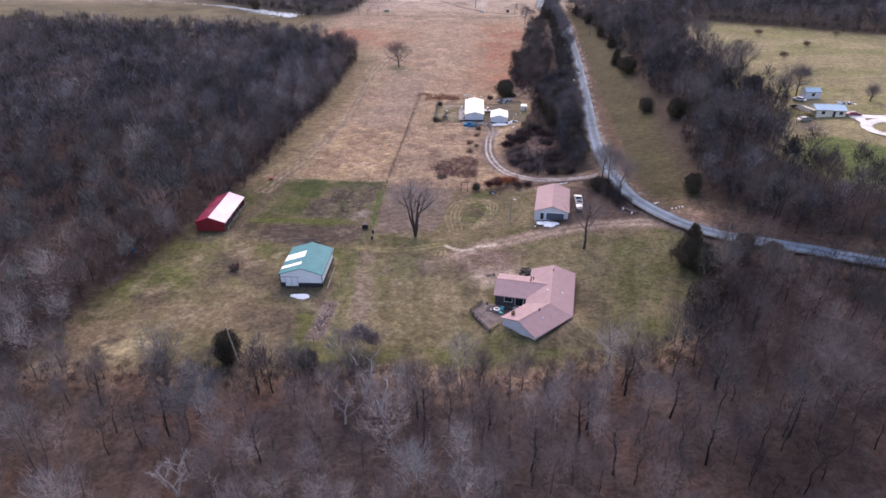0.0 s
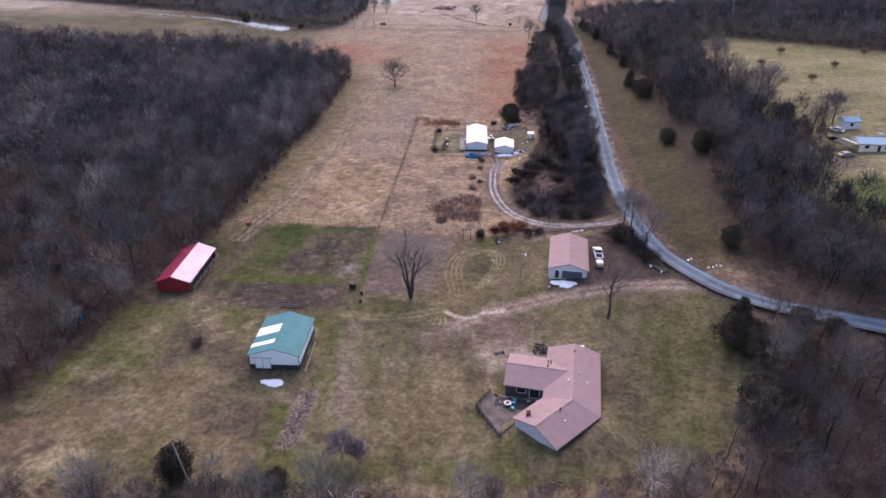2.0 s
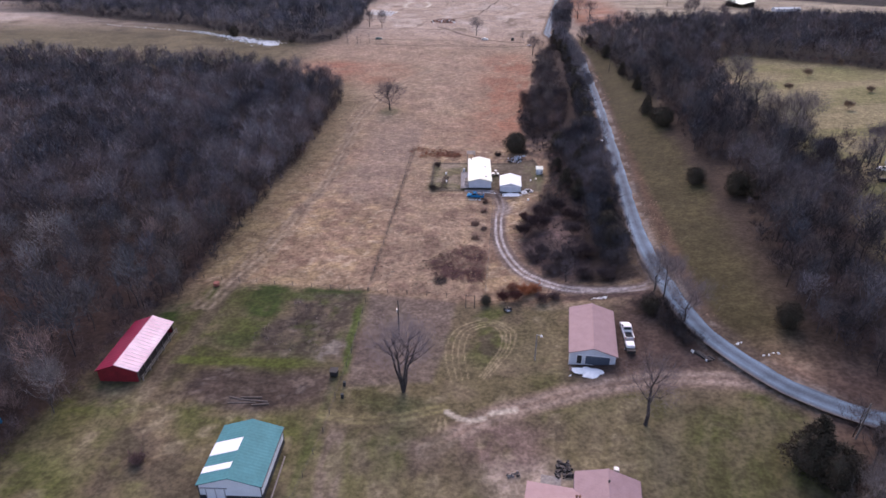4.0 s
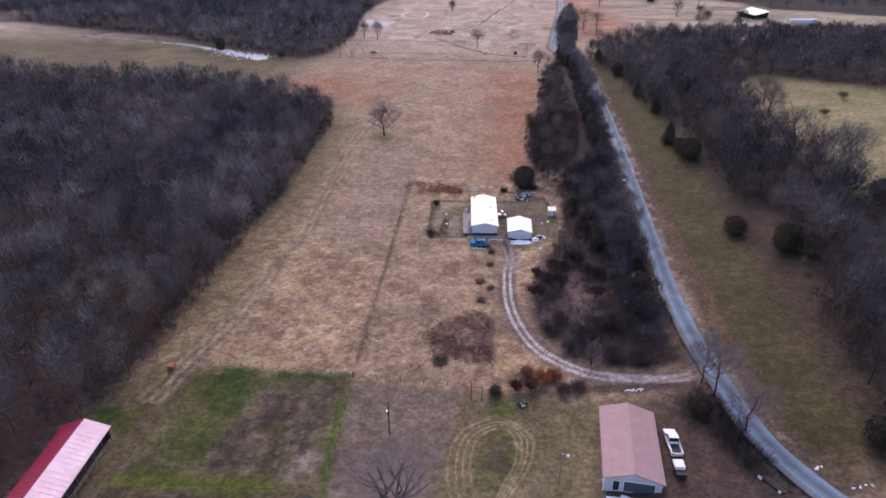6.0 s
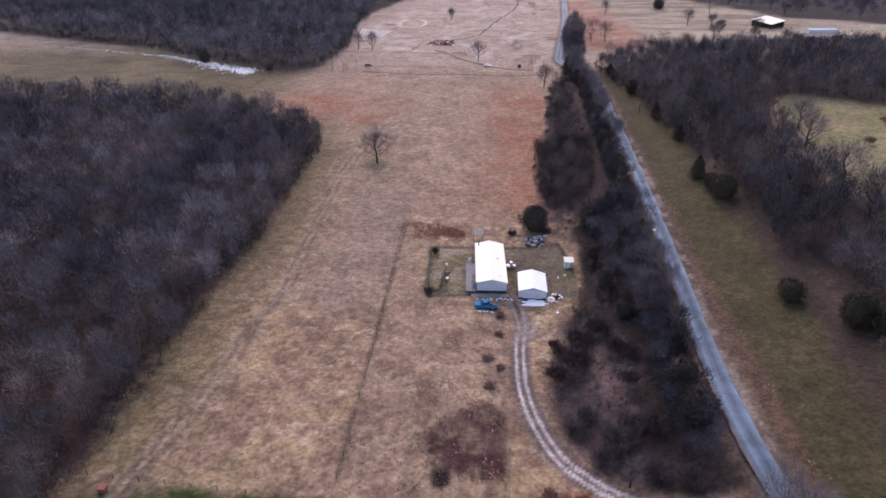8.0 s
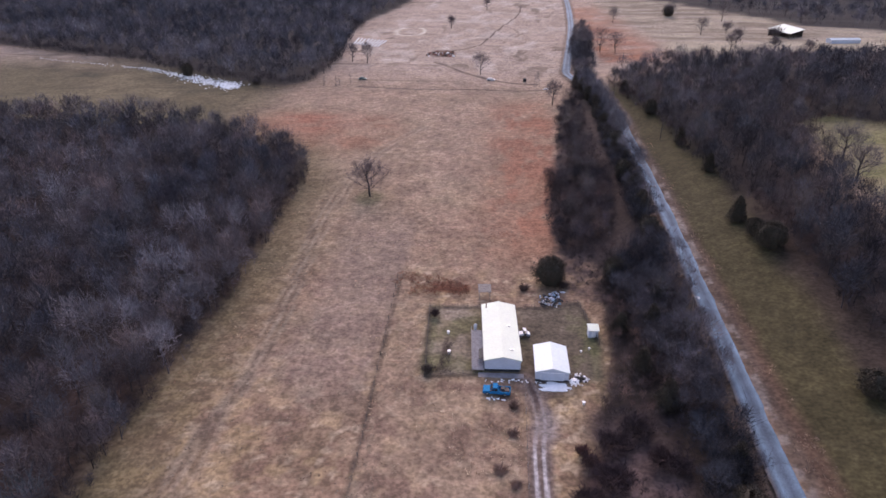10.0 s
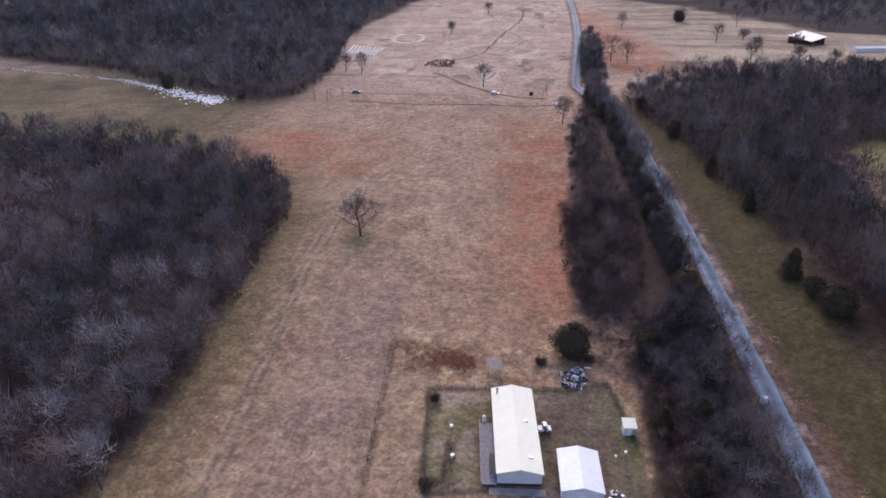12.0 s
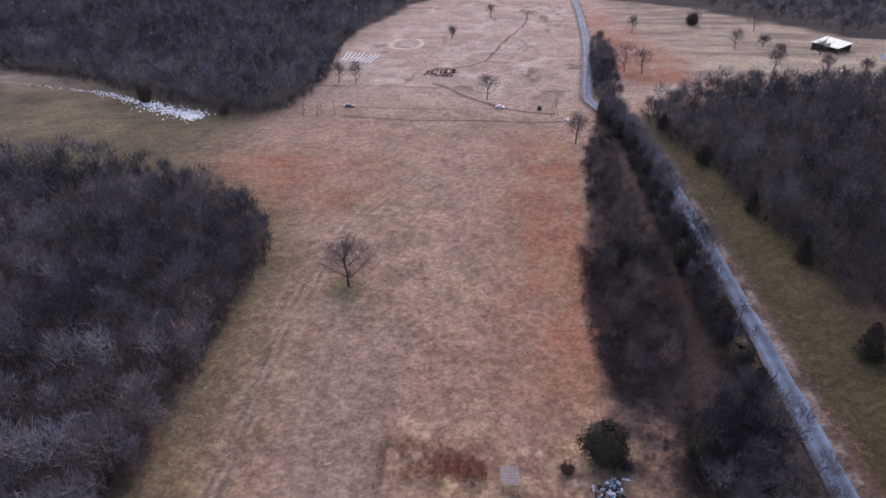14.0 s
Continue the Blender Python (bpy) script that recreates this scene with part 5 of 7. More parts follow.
cart = thing("utility_cart", -7.5, 262.5, 10, label="white and black utility cart beside the mobile home", category="cart")
part("bed", Shape().box(-1.4, 0.0, -0.65, 0.65, 0.55, 0.95), WHITE, cart)
part("hood", Shape().side([(0.5, 0.4), (1.4, 0.4), (1.4, 0.75), (0.6, 0.95)], -0.6, 0.6), WHITE, cart)
part("seat", Shape().box(-0.1, 0.5, -0.6, 0.6, 0.5, 0.8).box(-0.15, 0.0, -0.6, 0.6, 0.8, 1.2), BLACK, cart)
cage = Shape()
for sg in (-0.6, 0.6):
    cage.rod((-0.1, sg, 0.6), (-0.1, sg, 1.8), 0.04).rod((0.6, sg, 0.9), (0.4, sg, 1.8), 0.04).rod((-0.1, sg, 1.8), (0.4, sg, 1.8), 0.04)
part("roll_cage", cage, BLACK, cart)
part("canopy", Shape().box(-0.2, 0.5, -0.62, 0.62, 1.8, 1.85), WHITE, cart)
for wx in (-0.9, 1.0):
    for sg in (-1, 1):
        wheel(cart, wx, sg * 0.62, 0.3, 0.22)

mower = thing("lawn_tractor", -2.7, 176.5, 30, label="dark lawn tractor standing on the grass edge", category="lawn tractor")
part("hood", Shape().side([(0.1, 0.35), (1.0, 0.35), (1.0, 0.7), (0.1, 0.8)], -0.3, 0.3), BLACK, mower)
part("deck", Shape().box(-0.4, 0.5, -0.55, 0.55, 0.15, 0.35), WHITE, mower)
part("seat", Shape().box(-0.6, -0.15, -0.25, 0.25, 0.55, 0.65).box(-0.65, -0.55, -0.25, 0.25, 0.65, 1.0), BLACK, mower)
part("steering_wheel", Shape().rod((0.05, 0, 0.8), (-0.05, 0, 1.0), 0.03).rod((-0.04, 0, 1.0), (-0.08, 0, 1.03), 0.2, n=10), BLACK, mower)
for wx, r in ((-0.5, 0.28), (0.75, 0.2)):
    for sg in (-1, 1):
        wheel(mower, wx, sg * 0.4, r, 0.2)


# ---- fences ----
def wire_fence(name, pts, label, gap=4.0, height=1.25, wires=(0.4, 0.8, 1.15), post=DARKWOOD, r=0.07, wire=DARKWOOD):
    """Posts and wires along a line on the ground."""
    x0, y0 = pts[0]
    ob = thing(name, x0, y0, label=label, category="fence")
    z0 = lie(x0, y0)
    one = Shape().rod((0, 0, -0.4), (0, 0, height), r, r * 0.9, n=5).mesh("post", post)
    for (ax, ay), (bx, by) in zip(pts, pts[1:]):
        n = max(1, round(math.hypot(bx - ax, by - ay) / gap))
        for i in range(n + 1):
            if i == n and (bx, by) != tuple(pts[-1]):
                continue
            x, y = ax + (bx - ax) * i / n, ay + (by - ay) * i / n
            p = new("post", one)
            p.parent = ob
            p.matrix_local = pose(x - x0, y - y0, lie(x, y) - z0, random.uniform(-4, 4), random.uniform(-4, 4), random.uniform(0, 90))
    for h in wires:
        s = Shape()
        for (ax, ay), (bx, by) in zip(pts, pts[1:]):
            n = max(1, round(math.hypot(bx - ax, by - ay) / gap))
            q = [(ax + (bx - ax) * i / n, ay + (by - ay) * i / n) for i in range(n + 1)]
            for (px, py), (qx, qy) in zip(q, q[1:]):
                s.rod((px - x0, py - y0, lie(px, py) - z0 + h), (qx - x0, qy - y0, lie(qx, qy) - z0 + h), 0.012, n=3)
        part("wire", s, wire, ob)
    return ob


wire_fence("field_fence", [(-36.3, 182), (-37.4, 228), (-40.0, 286)], "old wire fence with wooden posts across the dry field", 5.0)
wire_fence("field_fence", [(-8.0, 181), (-7.8, 205), (-7.6, 246)], "wire fence with pale posts beside the gravel drive", 4.5, post=WOOD)
wire_fence("field_fence", [(-78, 184), (-55, 182.8), (-36, 182), (-12.5, 181)], "wire fence between lawn and dry field", 4.5)
wire_fence("field_fence", [(-36.2, 99), (-36.0, 115), (-34.6, 135), (-34.8, 158), (-36, 182)], "wire fence with leaning posts across the yard", 4.5)
wire_fence("yard_fence", [(-17.7, 247.6), (-28.2, 246), (-30, 272.7), (-2.3, 274.2), (5.8, 275.8), (8.8, 258.6)], "dark wire mesh fence round the mobile home yard", 2.4, 1.3, (0.15, 0.3, 0.45, 0.6, 0.75, 0.9, 1.05, 1.25), r=0.05)
wire_fence("pasture_fence", [(-112, 486), (-58, 485), (8, 486)], "far wire fence across the dry field", 7.0, r=0.09)


# ---- poles ----
def utility_pole(x, y, height, label, lean=(0, 0), box=True, arm=False, tone=WOOD, cross=0.0):
    ob = thing("utility_pole", x, y, label=label, category="utility pole")
    top = (lean[0], lean[1], height)
    part("pole", Shape().rod((0, 0, -0.6), top, 0.16, 0.11, 8), tone, ob)
    if box:
        part("meter_box", Shape().box(-0.32, -0.12, -0.25, 0.25, height * 0.62, height * 0.62 + 0.7), STEEL, ob, "grey meter box")
    if arm:
        a = part("lamp_arm", Shape().rod(top, (top[0] + 0.9, top[1] - 0.3, height + 0.15), 0.05), STEEL, ob)
        part("lamp_head", Shape().rod((top[0] + 0.9, top[1] - 0.3, height + 0.2), (top[0] + 0.9, top[1] - 0.3, height - 0.1), 0.12, 0.28, 10), WHITE, a)
    if cross:
        bar = part("crossarm", Shape().box(top[0] - cross, top[0] + cross, top[1] - 0.2, top[1] - 0.08, height - 0.5, height - 0.36), tone, ob)
        for k in (-0.92, -0.4, 0.4, 0.92):
            part("insulator", Shape().rod((top[0] + k * cross, top[1] - 0.14, height - 0.36), (top[0] + k * cross, top[1] - 0.14, height - 0.14), 0.07, 0.05, 8), WHITE, bar)
    return ob


utility_pole(-26.3, 167.1, 7.5, "dark wooden utility pole with a meter box", tone=DARKWOOD)
utility_pole(2.9, 158.4, 6.2, "wooden yard light pole with a white lamp", box=False, arm=True)
utility_pole(-48.0, 90.2, 9.0, "pale leaning utility pole by a cedar", (-1.5, 0.4), box=False)
utility_pole(52.5, 135.5, 7.0, "wooden utility pole beside the lane", (0.4, 0.3), box=False)
utility_pole(27.3, 309.8, 13.7, "tall dark utility pole with a crossarm beside the lane", box=False, cross=1.3, tone=DARKWOOD)
utility_pole(25.9, 256.9, 10.9, "dark utility pole with a white lamp head by the lane", box=False, arm=True, tone=DARKWOOD)
utility_pole(46.0, 381, 8.0, "dark wooden utility pole on the verge", (0.3, 0.3), box=False, tone=DARKWOOD)

# ---- garden and yard clutter ----
arch = thing("garden_arch", -11.3, 177.3, label="tall dark post arch at the field gate", category="gate")
for x in (-1.0, 1.0):
    part("post", Shape().rod((x, 0, -0.4), (x, 0.1, 3.6), 0.1, 0.08), DARKWOOD, arch)
part("crossbar", Shape().rod((-1.1, 0.1, 3.2), (1.1, 0.1, 3.25), 0.06), DARKWOOD, arch)

pergola = thing("pergola", -16.9, 279.0, 4, label="grey slatted pergola on four posts", category="pergola")
for x in (-1.3, 1.3):
    for y in (-1.7, 1.7):
        part("post", Shape().box(x - 0.07, x + 0.07, y - 0.07, y + 0.07, -0.4, 2.2), WOOD, pergola)
    part("beam", Shape().box(x - 0.06, x + 0.06, -2.0, 2.0, 2.2, 2.36), WOOD, pergola)
for i in range(12):
    part("slat", Shape().box(-1.6, 1.6, -1.95 + i * 0.34, -1.72 + i * 0.34, 2.36, 2.44), WOOD, pergola)


def lump(r, cx, cy, rx, ry, h, n=26, rings=5):
    """A low uneven mound."""
    s = Shape()
    jag = [(0.75 if n < 40 else 0.55) + (0.45 if n < 40 else 0.85) * r.random() for _ in range(n)]
    for _ in range(1):
        jag = [(jag[i - 1] + jag[i] * 2 + jag[(i + 1) % n]) / 4 for i in range(n)]
    pts, faces = [], []
    for k in range(rings):
        f = 1 - k / rings
        for i in range(n):
            a = 2 * math.pi * i / n
            pts.append((cx + math.cos(a) * rx * jag[i] * f, cy + math.sin(a) * ry * jag[i] * f, -0.12 + (h + 0.12) * (1 - f**2.5) + r.random() * 0.04 * (k > 0)))
    pts.append((cx, cy, h))
    for k in range(rings - 1):
        for i in range(n):
            j = (i + 1) % n
            faces.append((k * n + i, k * n + j, (k + 1) * n + j, (k + 1) * n + i))
    for i in range(n):
        faces.append(((rings - 1) * n + i, (rings - 1) * n + (i + 1) % n, len(pts) - 1))
    return s.add(pts, faces)


rng = random.Random(7)
for x, y, rx, ry, hh, lab in ((13.9, 153.95, 3.9, 1.85, 0.4, "melting heap of snow slid off the garage roof"), (-44.1, 115.6, 2.6, 1.15, 0.3, "melting snow heap before the teal barn"), (-1.3, 244.7, 3.9, 1.7, 0.4, "melting snow heap before the white shed"), (2.3, 246.5, 1.3, 1.0, 0.45, "melting snow heap before the white shed")):
    solid("snow_heap", lump(rng, 0, 0, rx, ry, hh, 40, 5), SNOW, x, y, rng.uniform(-5, 5), label=lab, category="snow heap")
small = Shape()
for x, y, w, n in ((-13.4, 240.6, 1.8, 14), (-9.5, 246.4, 3.0, 16), (18.0, 179.6, 1.8, 16), (-1.8, 244.2, 3.4, 30), (2.8, 245.4, 1.3, 14), (-13.2, 245.8, 3.0, 10), (-5.0, 246.0, 0.6, 5), (3.2, 248.6, 0.7, 6), (12.0, 153.2, 3.0, 8), (41.6, 159.2, 0.9, 5), (46.2, 155.4, 1.4, 6)):
    for _ in range(n):
        px, py = x + rng.uniform(-w, w), y + rng.uniform(-0.4, 0.4)
        q = lump(rng, px, py, rng.uniform(0.12, 0.4), rng.uniform(0.1, 0.28), 0.14, 8, 3)
        z = lie(px, py)
        small.add([(a, b, c + z) for a, b, c in q.v], q.f)
tagged(new("snow_scraps", small.mesh("snow_scraps", SNOW)), "scattered small scraps of old snow", "snow", kind="stuff")
strip = Shape()
for k in range(960):
    t = rng.random() ** 1.6
    px, py = -161 - 70 * t + rng.gauss(0, 2.5), 480.5 + 36 * t + rng.gauss(0, 3.4 if t < 0.5 else 1.6)
    if k > 870:
        t = rng.random()
        px, py = -231 - 83 * t, 516 + 19 * t + rng.gauss(0, 1.2)
    s = (1 - 0.55 * t) * (0.72 if k <= 870 else 0.6)
    z = lie(px, py)
    q = lump(rng, px, py, rng.uniform(0.3, 1.25) * s, rng.uniform(0.3, 1.2) * s, 0.22, 7, 2)
    strip.add([(a, b, c + z) for a, b, c in q.v], q.f)
tagged(new("snow_strip", strip.mesh("snow_strip", SNOW)), "broken strip of old snow along the far wood", "snow", kind="stuff")


def scrap(name, x, y, w, d, n, mats, label, seed, size=0.5, kind="thing"):
    """A heap of odd pieces: boards, boxes, bags and tyres."""
    r = random.Random(seed)
    ob = thing(name, x, y, label=label, category="scrap heap")
    for i in range(n):
        px, py = r.uniform(-w, w), r.uniform(-d, d)
        pz = lie(x + px, y + py) - lie(x, y)
        a, b, c = (r.uniform(0.3, 1.0) * size for _ in range(3))
        if r.random() < 0.25:
            a *= 2.5
            b *= 0.3
        turn = pose(px, py, pz + r.uniform(0, 0.2), r.uniform(-15, 15), r.uniform(-15, 15), r.uniform(0, 180))
        part("scrap_piece", Shape().add([turn @ Vector(q) for q in ((-a, -b, -0.1), (a, -b, -0.1), (a, b, -0.1), (-a, b, -0.1), (-a * 0.7, -b * 0.9, c), (a * 0.8, -b * 0.8, c), (a * 0.75, b * 0.85, c * 0.8), (-a * 0.8, b * 0.75, c * 0.9))],
                                        [(3, 2, 1, 0), (4, 5, 6, 7), (0, 1, 5, 4), (1, 2, 6, 5), (2, 3, 7, 6), (3, 0, 4, 7)]), mats[i % len(mats)], ob)
    return ob


scrap("scrap_heap", -0.6, 277.6, 2.5, 2.9, 84, [WHITE, BLACK, DARK, SIDING, DARK, BLUEROOF, BLACK], "heap of white and dark household scrap behind the fence", 3, 0.4)
scrap("scrap_heap", 1.2, 281.0, 1.8, 1.0, 16, [WHITE, WOOD], "pale branches and scrap beside the heap", 4, 0.35)
scrap_heap = thing("scrap_heap", 34.1, 156.3, -55, label="long black boards and white slats lying by the lane", category="scrap heap")
for k, (a, b, w, m) in enumerate(((-2.0, 1.9, 0.0, BLACK), (-1.4, 2.1, 0.5, DARKWOOD), (-2.1, -1.5, -0.3, WHITE), (1.3, 1.7, -0.35, WHITE), (1.0, 2.2, 0.95, BLACK))):
    part("board", Shape().box(a, b, w - (0.05 if m is WHITE else 0.22), w + (0.05 if m is WHITE else 0.24), -0.35, 0.3 + 0.05 * k), m, scrap_heap)
scrap("woodpile", -36.5, 107.0, 1.6, 6.9, 300, [mat("split_logs", (0.42, 0.32, 0.265), 0.9, vary=0.4), mat("pale_chips", (0.52, 0.42, 0.36), 0.9, vary=0.3), mat("bark_bits", (0.31, 0.225, 0.19), 0.9, vary=0.3)], "long low pile of split firewood on the lawn", 6, 0.16)
scrap("farm_machinery", -55.0, 572, 9.0, 10.0, 80, [RUST, DARKWOOD, BLACK, WHITE, RUST, ORANGE], "old rusty farm machinery on the far field", 8, 0.8)
scrap("scrap_heap", 122.5, 238.0, 2.4, 1.8, 22, [BLACK, WHITE, STEEL], "dark and white scrap beyond the east house", 9, 0.5)
planks = thing("plank_pile", -50.5, 141.5, 3, label="dark old planks lying in the dug plot", category="planks")
for k, (px, py, half, turn) in enumerate(((-1.2, -0.4, 2.6, 4), (0.6, 0.3, 2.9, -3), (2.4, -0.7, 1.6, 10), (-2.6, 0.8, 1.4, -12), (0.2, 1.1, 2.0, 2))):
    part("plank", Shape().box(-half, half, -0.16, 0.16, -0.1, 0.14 + 0.02 * k, pose(px, py, 0, 0, 0, turn)), DARKWOOD, planks)
scrap("scrap_heap", 10.3, 484.5, 1.6, 1.2, 12, [WHITE, STEEL], "white scrap at the far field corner", 12, 0.6)
scrap("scrap_heap", 3.3, 246.9, 1.7, 1.1, 34, [DARK, BLACK, WHITE, BLACK], "dark bags and snow beside the shed", 13, 0.35)
pickup("grey_car", -93.3, 501, 8, plain("grey_green_car_paint", (0.10, 0.17, 0.16), 0.4), "grey-green car standing on the far field", 4.6, bed=False)
pickup("grey_car", -20.3, 505, -10, WHITE, "white car on the far field", 4.4, bed=False)

hay = thing("black_bale", -1.5, 503.5, label="black wrapped bale on the far field", category="bale")
part("bale", Shape().rod((-0.9, 0, 0.9), (0.9, 0, 0.9), 1.0, n=14), BLACK, hay)
for i in range(9):
    f = i / 8
    ax, ay = -120.5 + 18.7 * f, 600.0 - 8.0 * f
    bx, by = -122.5 + 22.6 * f, 630.0 - 8.0 * f
    ob = thing("row_tunnel", (ax + bx) / 2, (ay + by) / 2, -math.degrees(math.atan2(bx - ax, by - ay)), label="long low pale row tunnel on the far slope", category="row tunnel", group="row tunnels on the far slope")
    half = math.hypot(bx - ax, by - ay) / 2 - 0.6 * (i % 3)
    cover_shape, ends = Shape(), np.linspace(-half, half, 9)
    for y0, y1 in zip(ends, ends[1:]):
        za, zb = (lie(*(ob.matrix_world @ Vector((0, q, 0))).xy) - ob.matrix_world.translation.z for q in (y0, y1))
        prof = [(math.cos(a) * 0.5, math.sin(a) * 0.7 - 0.1) for a in np.linspace(0, math.pi, 7)]
        cover_shape.add([(x, y0, z + za) for x, z in prof] + [(x, y1, z + zb) for x, z in prof], [(k, k + 1, k + 8, k + 7) for k in range(6)])
    part("cover", cover_shape, mat("dull_row_cover", (0.62, 0.66, 0.66), 0.7, vary=0.4, scale=0.3) if i == 0 else bpy.data.materials["dull_row_cover"], ob)

barrel_places = ((-33.8, 147.7, DARK, "dark plastic barrel by the yard fence"), (-33.4, 144.3, DARK, "dark plastic barrel by the yard fence"), (-92.5, 131.8, BLUEPAINT, "blue plastic barrel at the wood's edge"))
for x, y, m, lab in barrel_places:
    ob = thing("barrel", x, y, label=lab, category="barrel")
    part("drum", Shape().rod((0, 0, 0), (0, 0, 0.9), 0.3, n=14).rod((0, 0, 0.28), (0, 0, 0.33), 0.32, n=14).rod((0, 0, 0.6), (0, 0, 0.65), 0.32, n=14), m, ob)
    part("lid", Shape().rod((0, 0, 0.9), (0, 0, 0.96), 0.31, n=14), m, ob)
feeder = thing("black_feeder", -36.5, 150.5, label="black box feeder at the fence corner", category="feeder")
part("bin", Shape().box(-0.7, 0.7, -0.6, 0.6, 0.2, 1.3), BLACK, feeder)
part("lid", Shape().slab([(-0.8, -0.7, 1.3), (0.8, -0.7, 1.3), (0.8, 0.7, 1.5), (-0.8, 0.7, 1.5)], 0.06), BLACK, feeder)
for x in (-0.6, 0.6):
    part("leg", Shape().box(x - 0.06, x + 0.06, -0.5, 0.5, -0.2, 0.2), DARKWOOD, feeder)
stand = thing("feed_bin", -73.5, 181.0, label="small faded red feed bin at the garden corner", category="feed bin")
part("bin", Shape().side([(-0.45, 0.15), (0.45, 0.15), (0.6, 1.0), (-0.6, 1.0)], -0.5, 0.5), ORANGE, stand)
part("lid", Shape().slab([(-0.65, -0.55, 1.0), (0.65, -0.55, 1.0), (0.65, 0.55, 1.12), (-0.65, 0.55, 1.12)], 0.05), ORANGE, stand)
for x in (-0.4, 0.4):
    part("skid", Shape().box(x - 0.06, x + 0.06, -0.55, 0.55, -0.15, 0.15), DARKWOOD, stand)
for x, y, r0 in ((-24.6, 262.0, 0.3), (-23.8, 254.5, 0.35), (4.6, 256.2, 0.2), (6.4, 257.0, 0.22), (3.4, 239.5, 0.3)):
    ob = thing("white_bucket", x, y, label="white plastic bucket lying on the grass", category="bucket", group="buckets on the yard grass")
    part("tub", Shape().rod((0, 0, 0), (0, 0, r0 * 2), r0 * 0.8, r0, 12), WHITE, ob)
    part("rim", Shape().rod((0, 0, r0 * 2), (0, 0, r0 * 2 + 0.04), r0 * 1.1, n=12), WHITE, ob)
tank = thing("gas_tank", -18.5, 263.9, label="white upright gas bottle on the deck end", category="gas tank")
part("cylinder", Shape().rod((0, 0, 0.3), (0, 0, 1.5), 0.38, n=12).rod((0, 0, 1.5), (0, 0, 1.75), 0.38, 0.15, n=12), WHITE, tank)
part("foot", Shape().rod((0, 0, 0), (0, 0, 0.3), 0.3, n=12), STEEL, tank)

# patio beside the house
patio = solid("patio", Shape().prism([(-5.2 + 1, 112.2 - 110), (-3.1 + 1, 116.3 - 110), (6.2 + 1, 114.6 - 110), (1.9 + 1, 108.6 - 110), (-1.0 + 1, 105.2 - 110)], -0.4, 0.06), mat("worn_patio", (0.185, 0.15, 0.135), 0.9, vary=0.55, scale=0.45), -1, 110, z=0.75, label="worn grey-brown patio slab in the house court", category="patio")
rail = thing("patio_fence", -1, 110, z=0.75, label="dark weathered rail fence round the patio", category="fence")
ring = [(-2.0, 6.2), (-4.4, 2.0), (0.0, -5.0), (2.6, -1.9)]
for (ax, ay), (bx, by) in zip(ring, ring[1:]):
    d = math.hypot(bx - ax, by - ay)
    n = max(2, round(d / 1.5))
    for i in range(n + 1):
        x, y = ax + (bx - ax) * i / n, ay + (by - ay) * i / n
        part("post", Shape().box(x - 0.06, x + 0.06, y - 0.06, y + 0.06, -0.3, 1.15), DARKWOOD, rail)
    for z in (0.3, 0.65, 1.0):
        part("rail", Shape().rod((ax, ay, z), (bx, by, z), 0.075, n=4), DARK, rail)
table = thing("patio_table", 0.2, 113.0, z=0.81, label="round white-rimmed patio table with dark glass top", category="table")
part("tabletop", Shape().rod((0, 0, 0.7), (0, 0, 0.75), 0.65, n=18), WHITE, table)
part("glass_inlay", Shape().rod((0, 0, 0.75), (0, 0, 0.755), 0.42, n=18), GLASS, table, "dark glass inlay")
part("centre", Shape().rod((0, 0, 0.0), (0, 0, 0.7), 0.06), BLACK, table)
part("foot", Shape().rod((0, 0, 0.0), (0, 0, 0.05), 0.3, n=12), BLACK, table)
for x, y, turn in ((1.3, 113.6, 90), (1.1, 112.2, 60), (1.5, 114.3, 100), (2.0, 109.6, 140), (2.6, 110.2, 150)):
    ch = thing("patio_chair", x, y, turn, z=0.81, label="turquoise plastic garden chair on the patio", category="chair", group="patio chairs")
    part("seat", Shape().box(-0.28, 0.28, -0.28, 0.28, 0.4, 0.45), CYAN if y > 111 else BLUEPAINT, ch)
    part("backrest", Shape().slab([(-0.28, 0.26, 0.45), (0.28, 0.26, 0.45), (0.26, 0.38, 0.95), (-0.26, 0.38, 0.95)], 0.04), CYAN if y > 111 else BLUEPAINT, ch)
    for lx in (-0.25, 0.25):
        for ly in (-0.25, 0.25):
            part("leg", Shape().rod((lx * 1.1, ly * 1.1, 0), (lx, ly, 0.4), 0.03), CYAN if y > 111 else BLUEPAINT, ch)
grill = thing("grill", -1.9, 114.7, z=0.81, label="black kettle grill on the patio", category="grill")
part("bowl", Shape().rod((0, 0, 0.6), (0, 0, 0.85), 0.2, 0.32, 12).rod((0, 0, 0.85), (0, 0, 1.1), 0.32, 0.1, 12), BLACK, grill)
for a in (0, 2.1, 4.2):
    part("leg", Shape().rod((math.cos(a) * 0.3, math.sin(a) * 0.3, 0), (math.cos(a) * 0.15, math.sin(a) * 0.15, 0.65), 0.02), STEEL, grill)
for x, y, r0 in ((-1.0, 113.6, 0.2), (4.0, 114.4, 0.3), (5.6, 114.7, 0.3)):
    ob = thing("flower_pot", x, y, z=0.81, label="pale pot standing on the patio", category="pot", group="patio pots")
    part("tub", Shape().rod((0, 0, 0), (0, 0, r0 * 1.5), r0 * 0.75, r0, 12), WHITE, ob)
    part("soil", Shape().rod((0, 0, r0 * 1.3), (0, 0, r0 * 1.52), r0 * 0.85, n=12), DARKWOOD, ob)
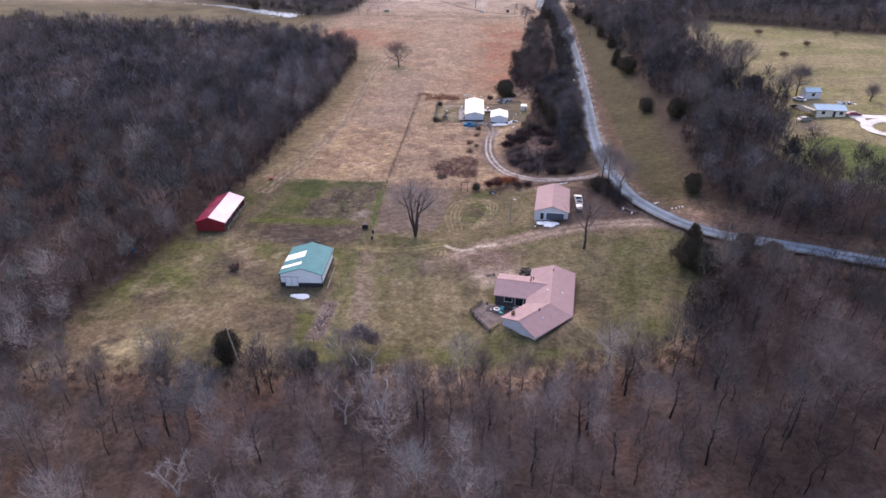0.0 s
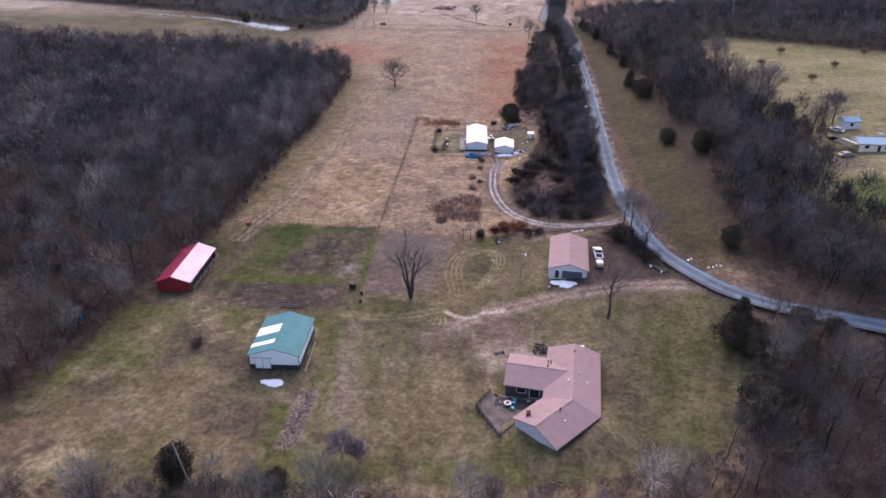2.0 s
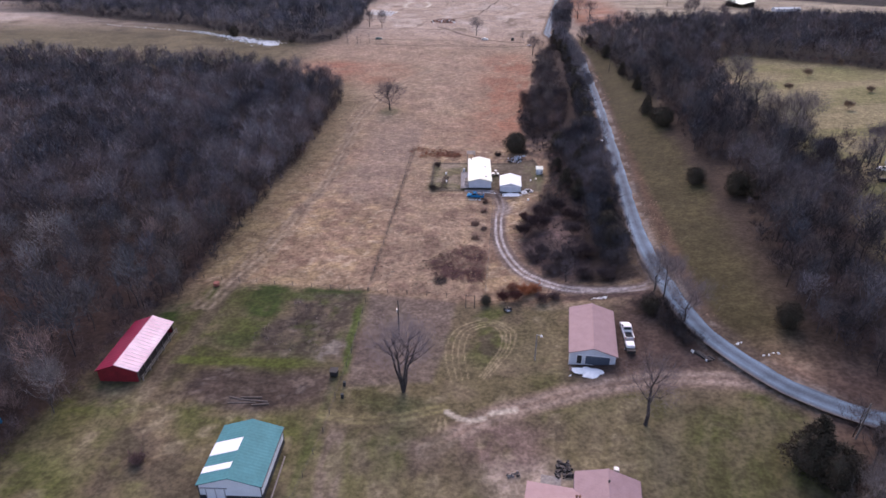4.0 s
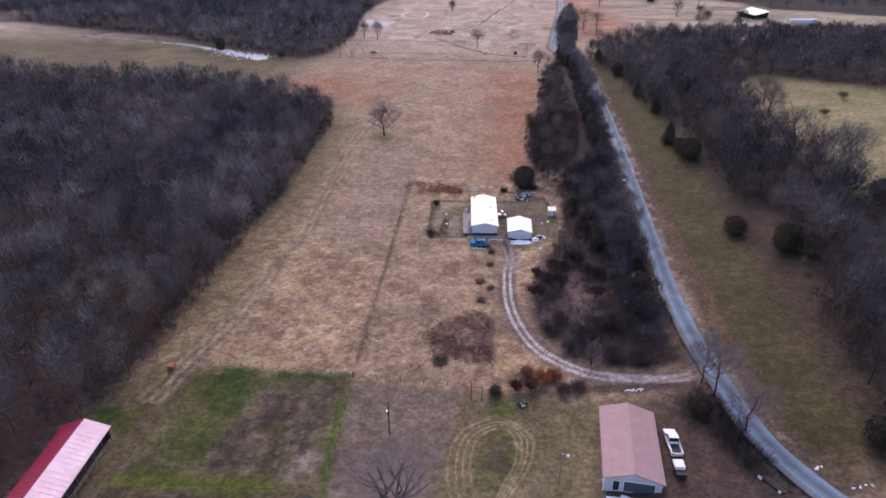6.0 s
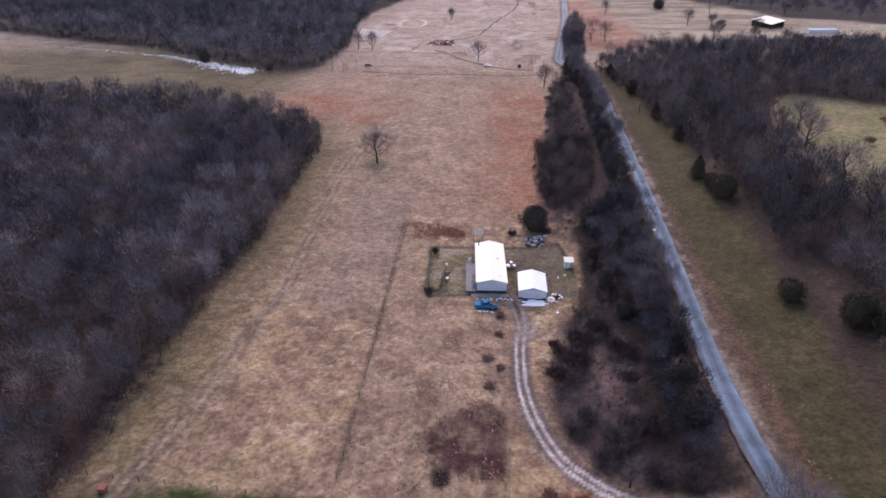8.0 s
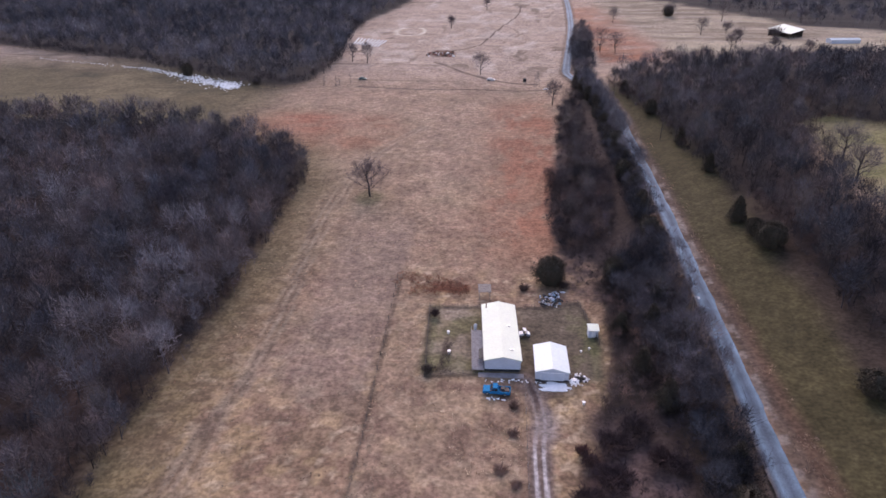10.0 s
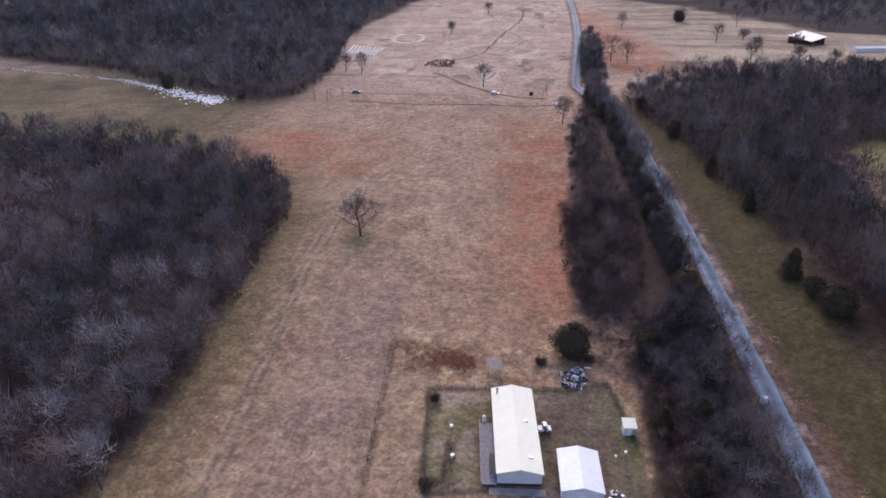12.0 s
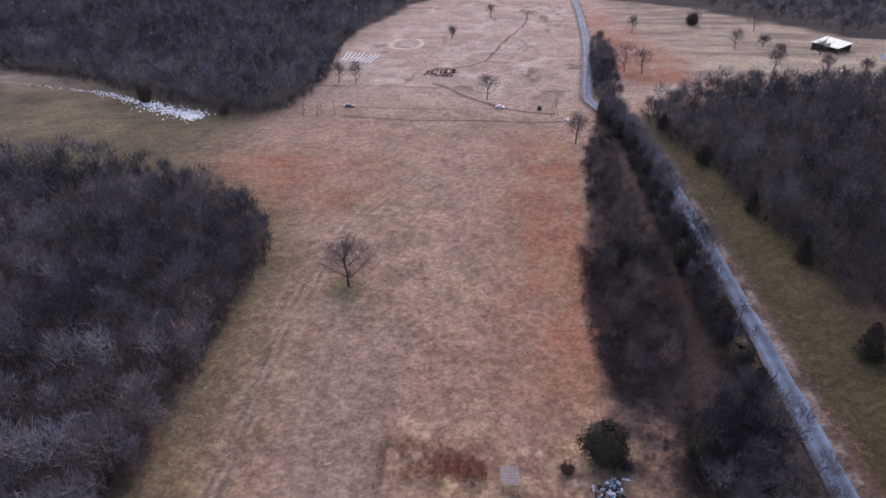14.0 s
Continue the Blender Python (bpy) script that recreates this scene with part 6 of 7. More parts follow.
# thin dark sheet over the patio that paints the eave's shade
solid("eave_shade_sheet", Shape().box(-4.2, 4.2, -1.4, 1.2, 0.0, 0.03), mat("eave_shade_dark", (0.035, 0.034, 0.036), 0.7, vary=0.4, scale=0.8), 2.2, 113.6, -8, z=0.815, label="thin dark sheet standing for the shade below the house eave", category="slab")
scrap("patio_clutter", -1.6, 113.3, 1.3, 1.3, 16, [BLACK, DARKWOOD, WHITE, STEEL], "small dark and pale yard things on the patio", 21, 0.22)
scrap("patio_clutter", 2.4, 111.2, 1.2, 0.9, 12, [DARKWOOD, BLUEPAINT, RUST], "boxes and tubs along the patio edge", 22, 0.24)
scrap("wood_stack", 6.6, 130.0, 1.2, 1.6, 34, [BLACK, DARKWOOD], "dark tarpaulin-covered wood stack behind the house", 15, 0.45)
scrap("brush_pile", -1.2, 128.6, 1.3, 0.5, 12, [DARKWOOD, WOOD], "dark brush and boards behind the house", 16, 0.35)
solid("back_step", Shape().box(-1.6, 1.6, -1.3, 1.3, -0.4, 0.12).box(-0.8, 0.8, -1.9, -1.3, -0.4, 0.3), WOOD, 4.4, 127.3, -7, label="weathered wooden back step behind the house", category="step")
ac = thing("air_conditioner", 14.8, 129.6, -5, label="pale air conditioner unit behind the house", category="air conditioner")
part("case", Shape().box(-0.4, 0.4, -0.4, 0.4, 0.0, 0.8), STEEL, ac)
part("fan_grille", Shape().rod((0, 0, 0.8), (0, 0, 0.84), 0.33, n=14), WHITE, ac)

# ---- trees ----
def unit(v):
    return v / (np.linalg.norm(v, axis=-1, keepdims=True) + 1e-9)


def grow(seed, height, spread, limbs=9, subs=3, twigs=300, trunk_r=0.16, stems=1, low=0.35, twig_len=1.6, twig_w=0.05, droop=0.0, puff=0.0, dome=0.0, wiggle=0.03, lean_out=0.36):
    """A bare tree: tapered segments (a, b, ra, rb) for trunk and limbs, and thin tapering twigs as triangles."""
    r = np.random.RandomState(seed)
    segs, tips = [], []
    for s in range(stems):
        ang = 2 * math.pi * (s + r.rand() * 0.5) / stems
        lean = np.array([math.cos(ang), math.sin(ang), 0]) * (lean_out if stems > 1 else 0.06)
        a, top = np.array([0, 0, -0.3]), height * (0.62 + 0.12 * r.rand())
        joints = [a]
        for i in range(1, 5):
            f = i / 4
            joints.append(np.array([0, 0, -0.3]) + (np.array([0, 0, 1.0]) + lean * (0.6 + 0.6 * f)) * top * f + r.normal(0, wiggle * height * f, 3) * (1, 1, 0))
        rad = [trunk_r * (1 - 0.72 * i / 4) / (1 if stems == 1 else 1.25) for i in range(5)]
        segs += [(joints[i], joints[i + 1], rad[i], rad[i + 1]) for i in range(4)]
        tips.append((joints[3], joints[4] - joints[3], rad[4]))
        for k in range(limbs):
            f = low + (1 - low) * (k + r.rand()) / limbs
            i = min(3, int(f * 4))
            at = joints[i] + (joints[i + 1] - joints[i]) * (f * 4 - i)
            th = k * 2.4 + r.rand() * 0.9
            out = np.array([math.cos(th), math.sin(th), 0.25 + 0.75 * f + 0.25 * r.rand()])
            out = unit(out + lean * 0.8)
            length = spread * (1.05 - 0.45 * f) * (0.75 + 0.4 * r.rand())
            r0 = trunk_r * (0.36 - 0.16 * f)
            p = at
            for j in range(3):
                q = p + (out + np.array([0, 0, 0.18 * j - droop]) + r.normal(0, 0.13, 3)) * length / 3
                ra, rb = r0 * (1 - j / 3.4), r0 * (1 - (j + 1) / 3.4)
                segs.append((p, q, ra, rb))
                tips.append((p, q - p, rb))
                for _ in range(subs if j else max(1, subs - 1)):
                    d = unit(unit(q - p) + r.normal(0, 0.55, 3) + (0, 0, 0.15))
                    b = p + (q - p) * r.rand()
                    e = b + d * length * 0.36 * (0.6 + 0.6 * r.rand())
                    segs.append((b, e, ra * 0.42, ra * 0.12))
                    tips.append((b, e - b, ra * 0.15))
                p = q
    base = np.array([t[0] for t in tips])
    way = np.array([t[1] for t in tips])
    pick = r.randint(0, len(tips), twigs)
    p = base[pick] + way[pick] * (0.25 + 0.8 * r.rand(twigs, 1))
    d = unit(unit(way[pick]) + r.normal(0, 0.6, (twigs, 3)) + (0, 0, 0.25)) * (twig_len * (0.5 + 0.9 * r.rand(twigs, 1)))
    if puff:
        # brooms of fine shoots round the limb ends, so that the crown reads as rounded clumps
        ends = np.array([b for a, b, ra, rb in segs if 0.008 < rb < trunk_r * 0.3])
        ends = ends[r.choice(len(ends), min(len(ends), 9 * stems), replace=False)]
        n = int(twigs * puff)
        e = ends[r.randint(0, len(ends), n)]
        p[:n] = e + r.normal(0, 0.38, (n, 3))
        d[:n] = unit(r.normal(0, 1, (n, 3)) + (0, 0, 0.55) + 0.5 * unit(e * (1, 1, 0))) * (twig_len * (0.4 + 0.7 * r.rand(n, 1)))
    if dome:
        # the fine outer shoots of a rounded crown, fanning out and up from the fork
        n = int(twigs * dome)
        u = unit(r.normal(0, 1, (n, 3)) * (1, 1, 0.8) + (0, 0, 0.35))
        an = np.arctan2(u[:, 1], u[:, 0])
        lobe = 1 + 0.16 * np.sin(3 * an + seed) + 0.13 * np.sin(5 * an + 4 * u[:, 2] + 2 * seed)
        e = u * (spread * 0.95, spread * 0.95, height * 0.33) * (lobe * (0.5 + 0.5 * r.rand(n) ** 0.5))[:, None] + (0, 0, height * 0.64)
        d[:n] = unit(u * (0.8, 0.8, 0.5) + (0, 0, 0.55) + r.normal(0, 0.3, (n, 3))) * (twig_len * (0.6 + 0.8 * r.rand(n, 1)))
        p[:n] = e - d[:n]
    s = unit(np.cross(d, r.normal(0, 0.55 if dome else 1, (twigs, 3)) + (0, 0, 1.0 if dome else 0))) * (twig_w * (0.6 + 0.8 * r.rand(twigs, 1)))
    tv = np.stack([p - s, p + s, p + d], 1).reshape(-1, 3)
    tt = np.arange(len(tv)).reshape(-1, 3)
    return segs, tv, tt


def limbs_mesh(segs, sides=4, least=0.0):
    v, t = [], []
    for a, b, ra, rb in segs:
        if ra < least:
            continue
        d = unit(b - a)
        u = unit(np.cross(d, (0.3, 0.9, 0.2)))
        w = np.cross(d, u)
        o = len(v)
        for c, rad in ((a, ra), (b, rb)):
            for i in range(sides):
                an = 2 * math.pi * i / sides
                v.append(c + (u * math.cos(an) + w * math.sin(an)) * rad)
        for i in range(sides):
            j = (i + 1) % sides
            t += [(o + i, o + j, o + sides + j), (o + i, o + sides + j, o + sides + i)]
    return np.array(v, float).reshape(-1, 3), np.array(t, int).reshape(-1, 3)


def blades(segs, least, r):
    """The thinner branches as single tapering blades."""
    thin = [g for g in segs if g[2] < least]
    if not thin:
        return np.zeros((0, 3)), np.zeros((0, 3), int)
    a, b, w = np.array([g[0] for g in thin]), np.array([g[1] for g in thin]), np.array([[g[2]] for g in thin])
    s = unit(np.cross(b - a, r.normal(0, 1, a.shape))) * np.clip(w * 0.6, 0.018, 0.05)
    v = np.stack([a - s, a + s, b], 1).reshape(-1, 3)
    return v, np.arange(len(v)).reshape(-1, 3)


def tree_model(seed, sides=3, least=0.03, **kw):
    """Arrays of a whole tree for a joined wood: vertices, triangles, material slots."""
    segs, tv, tt = grow(seed, **kw)
    lv, lt = limbs_mesh(segs, sides, least)
    segs = [g if g[2] < least else (g[0], g[1], 9.0, g[3]) for g in segs]
    bv, bt = blades(segs, least, np.random.RandomState(seed))
    return np.concatenate([lv, bv, tv]), np.concatenate([lt, bt + len(lv), tt + len(lv) + len(bv)]), np.concatenate([np.zeros(len(lt)), np.ones(len(bt) + len(tt))])


def scatter(poly, gap, seed, edge=0.0, thin=0.0, ragged=0.0):
    """Uneven places inside a polygon, about gap metres apart."""
    r = np.random.RandomState(seed)
    p = np.array(poly, float)
    (x0, y0), (x1, y1) = p.min(0), p.max(0)
    x, y = np.meshgrid(np.arange(x0, x1, gap), np.arange(y0, y1, gap))
    x = (x + (r.rand(*x.shape) - 0.5) * gap * 0.95).ravel()
    y = (y + (r.rand(*y.shape) - 0.5) * gap * 0.95).ravel()
    keep = (inside(poly, x, y) > edge + ragged * (fbm(x, y, 14, seed + 70, 2) - 0.5)) & (r.rand(len(x)) > thin)
    return x[keep], y[keep]


def clumped(places, seed, cell=16, cut=0.42):
    """Keeps the places that fall into clumps, so that glades stay open."""
    x, y = places
    keep = fbm(x, y, cell, seed + 50, 2) > cut
    return x[keep], y[keep]


def wood(name, label, places, models, sizes, tints, seed, category="woodland", fine=None):
    """Many trees joined into one mesh of kind stuff."""
    r = np.random.RandomState(seed)
    x, y = places
    which = r.randint(0, len(models), len(x))
    vs, ts, ms, cs, o = [], [], [], [], 0
    for i, (mv, mt, mm) in enumerate(models):
        sel = np.nonzero(which == i)[0]
        n = len(sel)
        if not n:
            continue
        a, s = r.rand(n) * 2 * math.pi, sizes[0] + (sizes[1] - sizes[0]) * r.rand(n)
        w = s * (0.85 + 0.3 * r.rand(n))
        ca, sa = (np.cos(a) * w)[:, None], (np.sin(a) * w)[:, None]
        px, py, pz = mv[:, 0][None], mv[:, 1][None], mv[:, 2][None]
        v = np.stack([px * ca - py * sa + x[sel, None], px * sa + py * ca + y[sel, None], pz * s[:, None] + land(x[sel], y[sel])[:, None]], -1)
        t = mt[None] + (np.arange(n) * len(mv))[:, None, None] + o
        tint = np.array(tints)[r.randint(0, len(tints), n)] * (0.62 + 0.75 * r.rand(n, 1) ** 1.4)
        stand = (fbm(x[sel], y[sel], 22, 401, 3)[:, None] - 0.5) * 2
        tint = tint * np.clip(1 + stand * np.array((1.15, 0.95, 0.8)), 0.5, 1.4)
        vs.append(v.reshape(-1, 3)), ts.append(t.reshape(-1, 3)), ms.append(np.tile(mm, n))
        cs.append(np.repeat(tint, len(mv), 0))
        o += n * len(mv)
    ob = new(name, fast_mesh(name, np.concatenate(vs), np.concatenate(ts), [BARK, fine or TWIG], np.concatenate(ms), "tint", np.concatenate(cs)))
    return tagged(ob, label, category, kind="stuff")


GREYS = [(0.106, 0.093, 0.097), (0.119, 0.108, 0.116), (0.092, 0.077, 0.080), (0.134, 0.125, 0.135), (0.112, 0.085, 0.082)]
# twig greys for the farthest woods, with blue distance haze mixed in
HAZY_GREYS = [(0.082, 0.081, 0.096), (0.097, 0.094, 0.11), (0.070, 0.066, 0.076), (0.118, 0.116, 0.132)]
PALE = [(0.135, 0.113, 0.112), (0.155, 0.132, 0.128), (0.115, 0.092, 0.091), (0.190, 0.168, 0.158), (0.135, 0.100, 0.091)]
BROWNS = [(0.084, 0.060, 0.056), (0.098, 0.067, 0.060), (0.072, 0.056, 0.054)]

# ---- single trees ----
def tint_mesh(name, v, t, material, tint):
    return fast_mesh(name, v, t, [material], attr="tint", color=np.tile(np.array(tint, np.float32), (len(v), 1)))


def bare_tree(x, y, seed, label, tint=(0.14, 0.118, 0.115), twig_tint=None, turn=0.0, group="", size=1.0, name="bare_tree", sink=0.0, **kw):
    """A leafless tree with a trunk of limbs and a crown of fine twigs."""
    segs, tv, tt = grow(seed, **kw)
    ob = thing(name, x, y, turn, label=label, category="tree", group=group)
    lv, lt = limbs_mesh(segs, 5, 0.0)
    for nm, v, t, m, c in (("trunk", lv, lt, BARK, tint), ("crown", tv, tt, TWIG, twig_tint or tint)):
        p = new(nm, tint_mesh(nm, v * size, t, m, c))
        p.parent = ob
    return ob


def cedar_arrays(seed, height, width, clumps=420, round_top=False):
    """A dense evergreen crown of many small sprays round a stem."""
    r = np.random.RandomState(seed)
    f = r.rand(clumps) ** (0.75 if round_top else 1.0)
    prof = np.sqrt(np.clip(1 - (2 * f - 0.9) ** 2 / 1.25, 0, 1)) if round_top else (1 - f) ** 0.8 * np.clip(f * 9 + 0.45, 0, 1)
    an = r.rand(clumps) * 2 * math.pi
    lobes = 1 + 0.14 * np.sin(an * 3 + seed) + 0.1 * np.sin(an * 5 + f * 9)
    rad = width / 2 * prof * lobes * (0.55 + 0.5 * r.rand(clumps) ** 0.5)
    c = np.stack([np.cos(an) * rad, np.sin(an) * rad, 0.15 + f * height * 0.97], -1)
    vs = []
    for k in range(6):
        d = unit(np.stack([np.cos(an), np.sin(an), 0.5 + 0 * an], -1) + r.normal(0, 0.7, (clumps, 3))) * (0.2 + 0.3 * r.rand(clumps, 1)) * (height / 6) ** 0.4
        s = unit(np.cross(d, r.normal(0, 1, (clumps, 3)))) * 0.085 * (height / 6) ** 0.4
        o = c + r.normal(0, 0.26, (clumps, 3))
        vs.append(np.stack([o - s, o + s, o + d], 1).reshape(-1, 3))
    v = np.concatenate(vs)
    t = np.arange(len(v)).reshape(-1, 3)
    # the dense inner foliage, a lumpy body within the sprays
    n, m = 14, 9
    g = np.linspace(0.02, 0.97, m)[:, None]
    a = np.linspace(0, 2 * math.pi, n, endpoint=False)[None]
    p = np.sqrt(np.clip(1 - (2 * g - 0.9) ** 2 / 1.25, 0, 1)) if round_top else (1 - g) ** 0.8 * np.clip(g * 9 + 0.45, 0, 1)
    w = width / 2 * 0.78 * p * (1 + 0.14 * np.sin(a * 3 + seed) + 0.1 * np.sin(a * 5 + g * 9)) * (0.9 + 0.2 * r.rand(m, n))
    core = np.stack([np.cos(a) * w, np.sin(a) * w, 0.15 + g * height * 0.97 + 0 * a], -1).reshape(-1, 3)
    i, j = np.meshgrid(np.arange(m - 1), np.arange(n), indexing="ij")
    q = [i * n + j, i * n + (j + 1) % n, (i + 1) * n + (j + 1) % n, (i + 1) * n + j]
    ct = np.concatenate([np.stack([q[0], q[1], q[2]], -1).reshape(-1, 3), np.stack([q[0], q[2], q[3]], -1).reshape(-1, 3)])
    return np.concatenate([v, core]), np.concatenate([t, ct + len(v)])


def cedar(x, y, height, width, seed, label, round_top=False, clumps=420):
    ob = thing("cedar_tree", x, y, label=label, category="tree")
    v, t = cedar_arrays(seed, height, width, clumps, round_top)
    part("trunk", Shape().rod((0, 0, -0.4), (0, 0, height * 0.85), 0.16, 0.03, 6), DARKWOOD, ob)
    p = new("crown", fast_mesh("crown", v, t, [NEEDLE]))
    p.parent = ob
    return ob


bare_tree(-22.2, 147.0, 11, "large bare many-stemmed yard tree on the lawn", height=18, spread=7.2, limbs=3, subs=2, twigs=4600, trunk_r=0.44, stems=6, low=0.5, twig_len=2.2, twig_w=0.009, dome=0.7, wiggle=0.014, lean_out=0.21, tint=(0.10, 0.083, 0.08), twig_tint=(0.22, 0.185, 0.195))
bare_tree(21.1, 139.8, 12, "bare tree with a dark trunk beside the dirt drive", height=14.5, spread=6.4, limbs=9, subs=3, twigs=2200, trunk_r=0.4, low=0.4, twig_len=1.9, twig_w=0.012, dome=0.6, tint=(0.10, 0.085, 0.08), twig_tint=(0.15, 0.125, 0.125))
for i, (x, y, hh) in enumerate(((31.1, 176.2, 12), (33.1, 166.7, 12), (29.9, 179.9, 11))):
    bare_tree(x, y, 20 + i, "bare dark tree on the bank beside the lane", height=hh, spread=5.6, limbs=8, subs=3, twigs=2200, trunk_r=0.2, low=0.3, twig_len=1.9, twig_w=0.014, dome=0.6, tint=(0.09, 0.08, 0.078), twig_tint=(0.16, 0.14, 0.145), group="trees by the lane bend")
for i, (x, y, hh) in enumerate(((109.5, 249, 14), (131.5, 240, 7), (105, 247, 13), (67.5, 147.5, 13), (99, 240, 12))):
    bare_tree(x, y, 120 + i, "spreading bare tree by the east homestead", height=hh, spread=hh * 0.5, limbs=9, subs=3, twigs=1500, trunk_r=0.3, low=0.25, twig_len=1.9, twig_w=0.018, dome=0.6, tint=(0.08, 0.068, 0.066), twig_tint=(0.15, 0.125, 0.128), group="homestead trees")
bare_tree(11.2, 188.2, 24, "small bare tree beside the gravel drive", height=7, spread=3.4, limbs=9, subs=3, twigs=900, trunk_r=0.2, low=0.2, twig_len=1.2, twig_w=0.018, tint=(0.08, 0.07, 0.07), twig_tint=(0.13, 0.11, 0.115))
bare_tree(-58.2, 341.4, 25, "lone rounded bare tree in the dry field", height=14.0, spread=8.2, limbs=12, subs=4, twigs=4200, trunk_r=0.42, low=0.25, twig_len=1.8, twig_w=0.02, dome=0.6, tint=(0.08, 0.065, 0.065), twig_tint=(0.13, 0.10, 0.10))
for i, (x, y, hh, sp) in enumerate(((10.7, 452.5, 14, 4.5), (-26.9, 519, 14, 5.5), (-98.7, 542, 14, 4.5), (-108.7, 545, 13, 4), (47.2, 563, 17, 7), (55.6, 557, 15, 5.5), (-31, 795, 13, 4), (-56.8, 682, 11, 3.5), (74, 694, 14, 4), (125.6, 726, 13, 6), (127, 631, 14, 5), (161.7, 700, 17, 7), (146, 636, 9, 4), (128.7, 568, 12, 5), (150, 556, 12, 4), (172, 560, 10, 4), (171, 612, 10, 5), (140, 594, 11, 4), (224, 734, 14, 5), (222, 696, 13, 5), (243, 718, 14, 5))):
    bare_tree(x, y, 40 + i, "distant bare tree standing in dry grassland", height=hh, spread=sp * 1.2, limbs=8, subs=2, twigs=1000, trunk_r=0.30, low=0.25, twig_len=2.2, twig_w=0.04, dome=0.7, tint=(0.06, 0.05, 0.05), twig_tint=(0.105, 0.086, 0.09), group="field trees")
for i, (x, y, hh) in enumerate(((-112, 487, 8), (-105, 486, 9), (-103.5, 487, 8), (-97, 487, 9), (3.4, 491, 11), (4.6, 491.4, 12), (6.0, 491, 10))):
    bare_tree(x, y, 64 + i, "thin pale bare sapling at the far fence", height=hh, spread=0.9, limbs=6, subs=1, twigs=90, trunk_r=0.12, low=0.4, twig_len=1.0, twig_w=0.03, tint=(0.2, 0.17, 0.165), twig_tint=(0.2, 0.17, 0.165), group="fence saplings")
for i, (x, y, hh) in enumerate(((87.5, 294, 15), (86, 275, 16), (90.5, 270, 17), (97.0, 277, 16), (86, 259, 14), (92.5, 331, 13), (98, 352, 12))):
    bare_tree(x, y, 70 + i, "tall spreading bare tree at the clearing edge", height=hh, spread=7.4, limbs=10, subs=3, twigs=2600, trunk_r=0.40, low=0.25, twig_len=2.2, twig_w=0.022, dome=0.7, tint=(0.085, 0.074, 0.072), twig_tint=(0.15, 0.128, 0.126), group="clearing edge trees")
for i, (x, y, hh, stems) in enumerate(((-22.3, 83.6, 13, 3), (-19.0, 80.6, 12, 2), (-24.6, 77.6, 8, 1), (-46.0, 60.5, 11, 2), (-3.5, 64.0, 10, 2))):
    bare_tree(x, y, 80 + i, "pale white-barked sycamore with bare limbs", height=hh, spread=2.8 if stems > 1 else 3.4, limbs=6, subs=2, twigs=420, trunk_r=0.26, stems=stems, low=0.3, twig_len=1.5, twig_w=0.02, lean_out=0.22, tint=(0.85, 0.80, 0.77) if i < 2 else (0.66, 0.61, 0.58), twig_tint=(0.40, 0.355, 0.35), group="pale sycamores")
models = []
for i in range(6):
    models.append(bare_tree(-60 + i * 9, 84, 90 + i, "bare slender winter tree at the edge of the lawn", height=9 + i % 4 * 1.5, spread=3.2, limbs=6, subs=2, twigs=800, trunk_r=0.12, low=0.3, twig_len=1.7, twig_w=0.014, dome=0.6, tint=(0.10, 0.085, 0.082), twig_tint=tuple(c * 0.72 for c in PALE[i % 5]), group="edge trees"))
tall = [bare_tree(x, y, 110 + i, "tall bare tree with a dark trunk in leaf litter", height=13 + i, spread=3.8, limbs=8, subs=2, twigs=900, trunk_r=0.27, low=0.4, twig_len=1.8, twig_w=0.014, dome=0.6, tint=(0.055, 0.046, 0.046), twig_tint=(0.12, 0.10, 0.10), group="dark-trunked trees") for i, (x, y) in enumerate(((6.6, 69.9), (14.3, 76.6), (-10.8, 75.1)))]
rr = np.random.RandomState(5)
for i, (x, y) in enumerate(((-0.2, 78.5), (15.9, 79.2), (19, 69.8), (29.8, 82), (38.9, 89.1), (23.3, 87.5), (-53, 72), (-68, 77.4), (-12.4, 80.1), (49, 103), (58, 96), (64, 112), (-36, 68), (33, 72), (47, 78))):
    copy_thing(tall[i % 3], pose(x, y, lie(x, y), 0, 0, rr.rand() * 360) @ Matrix.Diagonal((0.9, 0.9, 0.9, 1)))
spots = [(-70, 86), (-58, 89), (-40, 87), (-31, 90), (-27, 88), (-12, 88), (-2, 91), (6, 93), (10, 88), (18, 95), (24, 97), (7, 73), (30, 100), (36, 103), (40, 106), (45, 118), (49, 124), (52, 129), (56, 129), (60, 124), (48, 113), (55, 116), (-11.7, 75), (0, 80), (-33, 78), (-52, 80), (-66, 75), (65, 146), (52.3, 136), (62, 150), (58, 160)]
spots += [(-84 - rr.rand() * 3, y + rr.rand() * 5) for y in range(166, 362, 7)] + [(-92 - rr.rand() * 3, y) for y in range(96, 150, 7)] + [(60 + rr.rand() * 3 + 6 * (205 < y < 250), y + rr.rand() * 4) for y in range(180, 330, 8)] + [(52 + rr.rand() * 3, y + rr.rand() * 4) for y in range(350, 420, 8)]
spots += [(6 + rr.rand() * 8, y + rr.rand() * 3) for y in range(308, 350, 6)] + [(12 + rr.rand() * 7, y + rr.rand() * 3) for y in range(352, 440, 6)]
for i, (x, y) in enumerate(spots):
    if y < 105:
        x, y = x + rr.normal(0, 3), y - rr.rand() * 9 + 1
    s = 0.85 + 0.4 * rr.rand()
    copy_thing(models[i % 6], pose(x, y, lie(x, y), 0, 0, rr.rand() * 360) @ Matrix.Diagonal((s, s, s, 1)))

